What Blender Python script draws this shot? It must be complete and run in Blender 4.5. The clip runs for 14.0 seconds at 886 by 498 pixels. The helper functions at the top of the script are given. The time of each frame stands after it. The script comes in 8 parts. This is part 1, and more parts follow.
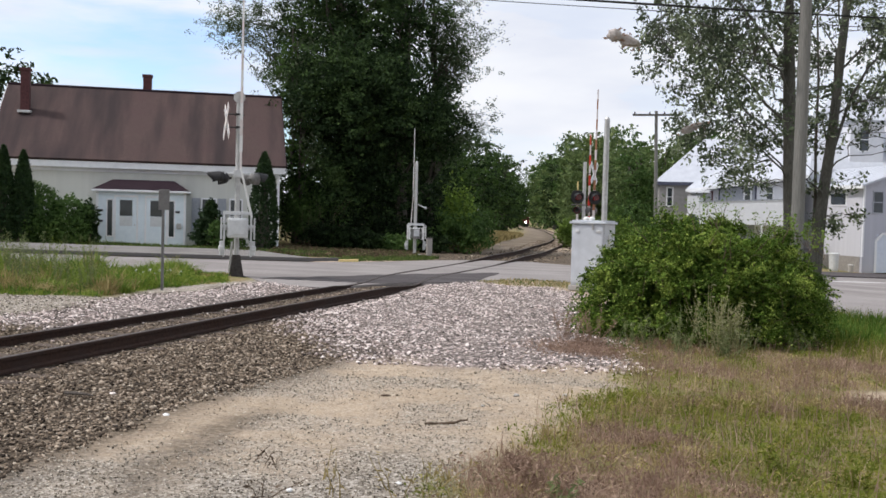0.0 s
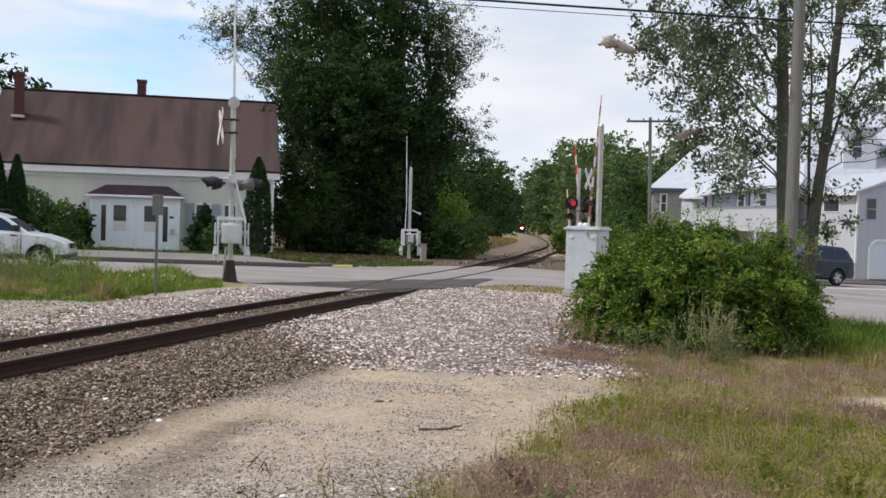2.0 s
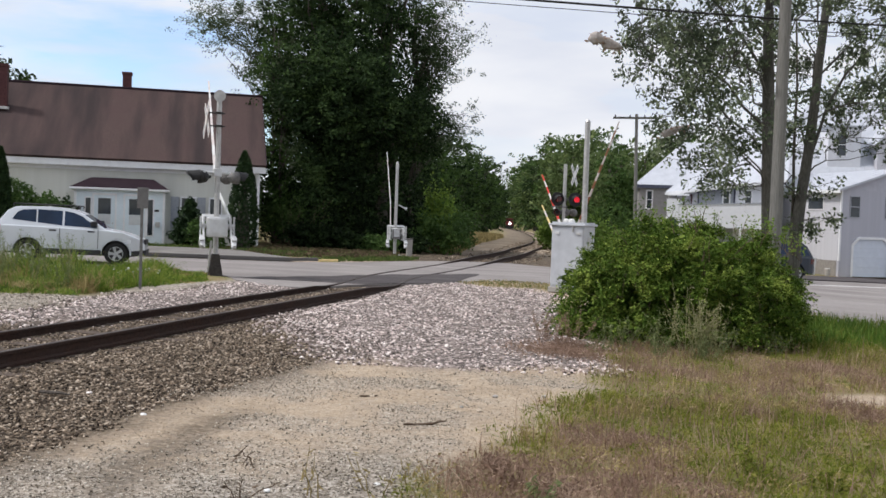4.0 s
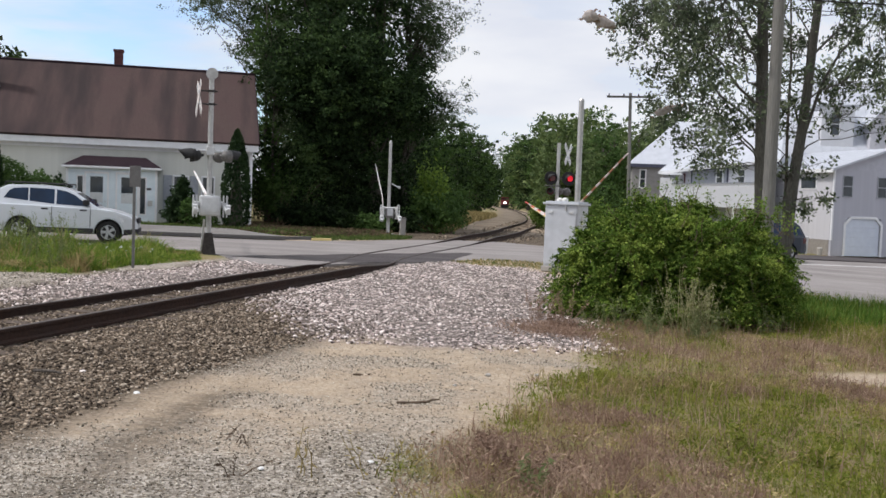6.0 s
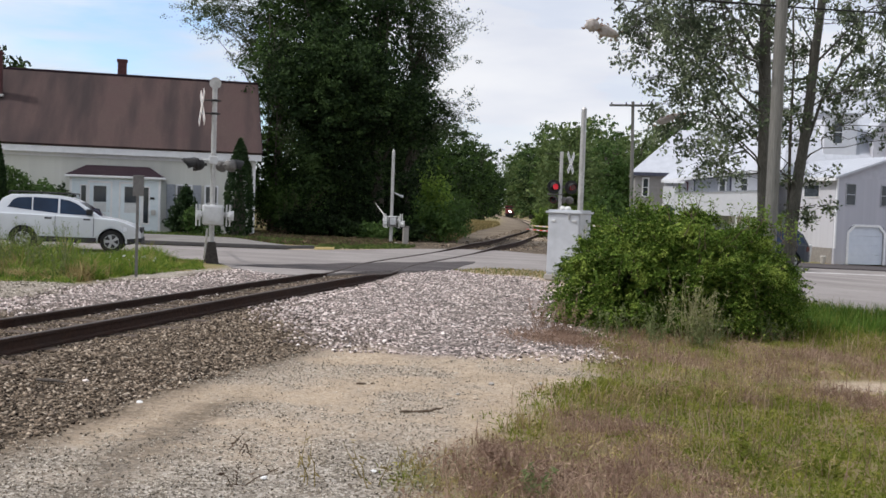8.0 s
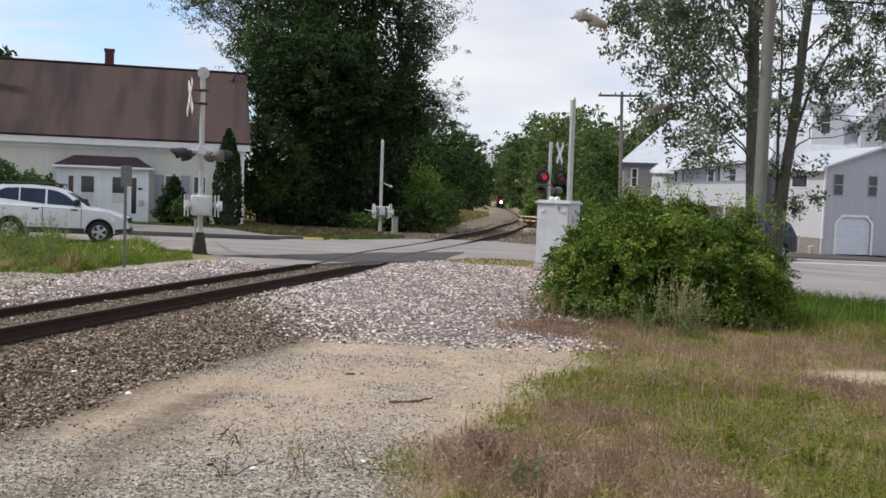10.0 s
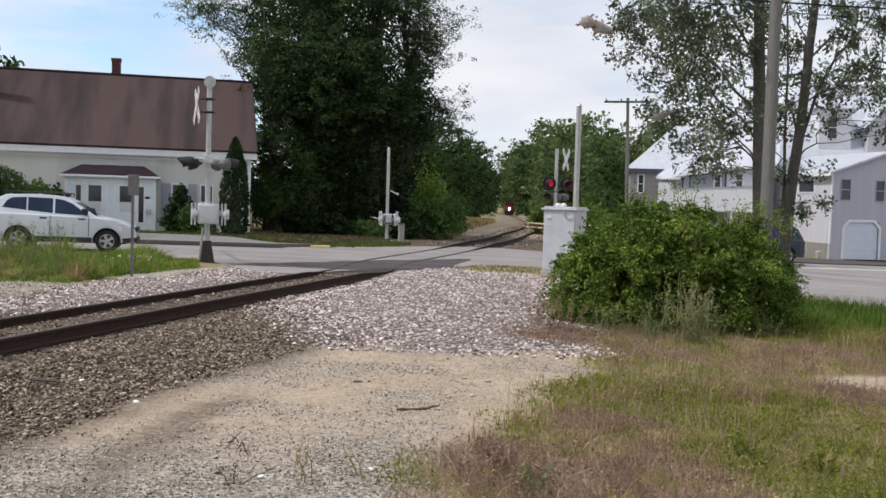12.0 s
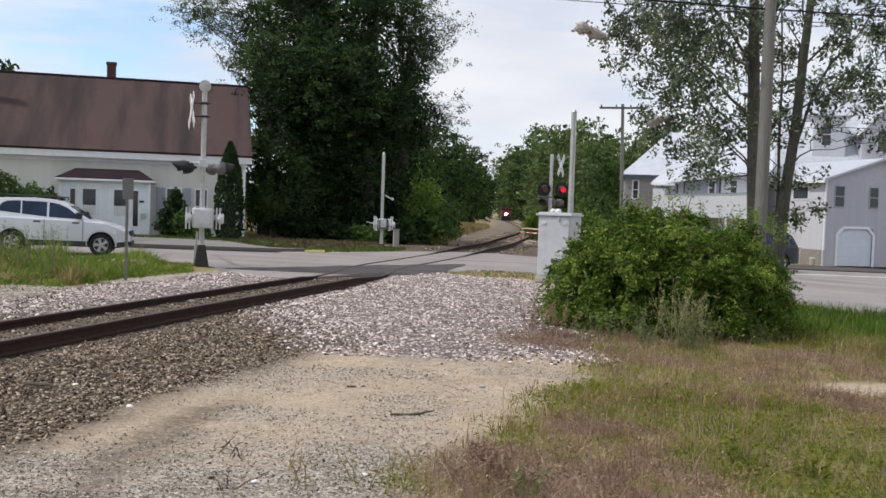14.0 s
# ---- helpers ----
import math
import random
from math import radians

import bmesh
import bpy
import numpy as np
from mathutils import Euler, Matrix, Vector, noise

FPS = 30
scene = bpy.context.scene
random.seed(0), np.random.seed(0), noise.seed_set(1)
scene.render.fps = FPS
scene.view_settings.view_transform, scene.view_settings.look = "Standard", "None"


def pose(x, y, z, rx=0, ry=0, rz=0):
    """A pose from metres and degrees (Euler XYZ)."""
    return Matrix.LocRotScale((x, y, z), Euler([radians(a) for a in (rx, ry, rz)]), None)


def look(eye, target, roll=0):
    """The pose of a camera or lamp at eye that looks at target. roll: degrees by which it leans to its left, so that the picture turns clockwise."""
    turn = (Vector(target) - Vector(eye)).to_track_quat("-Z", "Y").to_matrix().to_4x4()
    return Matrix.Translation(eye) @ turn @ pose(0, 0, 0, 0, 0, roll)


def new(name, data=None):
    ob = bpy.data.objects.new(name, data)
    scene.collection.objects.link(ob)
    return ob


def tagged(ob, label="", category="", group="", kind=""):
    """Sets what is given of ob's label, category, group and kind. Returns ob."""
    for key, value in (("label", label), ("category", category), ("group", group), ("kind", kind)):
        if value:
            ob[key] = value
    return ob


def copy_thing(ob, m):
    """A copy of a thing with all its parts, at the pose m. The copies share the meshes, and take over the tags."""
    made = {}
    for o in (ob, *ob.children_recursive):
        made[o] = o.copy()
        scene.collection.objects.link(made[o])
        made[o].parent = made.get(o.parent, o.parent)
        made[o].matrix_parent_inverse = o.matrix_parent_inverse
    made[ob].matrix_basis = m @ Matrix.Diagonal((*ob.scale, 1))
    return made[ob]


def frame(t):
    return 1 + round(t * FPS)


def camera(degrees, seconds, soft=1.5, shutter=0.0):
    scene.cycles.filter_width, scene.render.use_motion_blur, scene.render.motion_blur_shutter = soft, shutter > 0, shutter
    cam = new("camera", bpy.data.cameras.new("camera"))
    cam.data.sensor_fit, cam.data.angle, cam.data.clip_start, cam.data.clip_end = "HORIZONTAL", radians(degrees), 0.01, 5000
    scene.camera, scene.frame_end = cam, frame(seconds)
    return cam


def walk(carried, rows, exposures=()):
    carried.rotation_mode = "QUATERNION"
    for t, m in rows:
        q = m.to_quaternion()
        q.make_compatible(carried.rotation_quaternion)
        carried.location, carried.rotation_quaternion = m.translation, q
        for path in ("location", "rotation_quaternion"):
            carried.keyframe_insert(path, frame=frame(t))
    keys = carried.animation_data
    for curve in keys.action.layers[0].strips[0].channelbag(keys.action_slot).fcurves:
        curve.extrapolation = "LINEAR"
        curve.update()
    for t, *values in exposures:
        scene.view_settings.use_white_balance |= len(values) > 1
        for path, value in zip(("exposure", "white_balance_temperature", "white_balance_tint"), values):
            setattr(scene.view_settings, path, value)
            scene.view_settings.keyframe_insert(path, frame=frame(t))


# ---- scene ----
cam = camera(48.4, 14.0, soft=1.6)
PATH = [
    (0, pose(0, 0, 1.952, 88.025, -1.518, 0.077)),
    (0.5, pose(0, 0, 1.952, 89.489, -2.022, -0.114)),
    (1, pose(0, 0, 1.952, 89.301, -2.286, 0.210)),
    (1.5, pose(0, 0, 1.952, 89.076, -2.312, -0.397)),
    (2, pose(0, 0, 1.952, 88.369, -1.631, -0.258)),
    (2.5, pose(0, 0, 1.952, 87.986, -1.730, -0.710)),
    (5, pose(0, 0, 1.952, 88.179, -2.087, -1.231)),
    (5.5, pose(0, 0, 1.952, 87.219, -2.094, -1.443)),
    (6, pose(0, 0, 1.952, 86.900, -2.080, -1.448)),
    (6.5, pose(0, 0, 1.952, 86.789, -2.290, -1.530)),
    (7, pose(0, 0, 1.952, 86.886, -1.783, -1.287)),
    (7.5, pose(0, 0, 1.952, 87.073, -1.708, -1.380)),
    (8, pose(0, 0, 1.952, 87.404, -1.987, -1.282)),
    (10.5, pose(0, 0, 1.952, 86.800, -1.942, -1.963)),
    (11, pose(0, 0, 1.952, 86.890, -1.895, -1.721)),
    (11.5, pose(0, 0, 1.952, 87.188, -1.871, -1.686)),
    (12, pose(0, 0, 1.952, 87.267, -1.652, -1.539)),
    (12.5, pose(0, 0, 1.952, 87.397, -1.983, -1.698)),
    (13, pose(0, 0, 1.952, 87.051, -1.853, -1.664)),
    (13.5, pose(0, 0, 1.952, 87.613, -2.194, -1.839)),
    (14, pose(0, 0, 1.952, 87.575, -1.881, -1.838)),
]
walk(cam, PATH, exposures=((0, -0.20), (0.5, -0.19), (1.0, -0.28), (2.0, -0.27), (5.0, -0.30), (14, -0.30)))

# ---- world, sun, exposure ----
scene.view_settings.exposure = -0.30
world = bpy.data.worlds.new("sky")
scene.world = world
world.use_nodes = True
wt = world.node_tree
wt.nodes.clear()
w_out = wt.nodes.new("ShaderNodeOutputWorld")
w_bg = wt.nodes.new("ShaderNodeBackground")
w_sky = wt.nodes.new("ShaderNodeTexSky")
w_sky.sky_type = "NISHITA"
w_sky.sun_disc = False
SUN_TO = Vector((-0.82, -0.05, 1.12)).normalized()
w_sky.sun_elevation = math.asin(SUN_TO.z)
w_sky.sun_rotation = math.atan2(SUN_TO.x, SUN_TO.y)
w_co = wt.nodes.new("ShaderNodeTexCoord")
w_map = wt.nodes.new("ShaderNodeMapping")
w_map.inputs["Location"].default_value = (0.55, 0.2, 0.0)
w_map.inputs["Scale"].default_value = (1.6, 1.6, 6.0)
w_map.inputs["Rotation"].default_value = (0, 0, radians(-35))
w_noise = wt.nodes.new("ShaderNodeTexNoise")
w_noise.inputs["Scale"].default_value = 1.3
w_noise.inputs["Detail"].default_value = 7.0
w_noise.inputs["Roughness"].default_value = 0.55
w_ramp = wt.nodes.new("ShaderNodeValToRGB")
w_ramp.color_ramp.elements[0].color = (0.16, 0.16, 0.16, 1)
w_ramp.color_ramp.elements[0].position = 0.35
w_ramp.color_ramp.elements[1].position = 0.51
w_mix = wt.nodes.new("ShaderNodeMix")
w_mix.data_type = "RGBA"
w_map2 = wt.nodes.new("ShaderNodeMapping")
w_map2.inputs["Scale"].default_value = (2.2, 2.2, 9.0)
w_map2.inputs["Location"].default_value = (1.7, 0.4, 0.3)
w_soft = wt.nodes.new("ShaderNodeTexNoise")
w_soft.inputs["Scale"].default_value = 2.1
w_soft.inputs["Detail"].default_value = 5.0
w_cloud = wt.nodes.new("ShaderNodeValToRGB")
w_cloud.color_ramp.elements[0].position = 0.34
w_cloud.color_ramp.elements[0].color = (0.82, 0.845, 0.905, 1)
w_cloud.color_ramp.elements[1].position = 0.60
w_cloud.color_ramp.elements[1].color = (1.0, 1.0, 1.0, 1)
w_white = wt.nodes.new("ShaderNodeMix")
w_white.data_type = "RGBA"
w_white.blend_type = "MULTIPLY"
w_white.inputs[0].default_value = 1.0
w_white.inputs[7].default_value = (8.15, 8.3, 8.75, 1)
wt.links.new(w_co.outputs["Generated"], w_map2.inputs["Vector"])
wt.links.new(w_map2.outputs["Vector"], w_soft.inputs["Vector"])
wt.links.new(w_soft.outputs["Fac"], w_cloud.inputs["Fac"])
wt.links.new(w_cloud.outputs["Color"], w_white.inputs[6])
wt.links.new(w_white.outputs[2], w_mix.inputs[7])
wt.links.new(w_co.outputs["Generated"], w_map.inputs["Vector"])
wt.links.new(w_map.outputs["Vector"], w_noise.inputs["Vector"])
wt.links.new(w_noise.outputs["Fac"], w_ramp.inputs["Fac"])
# thin streaks of high cloud
w_map3 = wt.nodes.new("ShaderNodeMapping")
w_map3.inputs["Location"].default_value = (0.3, 0.1, 0.92)
w_map3.inputs["Rotation"].default_value = (0, radians(7), 0)
w_map3.inputs["Scale"].default_value = (1.5, 1.5, 9.0)
w_wisp = wt.nodes.new("ShaderNodeTexNoise")
w_wisp.inputs["Scale"].default_value = 1.7
w_wisp.inputs["Detail"].default_value = 6.0
w_wisp.inputs["Distortion"].default_value = 0.4
w_wr = wt.nodes.new("ShaderNodeValToRGB")
w_wr.color_ramp.elements[0].position = 0.32
w_wr.color_ramp.elements[1].position = 0.48
w_wr.color_ramp.elements[1].color = (0.9, 0.9, 0.9, 1)
w_max = wt.nodes.new("ShaderNodeMix")
w_max.data_type = "RGBA"
w_max.blend_type = "LIGHTEN"
w_max.inputs[0].default_value = 1.0
wt.links.new(w_co.outputs["Generated"], w_map3.inputs["Vector"])
wt.links.new(w_map3.outputs["Vector"], w_wisp.inputs["Vector"])
wt.links.new(w_wisp.outputs["Fac"], w_wr.inputs["Fac"])
wt.links.new(w_ramp.outputs["Color"], w_max.inputs[6])
wt.links.new(w_wr.outputs["Color"], w_max.inputs[7])
wt.links.new(w_max.outputs[2], w_mix.inputs[0])
w_sky.ozone_density = 3.0
w_sky.dust_density = 0.4
w_gain = wt.nodes.new("ShaderNodeMix")
w_gain.data_type = "RGBA"
w_gain.blend_type = "MULTIPLY"
w_gain.inputs[0].default_value = 1.0
w_gain.inputs[7].default_value = (1.5, 1.6, 1.7, 1)
wt.links.new(w_sky.outputs["Color"], w_gain.inputs[6])
wt.links.new(w_gain.outputs[2], w_mix.inputs[6])
wt.links.new(w_mix.outputs[2], w_bg.inputs["Color"])
w_bg.inputs["Strength"].default_value = 0.135
wt.links.new(w_bg.outputs["Background"], w_out.inputs["Surface"])
sun = new("sun", bpy.data.lights.new("sun", "SUN"))
sun.data.energy = 3.85
sun.data.angle = radians(6.0)
sun.data.color = (1.0, 0.95, 0.92)
sun.matrix_world = look((0, 0, 60), tuple(Vector((0, 0, 60)) - SUN_TO))

# ---- materials ----


def nodes_of(name, rough=0.8, metal=0.0, spec=0.3):
    m = bpy.data.materials.new(name)
    m.use_nodes = True
    t = m.node_tree
    b = t.nodes["Principled BSDF"]
    b.inputs["Roughness"].default_value = rough
    b.inputs["Metallic"].default_value = metal
    b.inputs["Specular IOR Level"].default_value = spec
    return m, t, b


def ramp(t, fac, stops):
    r = t.nodes.new("ShaderNodeValToRGB")
    e = r.color_ramp.elements
    while len(e) < len(stops):
        e.new(0.5)
    for i, (p, c) in enumerate(stops):
        e[i].position = p
        e[i].color = (*c, 1)
    t.links.new(fac, r.inputs["Fac"])
    return r.outputs["Color"]


def noise_node(t, scale, detail=4.0, rough=0.55, coords="Object", stretch=None):
    co = t.nodes.new("ShaderNodeTexCoord")
    out = co.outputs[coords]
    if stretch:
        mp = t.nodes.new("ShaderNodeMapping")
        mp.inputs["Scale"].default_value = stretch
        t.links.new(out, mp.inputs["Vector"])
        out = mp.outputs["Vector"]
    n = t.nodes.new("ShaderNodeTexNoise")
    n.inputs["Scale"].default_value = scale
    n.inputs["Detail"].default_value = detail
    n.inputs["Roughness"].default_value = rough
    t.links.new(out, n.inputs["Vector"])
    return n.outputs["Fac"]


def mixed(t, fac, a, b, blend="MIX"):
    m = t.nodes.new("ShaderNodeMix")
    m.data_type = "RGBA"
    m.blend_type = blend
    for i, v in ((0, fac), (6, a), (7, b)):
        if isinstance(v, (int, float)):
            m.inputs[i].default_value = v
        elif isinstance(v, tuple):
            m.inputs[i].default_value = (*v, 1)
        else:
            t.links.new(v, m.inputs[i])
    return m.outputs[2]


def bump(t, b, fac, strength=0.3, dist=0.02):
    n = t.nodes.new("ShaderNodeBump")
    n.inputs["Strength"].default_value = strength
    n.inputs["Distance"].default_value = dist
    t.links.new(fac, n.inputs["Height"])
    t.links.new(n.outputs["Normal"], b.inputs["Normal"])


def surface(name, dark, light, scale=8.0, rough=0.8, metal=0.0, stain=None, stain_scale=0.7, bumps=0.2, stretch=None, spec=0.3):
    """Two-scale surface: grain between dark and light, wider stains."""
    m, t, b = nodes_of(name, rough, metal, spec)
    f = noise_node(t, scale, 6.0, 0.6, stretch=stretch)
    c = ramp(t, f, [(0.3, dark), (0.7, light)])
    if stain:
        s = noise_node(t, stain_scale, 5.0, 0.6)
        c = mixed(t, ramp(t, s, [(0.42, (0, 0, 0)), (0.72, (0.8, 0.8, 0.8))]), c, stain)
    t.links.new(c, b.inputs["Base Color"])
    if bumps:
        bump(t, b, f, bumps, 0.02)
    return m


def leafy(name, a, b_, c_, translucent=0.3, rough=0.55, grain=1.1, gloss=0.16):
    m, t, b = nodes_of(name, rough + 0.1, 0, gloss)
    g = t.nodes.new("ShaderNodeNewGeometry")
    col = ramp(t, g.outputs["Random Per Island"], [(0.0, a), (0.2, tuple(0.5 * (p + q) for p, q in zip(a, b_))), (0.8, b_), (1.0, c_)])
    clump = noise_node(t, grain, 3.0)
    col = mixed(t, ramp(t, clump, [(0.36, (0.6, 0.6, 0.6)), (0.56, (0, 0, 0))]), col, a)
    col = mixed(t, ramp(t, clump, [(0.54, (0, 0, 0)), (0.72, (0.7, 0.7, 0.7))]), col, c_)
    t.links.new(col, b.inputs["Base Color"])
    tr = t.nodes.new("ShaderNodeBsdfTranslucent")
    t.links.new(col, tr.inputs["Color"])
    mx = t.nodes.new("ShaderNodeMixShader")
    mx.inputs[0].default_value = translucent
    t.links.new(b.outputs[0], mx.inputs[1])
    t.links.new(tr.outputs[0], mx.inputs[2])
    t.links.new(mx.outputs[0], t.nodes["Material Output"].inputs["Surface"])
    return m


def glowing(name, colour, strength):
    m, t, b = nodes_of(name, 0.3)
    b.inputs["Base Color"].default_value = (*colour, 1)
    b.inputs["Emission Color"].default_value = (*colour, 1)
    b.inputs["Emission Strength"].default_value = strength
    return m


def glass_dark(name, colour=(0.02, 0.025, 0.03), rough=0.08):
    m, t, b = nodes_of(name, rough, 0.0, 0.6)
    n = noise_node(t, 1.5, 2.0)
    t.links.new(ramp(t, n, [(0.3, colour), (0.7, tuple(v * 1.8 for v in colour))]), b.inputs["Base Color"])
    return m


def asphalt(name, dark, light, patch, streak):
    """Worn asphalt: fine grain, broad stains and long streaks along the wheel tracks."""
    m, t, b = nodes_of(name, 0.9, 0, 0.25)
    grain = noise_node(t, 70, 5.0, 0.7)
    c = ramp(t, grain, [(0.3, dark), (0.7, light)])
    wide = noise_node(t, 0.35, 5.0, 0.6)
    c = mixed(t, ramp(t, wide, [(0.40, (0, 0, 0)), (0.66, (0.75, 0.75, 0.75))]), c, patch)
    co = t.nodes.new("ShaderNodeTexCoord")
    mp = t.nodes.new("ShaderNodeMapping")
    mp.inputs["Rotation"].default_value = (0, 0, radians(-24))
    mp.inputs["Scale"].default_value = (0.10, 0.8, 1)
    n = t.nodes.new("ShaderNodeTexNoise")
    n.inputs["Scale"].default_value = 1.2
    n.inputs["Detail"].default_value = 5.0
    t.links.new(co.outputs["Object"], mp.inputs["Vector"])
    t.links.new(mp.outputs["Vector"], n.inputs["Vector"])
    c = mixed(t, ramp(t, n.outputs["Fac"], [(0.44, (0, 0, 0)), (0.70, (0.6, 0.6, 0.6))]), c, streak)
    t.links.new(c, b.inputs["Base Color"])
    bump(t, b, grain, 0.3, 0.02)
    return m


M_ASPHALT = asphalt("asphalt", (0.215, 0.197, 0.19), (0.345, 0.32, 0.305), (0.20, 0.182, 0.175), (0.155, 0.14, 0.137))
M_ASPHALT_DARK = asphalt("dark_asphalt", (0.045, 0.038, 0.04), (0.085, 0.075, 0.076), (0.10, 0.09, 0.089), (0.035, 0.03, 0.031))
M_CONCRETE = surface("concrete", (0.34, 0.32, 0.30), (0.46, 0.44, 0.41), 25, 0.9, stain=(0.26, 0.24, 0.22), bumps=0.2)
M_FOOTWAY = surface("worn_footway", (0.15, 0.142, 0.135), (0.24, 0.228, 0.215), 25, 0.9, stain=(0.11, 0.10, 0.095), bumps=0.2)
M_KERB = surface("granite_kerb", (0.075, 0.07, 0.068), (0.16, 0.15, 0.145), 40, 0.85, bumps=0.3)
M_WHITE_LINE = surface("road_paint_white", (0.45, 0.45, 0.44), (0.72, 0.72, 0.70), 20, 0.7, stain=(0.35, 0.34, 0.33), stain_scale=3)
M_YELLOW_LINE = surface("road_paint_yellow", (0.66, 0.50, 0.20), (0.82, 0.66, 0.32), 20, 0.7)
M_RAIL_SIDE = surface("rusted_rail", (0.022, 0.012, 0.009), (0.062, 0.032, 0.022), 18, 0.85, 0.2, stain=(0.035, 0.025, 0.022), stain_scale=2.0, bumps=0.4)
M_RAIL_TOP = surface("worn_rail_top", (0.05, 0.036, 0.03), (0.10, 0.08, 0.068), 20, 0.5, 0.6)
M_TIE = surface("weathered_tie", (0.05, 0.038, 0.03), (0.13, 0.10, 0.08), 12, 0.95, stretch=(1, 8, 1))
M_GALV = surface("galvanised_steel", (0.42, 0.42, 0.42), (0.58, 0.58, 0.57), 14, 0.5, 0.55, stain=(0.36, 0.35, 0.34), stain_scale=2.5)
M_ALU = surface("painted_aluminium", (0.55, 0.56, 0.57), (0.66, 0.67, 0.68), 9, 0.5, 0.2, stain=(0.46, 0.46, 0.46), stain_scale=2.0)
M_CABINET = surface("cabinet_paint", (0.49, 0.515, 0.555), (0.56, 0.585, 0.625), 5, 0.5, 0.1, stain=(0.42, 0.44, 0.47), stain_scale=1.5)
M_BLACK = surface("black_paint", (0.012, 0.012, 0.013), (0.03, 0.03, 0.03), 10, 0.6)
M_BASE_BROWN = surface("mast_base_iron", (0.03, 0.026, 0.025), (0.075, 0.066, 0.06), 14, 0.8, 0.2)
M_WHITE = surface("white_paint", (0.72, 0.72, 0.71), (0.82, 0.82, 0.81), 6, 0.55, stain=(0.62, 0.62, 0.60), stain_scale=1.2)
M_PINK_WHITE = surface("weathered_reflective_white", (0.62, 0.56, 0.54), (0.78, 0.73, 0.71), 6, 0.5, stain=(0.5, 0.46, 0.44), stain_scale=2.0)
M_RED = surface("reflective_red", (0.50, 0.035, 0.03), (0.66, 0.07, 0.05), 8, 0.4)
M_LAMP_DARK = surface("unlit_red_glass", (0.05, 0.006, 0.006), (0.09, 0.01, 0.01), 8, 0.2, spec=0.5)
M_LAMP_LIT = glowing("lit_red_glass", (0.85, 0.02, 0.04), 0.6)
M_LAMP_DIM = glowing("dim_red_glass", (0.80, 0.03, 0.05), 0.22)
M_HEADLIGHT = glowing("lit_headlight", (1.0, 0.97, 0.95), 14.0)
M_SIDING_L = surface("cream_clapboard", (0.56, 0.562, 0.522), (0.645, 0.645, 0.60), 3, 0.7, stain=(0.51, 0.52, 0.49), stain_scale=0.6)
M_SHINGLE = surface("maroon_shingle", (0.015, 0.009, 0.013), (0.028, 0.018, 0.024), 30, 0.95, stain=(0.036, 0.025, 0.03), stain_scale=0.35, bumps=0.5, spec=0.05)
M_BRICK = surface("chimney_brick", (0.055, 0.022, 0.024), (0.105, 0.045, 0.046), 12, 0.9)
M_TRIM = surface("white_trim", (0.70, 0.71, 0.73), (0.80, 0.81, 0.83), 4, 0.55)
M_PORCH = surface("porch_white", (0.62, 0.70, 0.755), (0.70, 0.775, 0.825), 4, 0.6)
M_SHUTTER = surface("grey_shutter", (0.30, 0.32, 0.36), (0.38, 0.40, 0.44), 10, 0.7)
M_GLASS = glass_dark("window_glass")
M_BLIND = surface("window_blind", (0.50, 0.52, 0.54), (0.60, 0.62, 0.63), 10, 0.6)
M_SIDING_W = surface("pale_vinyl_siding", (0.49, 0.49, 0.53), (0.57, 0.57, 0.61), 3, 0.6)
# pale siding made darker and bluer for the gable turned from the sun
M_SIDING_SHADED = surface("shaded_pale_siding", (0.39, 0.395, 0.45), (0.46, 0.465, 0.52), 3, 0.65)
M_SHED = surface("green_shed_boards", (0.05, 0.085, 0.06), (0.09, 0.13, 0.095), 5, 0.7)
M_SIDING_D = surface("grey_siding", (0.26, 0.25, 0.25), (0.34, 0.33, 0.33), 4, 0.7)
M_METAL_ROOF = surface("white_metal_roof", (0.44, 0.465, 0.515), (0.52, 0.545, 0.595), 2, 0.5, 0.05)
M_NAVY = surface("dark_blue_eaves", (0.05, 0.055, 0.085), (0.085, 0.09, 0.13), 6, 0.6)
M_MAROON = surface("dark_red_frame", (0.07, 0.025, 0.03), (0.12, 0.045, 0.05), 8, 0.6)
M_FOUND = surface("stone_foundation", (0.20, 0.185, 0.17), (0.29, 0.27, 0.25), 8, 0.95)
M_GARAGE = surface("garage_door_white", (0.56, 0.61, 0.70), (0.63, 0.68, 0.77), 3, 0.5)
M_BARK = surface("grey_bark", (0.055, 0.053, 0.046), (0.135, 0.13, 0.116), 14, 0.95, stretch=(3, 3, 0.6), bumps=0.9)
M_BARK_DARK = surface("dark_bark", (0.05, 0.042, 0.036), (0.13, 0.115, 0.10), 14, 0.95, stretch=(3, 3, 0.6), bumps=0.9)
M_POLE = surface("weathered_pole", (0.13, 0.127, 0.118), (0.225, 0.22, 0.206), 12, 0.95, stretch=(4, 4, 0.3), bumps=0.5)
M_STEM = surface("woody_stem", (0.07, 0.05, 0.035), (0.14, 0.10, 0.07), 20, 0.9)
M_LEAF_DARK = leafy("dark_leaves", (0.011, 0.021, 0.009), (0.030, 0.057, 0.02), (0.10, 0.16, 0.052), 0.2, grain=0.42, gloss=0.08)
# undergrowth leaves, near black: the shade under the canopy is put into the colour
M_LEAF_SHADED = leafy("shaded_undergrowth_leaves", (0.006, 0.011, 0.005), (0.012, 0.023, 0.008), (0.032, 0.055, 0.017), 0.1, gloss=0.05)
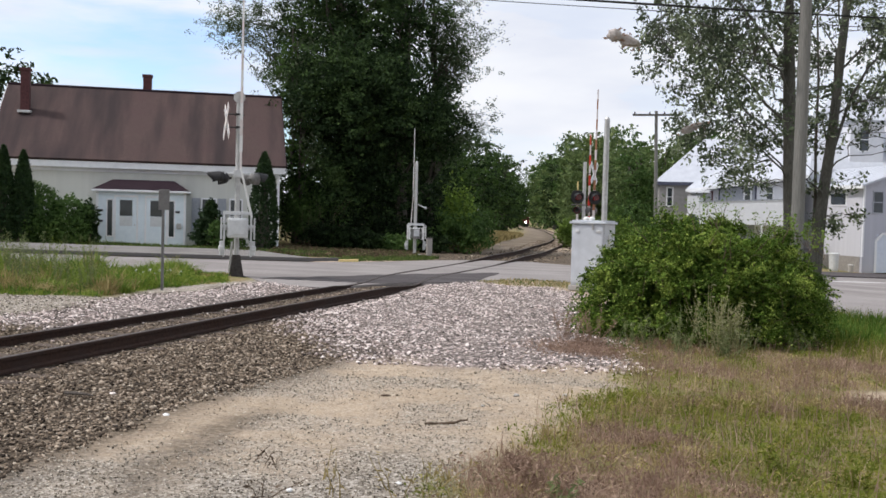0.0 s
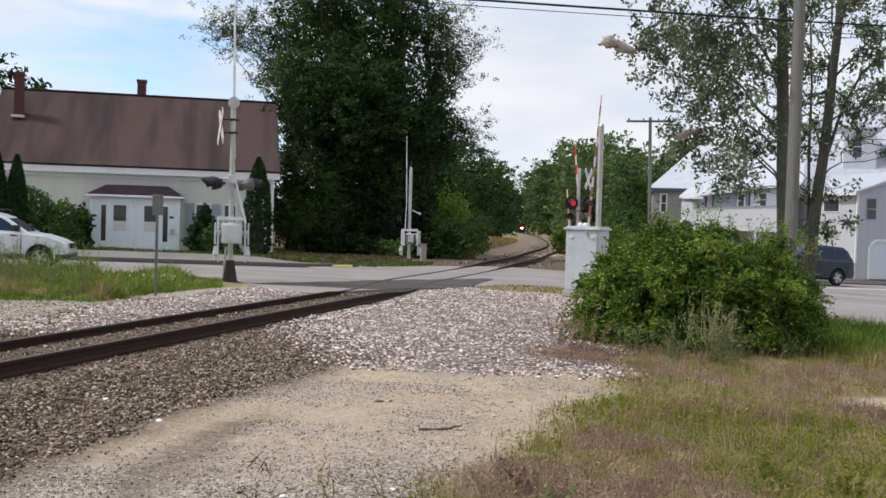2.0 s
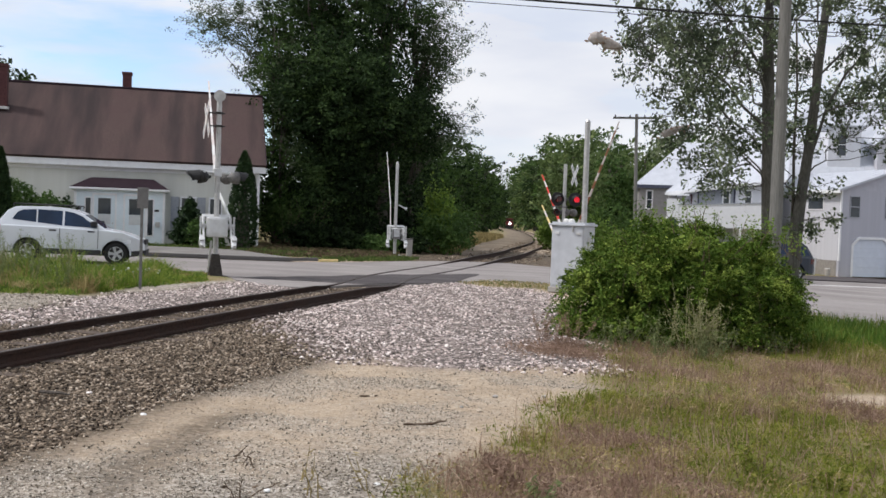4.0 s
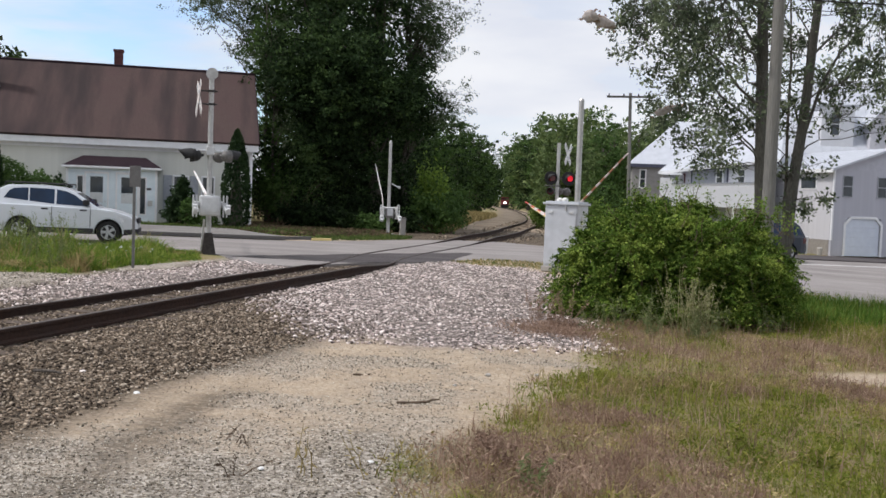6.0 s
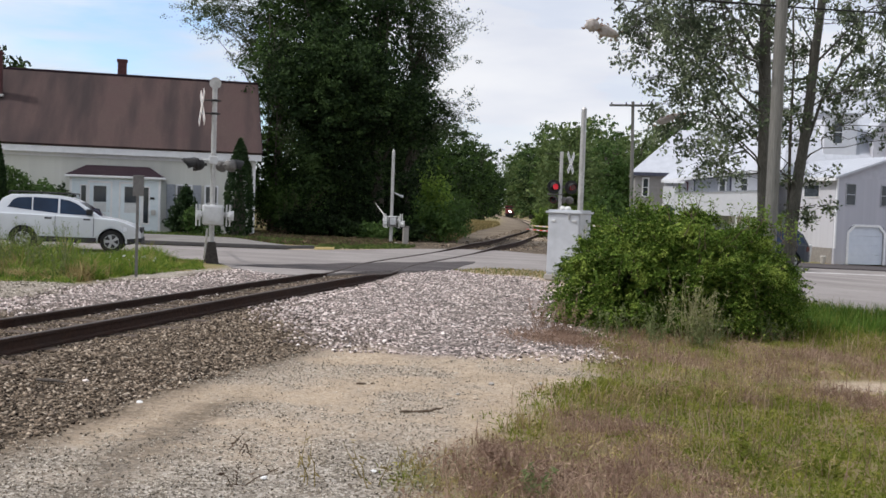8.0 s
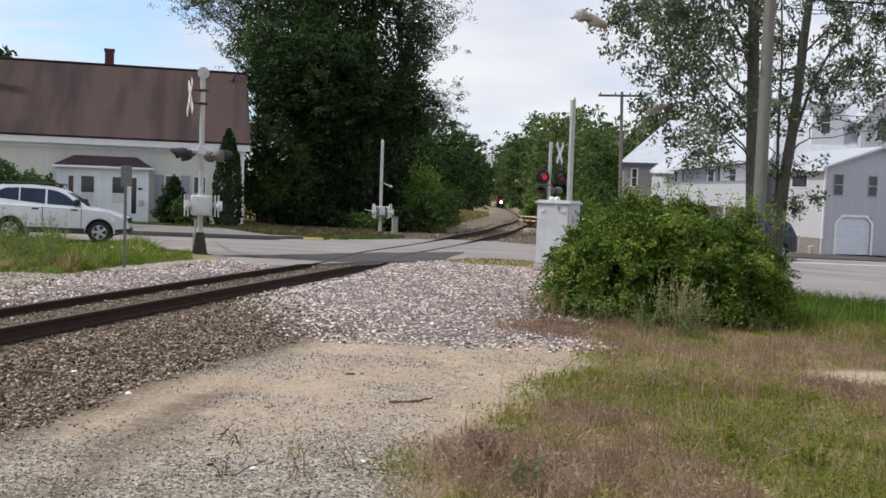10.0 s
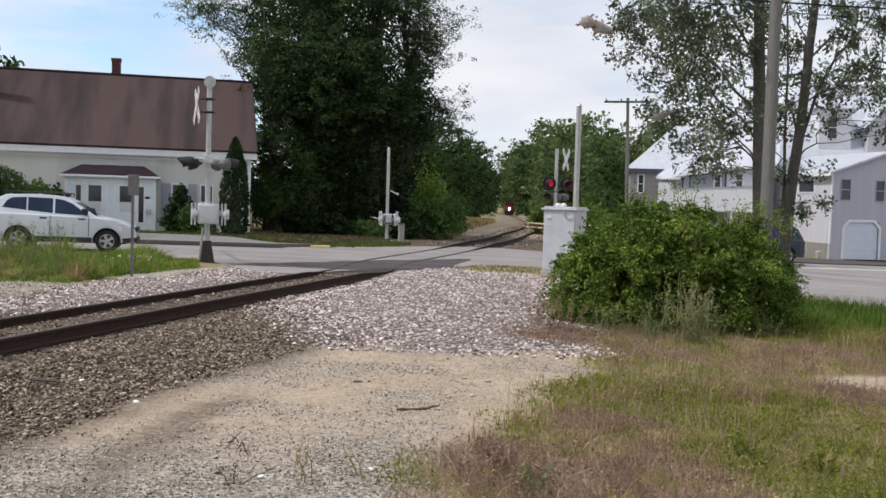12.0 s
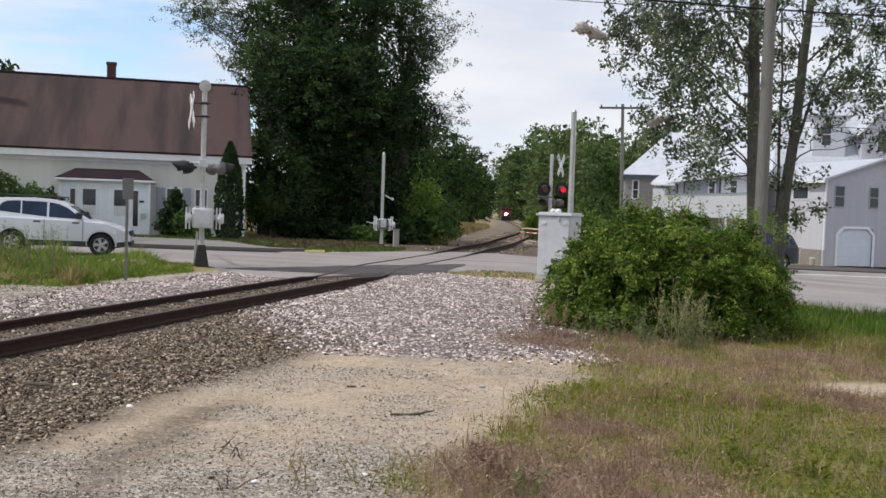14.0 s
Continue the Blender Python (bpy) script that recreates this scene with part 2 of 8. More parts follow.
M_LEAF_EDGE = leafy("grey_green_leaves", (0.04, 0.065, 0.03), (0.08, 0.115, 0.055), (0.24, 0.285, 0.19), 0.32, grain=0.8, gloss=0.12)
M_LEAF_SAPLING = leafy("sapling_leaves", (0.10, 0.17, 0.03), (0.19, 0.29, 0.05), (0.30, 0.40, 0.08), 0.45)
M_LEAF_MID = leafy("mid_leaves", (0.035, 0.068, 0.018), (0.069, 0.13, 0.031), (0.125, 0.20, 0.054), 0.3)
M_LEAF_LIGHT = leafy("light_leaves", (0.077, 0.132, 0.023), (0.132, 0.209, 0.041), (0.209, 0.286, 0.063), 0.35)
M_LEAF_SILVER = leafy("silvery_leaves", (0.046, 0.062, 0.042), (0.115, 0.15, 0.082), (0.40, 0.47, 0.29), 0.32, gloss=0.2)
# bush tones run from shaded gaps to sunlit highlights, put into the leaf colour
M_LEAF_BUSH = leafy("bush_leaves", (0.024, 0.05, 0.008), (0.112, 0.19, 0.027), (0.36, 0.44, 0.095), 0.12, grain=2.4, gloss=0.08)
# far woods: raised blue in the leaf colour stands for distance haze
M_LEAF_WOOD = leafy("wood_leaves", (0.045, 0.075, 0.024), (0.115, 0.165, 0.056), (0.23, 0.29, 0.11), 0.3, grain=0.5)
M_ROUGH = leafy("rough_green_growth", (0.045, 0.075, 0.02), (0.095, 0.145, 0.035), (0.19, 0.23, 0.07), 0.35, grain=1.5)
M_STALK = leafy("pale_dry_stalks", (0.24, 0.24, 0.12), (0.38, 0.37, 0.20), (0.52, 0.50, 0.31), 0.4)
M_TALL = leafy("tall_roadside_grass", (0.055, 0.115, 0.018), (0.125, 0.225, 0.035), (0.25, 0.34, 0.075), 0.4, grain=1.5)
M_LITTER = leafy("dry_litter", (0.05, 0.035, 0.022), (0.13, 0.09, 0.055), (0.30, 0.22, 0.14), 0.1)
M_WEED = leafy("weed_leaves", (0.12, 0.15, 0.06), (0.20, 0.23, 0.10), (0.30, 0.32, 0.17), 0.3)
M_CONIFER = leafy("arborvitae", (0.012, 0.028, 0.010), (0.025, 0.05, 0.016), (0.05, 0.085, 0.025), 0.15)
M_GRASS_G = leafy("green_grass", (0.112, 0.140, 0.020), (0.212, 0.236, 0.040), (0.345, 0.315, 0.078), 0.4, grain=2.2)
M_VERGE = leafy("verge_grass", (0.105, 0.165, 0.022), (0.21, 0.285, 0.042), (0.36, 0.42, 0.10), 0.4, grain=1.6)
M_GRASS_D = leafy("dry_grass", (0.233, 0.186, 0.079), (0.362, 0.290, 0.132), (0.537, 0.447, 0.233), 0.4, grain=2.2)
M_GRASS_R = leafy("rusty_grass", (0.188, 0.123, 0.090), (0.340, 0.231, 0.174), (0.550, 0.419, 0.312), 0.4, grain=2.2)
M_WEB = surface("silk_web", (0.34, 0.30, 0.28), (0.52, 0.48, 0.46), 12, 0.95)
M_CAR_SILVER = surface("silver_car_paint", (0.62, 0.65, 0.69), (0.68, 0.71, 0.75), 2, 0.25, 0.35, bumps=0, spec=0.5)
M_CAR_DARK = surface("dark_blue_car_paint", (0.008, 0.015, 0.028), (0.012, 0.021, 0.036), 2, 0.3, 0.0, bumps=0, spec=0.5)
M_TYRE = surface("tyre_rubber", (0.012, 0.012, 0.012), (0.025, 0.025, 0.025), 12, 0.85)
M_RIM = surface("alloy_rim", (0.45, 0.46, 0.48), (0.56, 0.57, 0.59), 6, 0.35, 0.7)
M_CAR_GLASS = glass_dark("car_glass", (0.008, 0.018, 0.04), 0.03)
M_CAR_GLASS.node_tree.nodes["Principled BSDF"].inputs["Specular IOR Level"].default_value = 0.28
M_SIGN_BACK = surface("dull_sign_back", (0.13, 0.125, 0.12), (0.20, 0.195, 0.19), 12, 0.7, 0.2)
M_DULL_RED = surface("faded_red_stripe", (0.26, 0.11, 0.06), (0.36, 0.18, 0.10), 8, 0.5)
M_PLASTIC = surface("dark_plastic", (0.02, 0.02, 0.022), (0.04, 0.04, 0.042), 10, 0.7)
M_TAIL = surface("tail_lamp_red", (0.40, 0.03, 0.03), (0.52, 0.05, 0.05), 5, 0.25)
M_LENS = surface("headlamp_lens", (0.55, 0.57, 0.60), (0.68, 0.70, 0.72), 5, 0.15)
M_TRAIN = surface("maroon_loco_paint", (0.16, 0.025, 0.03), (0.24, 0.04, 0.045), 3, 0.5)
M_WIRE = surface("black_cable", (0.012, 0.012, 0.012), (0.02, 0.02, 0.02), 5, 0.7)

# ---- shape helpers ----


def gz(x, y):
    """Height of the ground."""
    return (-0.016 * np.clip(x, -40, 40) - 0.022 * np.clip(np.asarray(x) - 6, 0, 30) - 0.003 * np.clip(np.asarray(y) - 70, 0, 400)) * 1.0


def gzf(x, y):
    return float(gz(x, y))


def raw(name, verts, faces, mat, parent=None, label="", smooth=False):
    me = bpy.data.meshes.new(name)
    me.from_pydata([tuple(v) for v in verts], [], [tuple(f) for f in faces])
    me.update()
    if mat:
        me.materials.append(mat)
    if smooth:
        me.polygons.foreach_set("use_smooth", [True] * len(me.polygons))
    ob = new(name, me)
    ob.parent = parent
    if label:
        tagged(ob, label)
    return ob


def part(name, bm, mat, parent=None, label="", smooth=False):
    me = bpy.data.meshes.new(name)
    bmesh.ops.recalc_face_normals(bm, faces=bm.faces)
    bm.to_mesh(me)
    bm.free()
    me.materials.append(mat)
    if smooth:
        me.polygons.foreach_set("use_smooth", [True] * len(me.polygons))
    ob = new(name, me)
    ob.parent = parent
    if label:
        tagged(ob, label)
    return ob


def repeat(ob, places):
    """The part at each of the places, all on one mesh."""
    for i, p in enumerate(places):
        o = ob if i == 0 else new(ob.name.split(".")[0], ob.data)
        o.parent = ob.parent
        o.location = p
    return ob


def thing(name, m, label, category, group="", kind=""):
    e = new(name)
    e.empty_display_size = 0.2
    e.matrix_world = m
    return tagged(e, label, category, group, kind)


def box(bm, x0, x1, y0, y1, z0, z1, bevel=0.0, m=None):
    c = Matrix.Translation(((x0 + x1) / 2, (y0 + y1) / 2, (z0 + z1) / 2)) @ Matrix.Diagonal((x1 - x0, y1 - y0, z1 - z0, 1))
    if m is not None:
        c = m @ c
    vs = bmesh.ops.create_cube(bm, size=1.0, matrix=c)["verts"]
    if bevel:
        es = list({e for v in vs for e in v.link_edges})
        bmesh.ops.bevel(bm, geom=es, offset=bevel, segments=2, affect="EDGES", profile=0.5)
    return bm


def rod(bm, p0, p1, r0, r1=None, seg=12, caps=True):
    p0, p1 = Vector(p0), Vector(p1)
    r1 = r0 if r1 is None else r1
    d = p1 - p0
    q = d.to_track_quat("Z", "Y").to_matrix().to_4x4()
    m = Matrix.Translation((p0 + p1) / 2) @ q
    bmesh.ops.create_cone(bm, cap_ends=caps, segments=seg, radius1=r0, radius2=r1, depth=d.length, matrix=m)
    return bm


def bm_new():
    return bmesh.new()


def prism(bm, outline, y0, y1, axis="y"):
    """Outline of (a, z) swept between y0 and y1."""
    a = [bm.verts.new((p[0], y0, p[1]) if axis == "y" else (y0, p[0], p[1])) for p in outline]
    b = [bm.verts.new((p[0], y1, p[1]) if axis == "y" else (y1, p[0], p[1])) for p in outline]
    n = len(outline)
    bm.faces.new(a)
    bm.faces.new(b[::-1])
    for i in range(n):
        bm.faces.new((a[i], b[i], b[(i + 1) % n], a[(i + 1) % n]))
    return bm


def slab(bm, quad, t):
    """A plate over four corners, t thick downwards along its normal."""
    q = [Vector(p) for p in quad]
    n = (q[1] - q[0]).cross(q[3] - q[0]).normalized()
    if n.z < 0:
        n = -n
    a = [bm.verts.new(p) for p in q]
    b = [bm.verts.new(p - n * t) for p in q]
    bm.faces.new(a)
    bm.faces.new(b[::-1])
    for i in range(4):
        bm.faces.new((a[i], b[i], b[(i + 1) % 4], a[(i + 1) % 4]))
    return bm


def tube_arrays(points, radii, seg=7):
    """Tapered tube through points: verts, faces."""
    P = [Vector(p) for p in points]
    verts, faces = [], []
    for i, p in enumerate(P):
        d = (P[min(i + 1, len(P) - 1)] - P[max(i - 1, 0)]).normalized()
        q = d.to_track_quat("Z", "Y")
        for k in range(seg):
            a = 2 * math.pi * k / seg
            verts.append(tuple(p + q @ Vector((math.cos(a), math.sin(a), 0)) * radii[i]))
    for i in range(len(P) - 1):
        for k in range(seg):
            k2 = (k + 1) % seg
            faces.append((i * seg + k, i * seg + k2, (i + 1) * seg + k2, (i + 1) * seg + k))
    faces.append(tuple(range((len(P) - 1) * seg, len(P) * seg)))
    return verts, faces


def join_arrays(chunks):
    V, F, o = [], [], 0
    for v, f in chunks:
        V.extend(v)
        F.extend(tuple(i + o for i in t) for t in f)
        o += len(v)
    return V, F


def leaf_mesh(name, centres, size, mat, parent, rng, aspect=0.55, droop=0.3, label="", fold=0.25, up=0.4):
    """Leaves: folded four-sided blades of two faces each, at the centres."""
    c = np.asarray(centres, float)
    n = len(c)
    s = size * rng.uniform(0.6, 1.3, n)[:, None]
    a = rng.normal(size=(n, 3))
    a[:, 2] = a[:, 2] * 0.7 - droop
    a /= np.linalg.norm(a, axis=1)[:, None]
    h = rng.normal(size=(n, 3))
    h[:, 2] += up
    b = np.cross(a, h)
    b /= np.linalg.norm(b, axis=1)[:, None] + 1e-9
    k = np.cross(a, b)
    tip0, tip1 = c - a * s * 0.5, c + a * s * 0.5
    l, r = c + b * s * aspect * 0.5 + k * s * fold * 0.4, c - b * s * aspect * 0.5 + k * s * fold * 0.4
    verts = np.stack([tip0, l, tip1, r], 1).reshape(-1, 3)
    i = np.arange(n)[:, None] * 4
    tri = np.concatenate([i + [[0, 1, 2]], i + [[0, 2, 3]]], 1).reshape(-1, 3)
    me = bpy.data.meshes.new(name)
    me.vertices.add(len(verts))
    me.vertices.foreach_set("co", verts.ravel())
    me.loops.add(tri.size)
    me.loops.foreach_set("vertex_index", tri.ravel())
    me.polygons.add(len(tri))
    me.polygons.foreach_set("loop_start", np.arange(0, tri.size, 3))
    me.polygons.foreach_set("loop_total", np.full(len(tri), 3))
    me.update()
    me.validate()
    me.materials.append(mat)
    ob = new(name, me)
    ob.parent = parent
    if label:
        tagged(ob, label)
    return ob


def blade_mesh(name, roots, heights, width, mat, parent, rng, lean=0.35, label=""):
    """Grass: bent blades of three faces."""
    c = np.asarray(roots, float)
    n = len(c)
    h = np.asarray(heights)[:, None]
    ang = rng.uniform(0, 2 * np.pi, n)
    side = np.stack([np.cos(ang), np.sin(ang), np.zeros(n)], 1) * width * rng.uniform(0.6, 1.3, n)[:, None]
    ang2 = rng.uniform(0, 2 * np.pi, n)
    off = np.stack([np.cos(ang2), np.sin(ang2), np.zeros(n)], 1) * h * lean * np.abs(rng.normal(size=n))[:, None]
    up = np.array([[0, 0, 1.0]])
    mid = c + up * h * 0.55 + off * 0.3
    tip = c + up * h * 0.95 + off
    verts = np.stack([c - side, c + side, mid - side * 0.8, mid + side * 0.8, tip], 1).reshape(-1, 3)
    i = np.arange(n)[:, None] * 5
    tri = np.concatenate([i + [[0, 1, 3]], i + [[0, 3, 2]], i + [[2, 3, 4]]], 1).reshape(-1, 3)
    me = bpy.data.meshes.new(name)
    me.vertices.add(len(verts))
    me.vertices.foreach_set("co", verts.ravel())
    me.loops.add(tri.size)
    me.loops.foreach_set("vertex_index", tri.ravel())
    me.polygons.add(len(tri))
    me.polygons.foreach_set("loop_start", np.arange(0, tri.size, 3))
    me.polygons.foreach_set("loop_total", np.full(len(tri), 3))
    me.update()
    me.materials.append(mat)
    ob = new(name, me)
    ob.parent = parent
    if label:
        tagged(ob, label)
    return ob


def smooth_noise(x, y, scale, seed):
    """Value noise on arrays, about 0 to 1."""
    r = np.random.default_rng(seed)
    tab = r.random((64, 64))
    u, v = np.asarray(x) / scale, np.asarray(y) / scale
    i, j = np.floor(u).astype(int), np.floor(v).astype(int)
    f, g = u - i, v - j
    f, g = f * f * (3 - 2 * f), g * g * (3 - 2 * g)
    i0, i1, j0, j1 = i % 64, (i + 1) % 64, j % 64, (j + 1) % 64
    return (tab[i0, j0] * (1 - f) + tab[i1, j0] * f) * (1 - g) + (tab[i0, j1] * (1 - f) + tab[i1, j1] * f) * g


def fbm(x, y, scale, seed):
    return 0.55 * smooth_noise(x, y, scale, seed) + 0.3 * smooth_noise(x, y, scale * 0.43, seed + 1) + 0.15 * smooth_noise(x, y, scale * 0.19, seed + 2)


# ---- the line of the track and the edges of the road ----
TRACK_Y = np.array([-40, -10, 5, 11.66, 17.2, 20.66, 25.85, 30.64, 36.6, 40, 44, 48, 53.75, 63.5, 72, 81.3, 106.6, 130.8, 156, 184, 224.7, 300, 390, 470, 560.0])
TRACK_X = np.array([-19.7, -11.5, -7.35, -5.52, -4.0, -3.04, -1.65, -0.95, 0.55, 1.4, 2.4, 3.4, 4.7, 6.4, 7.85, 9.3, 12.6, 15.25, 17.7, 20.1, 23.5, 29.0, 34.0, 37.3, 39.7])


def track_x(y):
    y = np.asarray(y, float)
    k = np.clip(np.searchsorted(TRACK_Y, y) - 1, 0, len(TRACK_Y) - 2)
    s = np.gradient(TRACK_X, TRACK_Y)
    h = TRACK_Y[k + 1] - TRACK_Y[k]
    u = (y - TRACK_Y[k]) / h
    return ((1 + 2 * u) * (1 - u) ** 2 * TRACK_X[k] + u * (1 - u) ** 2 * h * s[k] + u * u * (3 - 2 * u) * TRACK_X[k + 1] + u * u * (u - 1) * h * s[k + 1])


FAR_EDGE = [(-200, -12.0), (-60, 22.8), (-10, 35.2), (-5, 36.5), (-2.5, 38.8), (-1, 41.2), (0.5, 43.2), (2.5, 44.6), (4.4, 44.6), (5.4, 42.6), (9, 43.0), (22, 50.5), (40, 61.0), (120, 108.0)]
NEAR_EDGE = [(-200, -20.0), (-60, 15.5), (-6, 28.7), (-5.3, 27.9), (-5.0, 26.4), (-4.5, 25.3), (-3.6, 24.6), (-2.9, 24.8), (-2.0, 26.4), (-0.97, 27.6), (0.72, 28.8), (1.3, 30.0), (2.2, 31.3), (3.6, 31.4), (5.5, 29.3), (9.5, 24.4), (10.7, 21.7), (16, 15.0), (30, 0.0), (60, -30.0), (120, -80.0)]


def edge_y(edge, x):
    return np.interp(x, [p[0] for p in edge], [p[1] for p in edge])


# ---- ground ----
def axis_steps(lo, hi, step, far, grow=1.18):
    a = list(np.arange(lo, hi + 1e-6, step))
    s, left, right = step, lo, hi
    pre, post = [], []
    while left > -far or right < far:
        s *= grow
        left -= s
        right += s
        pre.append(left)
        post.append(right)
    return np.array(pre[::-1] + a + post)


def zones(x, y):
    """Weights of the kinds of ground at x, y."""
    tx = track_x(np.clip(y, -40, 560))
    d = (x - tx) * 0.955
    wob = (fbm(x, y, 1.6, 3) - 0.5) * 1.5
    fine = (fbm(x, y, 0.5, 9) - 0.5) * 0.8

    def step(v, soft):
        return np.clip(v / soft + 0.5, 0, 1)

    # brown ballast runs out along a slanting line beside the track
    edge_b = np.interp(y, [5, 7.0, 7.4, 8.2, 8.9, 9.6, 10.4, 11.6, 12.8, 14], [-3.3, -2.93, -2.83, -2.68, -2.48, -2.33, -1.95, -1.5, -1.2, 0.5])
    ballast = np.where(d > 0, step(edge_b - x + wob * 0.28 + fine * 0.35, 0.55), step(2.9 + d + wob * 0.7, 0.7))
    # a second tongue of stones across the sand
    tongue = np.interp(y, [5.5, 6.35, 7.4, 8.6, 9.3], [-2.2, -2.09, -2.02, -1.81, -1.55])
    ballast = np.maximum(ballast, 0.62 * step(0.20 - np.abs(x - tongue + wob * 0.22) + fine * 0.45, 0.25) * step(9.4 - y + fine, 0.6))
    # pale ballast spread up to the road
    edge_p = np.interp(y, [12.2, 12.9, 15.3, 19.9, 24.5, 28], [-0.35, -0.8, -1.65, -2.85, -2.4, -1.6])
    front = np.interp(x, [-0.9, 0.4, 1.1, 1.76, 2.3], [12.45, 12.55, 12.9, 13.2, 12.9])
    pale = step(x - edge_p - 0.2 + wob * 0.8 + fine * 1.3, 2.0) * step(3.3 - x + wob, 0.5) * step(y - front + wob * 0.3 + fine * 0.4, 0.35) * step(np.interp(x, [0.4, 1.5, 4.0], [30, 28.3, 27.5]) + fine - y, 0.8) * step(d - 0.6 + fine, 0.8)
    pale = np.maximum(pale, step(y - 15.5 + wob, 3.0) * step(30 - y, 1.0) * step(-d - 0.75, 0.3) * step(2.6 + d + wob * 0.6, 0.7))
    near_grit = np.interp(x, [-3.2, -1.6, -1.2, -0.57, -0.12, 0.16], [6.9, 7.3, 7.55, 7.85, 8.1, 7.7])
    grit = step(near_grit + wob * 0.9 + fine * 1.6 - y, 1.1) * step(d - 3.6 + wob * 0.5 + fine * 0.5, 0.5)
    grit = np.maximum(grit, 0.5 * step(fbm(x, y, 0.75, 15) - 0.52, 0.2) * step(12.5 - y, 1.5) * step(d - 3.2, 0.6))
    grit = np.maximum(grit, step(-d - 2.3 + wob * 0.4, 0.8) * step(32 - y, 1.0))
    edge = np.interp(y, [5.5, 6.6, 7.6, 7.86, 8.3, 9.2, 10.6, 12.5, 13.0, 15.5, 30], [0.1, 0.18, 0.30, 0.57, 0.85, 1.0, 1.56, 2.23, 2.4, 3.0, 7.3]) + wob * 0.35
    grass = step(x - edge + fine * 1.1, 0.7)
    grass = grass * step(30.5 - y, 1.0)
    # worn bare spot in the grass
    grass = grass * step(np.hypot((x - 5.85) / 0.95, (y - 11.7) / 0.5) - 1.0 + fine * 0.8, 0.5)
    left = step(-x - np.interp(y, [19, 20, 22.8, 26.2, 29], [6.9, 6.75, 6.5, 5.1, 4.9]) + wob * 0.25, 0.4) * step(y - np.interp(x, [-14, -8.2, -6.5], [19.6, 19.8, 20.0]) + wob * 0.3, 0.5)
    past = step(y - 41.5, 2.0)
    path = past * step(d + np.interp(y, [50, 60, 80], [2.4, 3.4, 4.7]) + wob * 0.6, 0.9) * step(-d - 1.2, 0.8) * step(y - 53, 8)
    apron = past * step(58 - y, 8) * step(6.5 - np.abs(d), 1.5)
    ballast = np.maximum(ballast, apron)
    green = np.maximum(np.maximum(grass, left), np.maximum(past * (1 - path) * (1 - apron) * step(np.abs(d) - 2.0, 0.8), step(np.hypot(x, y) - 60, 12) * step(np.abs(d) - 4, 2)))
    return ballast * (1 - green), pale * (1 - green), grit, green, path, past


gx, gy = axis_steps(-10, 12.5, 0.11, 2500), axis_steps(4, 31, 0.11, 2500)
GX, GY = np.meshgrid(gx, gy, indexing="ij")
zb, zp, zg, zgr, zpath, zpast = zones(GX, GY)
GZ = gz(GX, GY)
near = (np.abs(GX) < 40) & (GY < 90)
GZ = GZ + np.where(near, (fbm(GX, GY, 0.6, 21) - 0.5) * 0.05 + (fbm(GX, GY, 0.22, 31) - 0.5) * 0.03 * np.maximum(zb, zp), 0)
GZ = GZ + 0.03 * zp - 0.07 * np.clip((1.55 - np.abs((GX - track_x(np.clip(GY, -40, 560))) * 0.955)) / 0.4, 0, 1) * (GY < 60)
in_road = (GY > edge_y(NEAR_EDGE, GX) - 0.15) & (GY < edge_y(FAR_EDGE, GX) + 0.15)
GZ = np.where(in_road, gz(GX, GY) - 0.06, GZ)
ni, nj = GX.shape
gv = np.stack([GX, GY, GZ], -1).reshape(-1, 3)
gi = np.arange(ni * nj).reshape(ni, nj)
gf = np.stack([gi[:-1, :-1], gi[1:, :-1], gi[1:, 1:], gi[:-1, 1:]], -1).reshape(-1, 4)
g_me = bpy.data.meshes.new("ground")
g_me.vertices.add(len(gv))
g_me.vertices.foreach_set("co", gv.ravel())
g_me.loops.add(gf.size)
g_me.loops.foreach_set("vertex_index", gf.ravel())
g_me.polygons.add(len(gf))
g_me.polygons.foreach_set("loop_start", np.arange(0, gf.size, 4))
g_me.polygons.foreach_set("loop_total", np.full(len(gf), 4))
g_me.polygons.foreach_set("use_smooth", [True] * len(gf))
for nm, arr in (("ballast", zb), ("pale", zp), ("grit", zg), ("green", zgr), ("path", zpath)):
    at = g_me.attributes.new(nm, "FLOAT", "POINT")
    at.data.foreach_set("value", arr.ravel().astype(np.float32))
g_me.update()
ground = new("ground", g_me)
tagged(ground, "sandy gravel ground with ballast, dry grass and dirt", "ground", kind="structure")


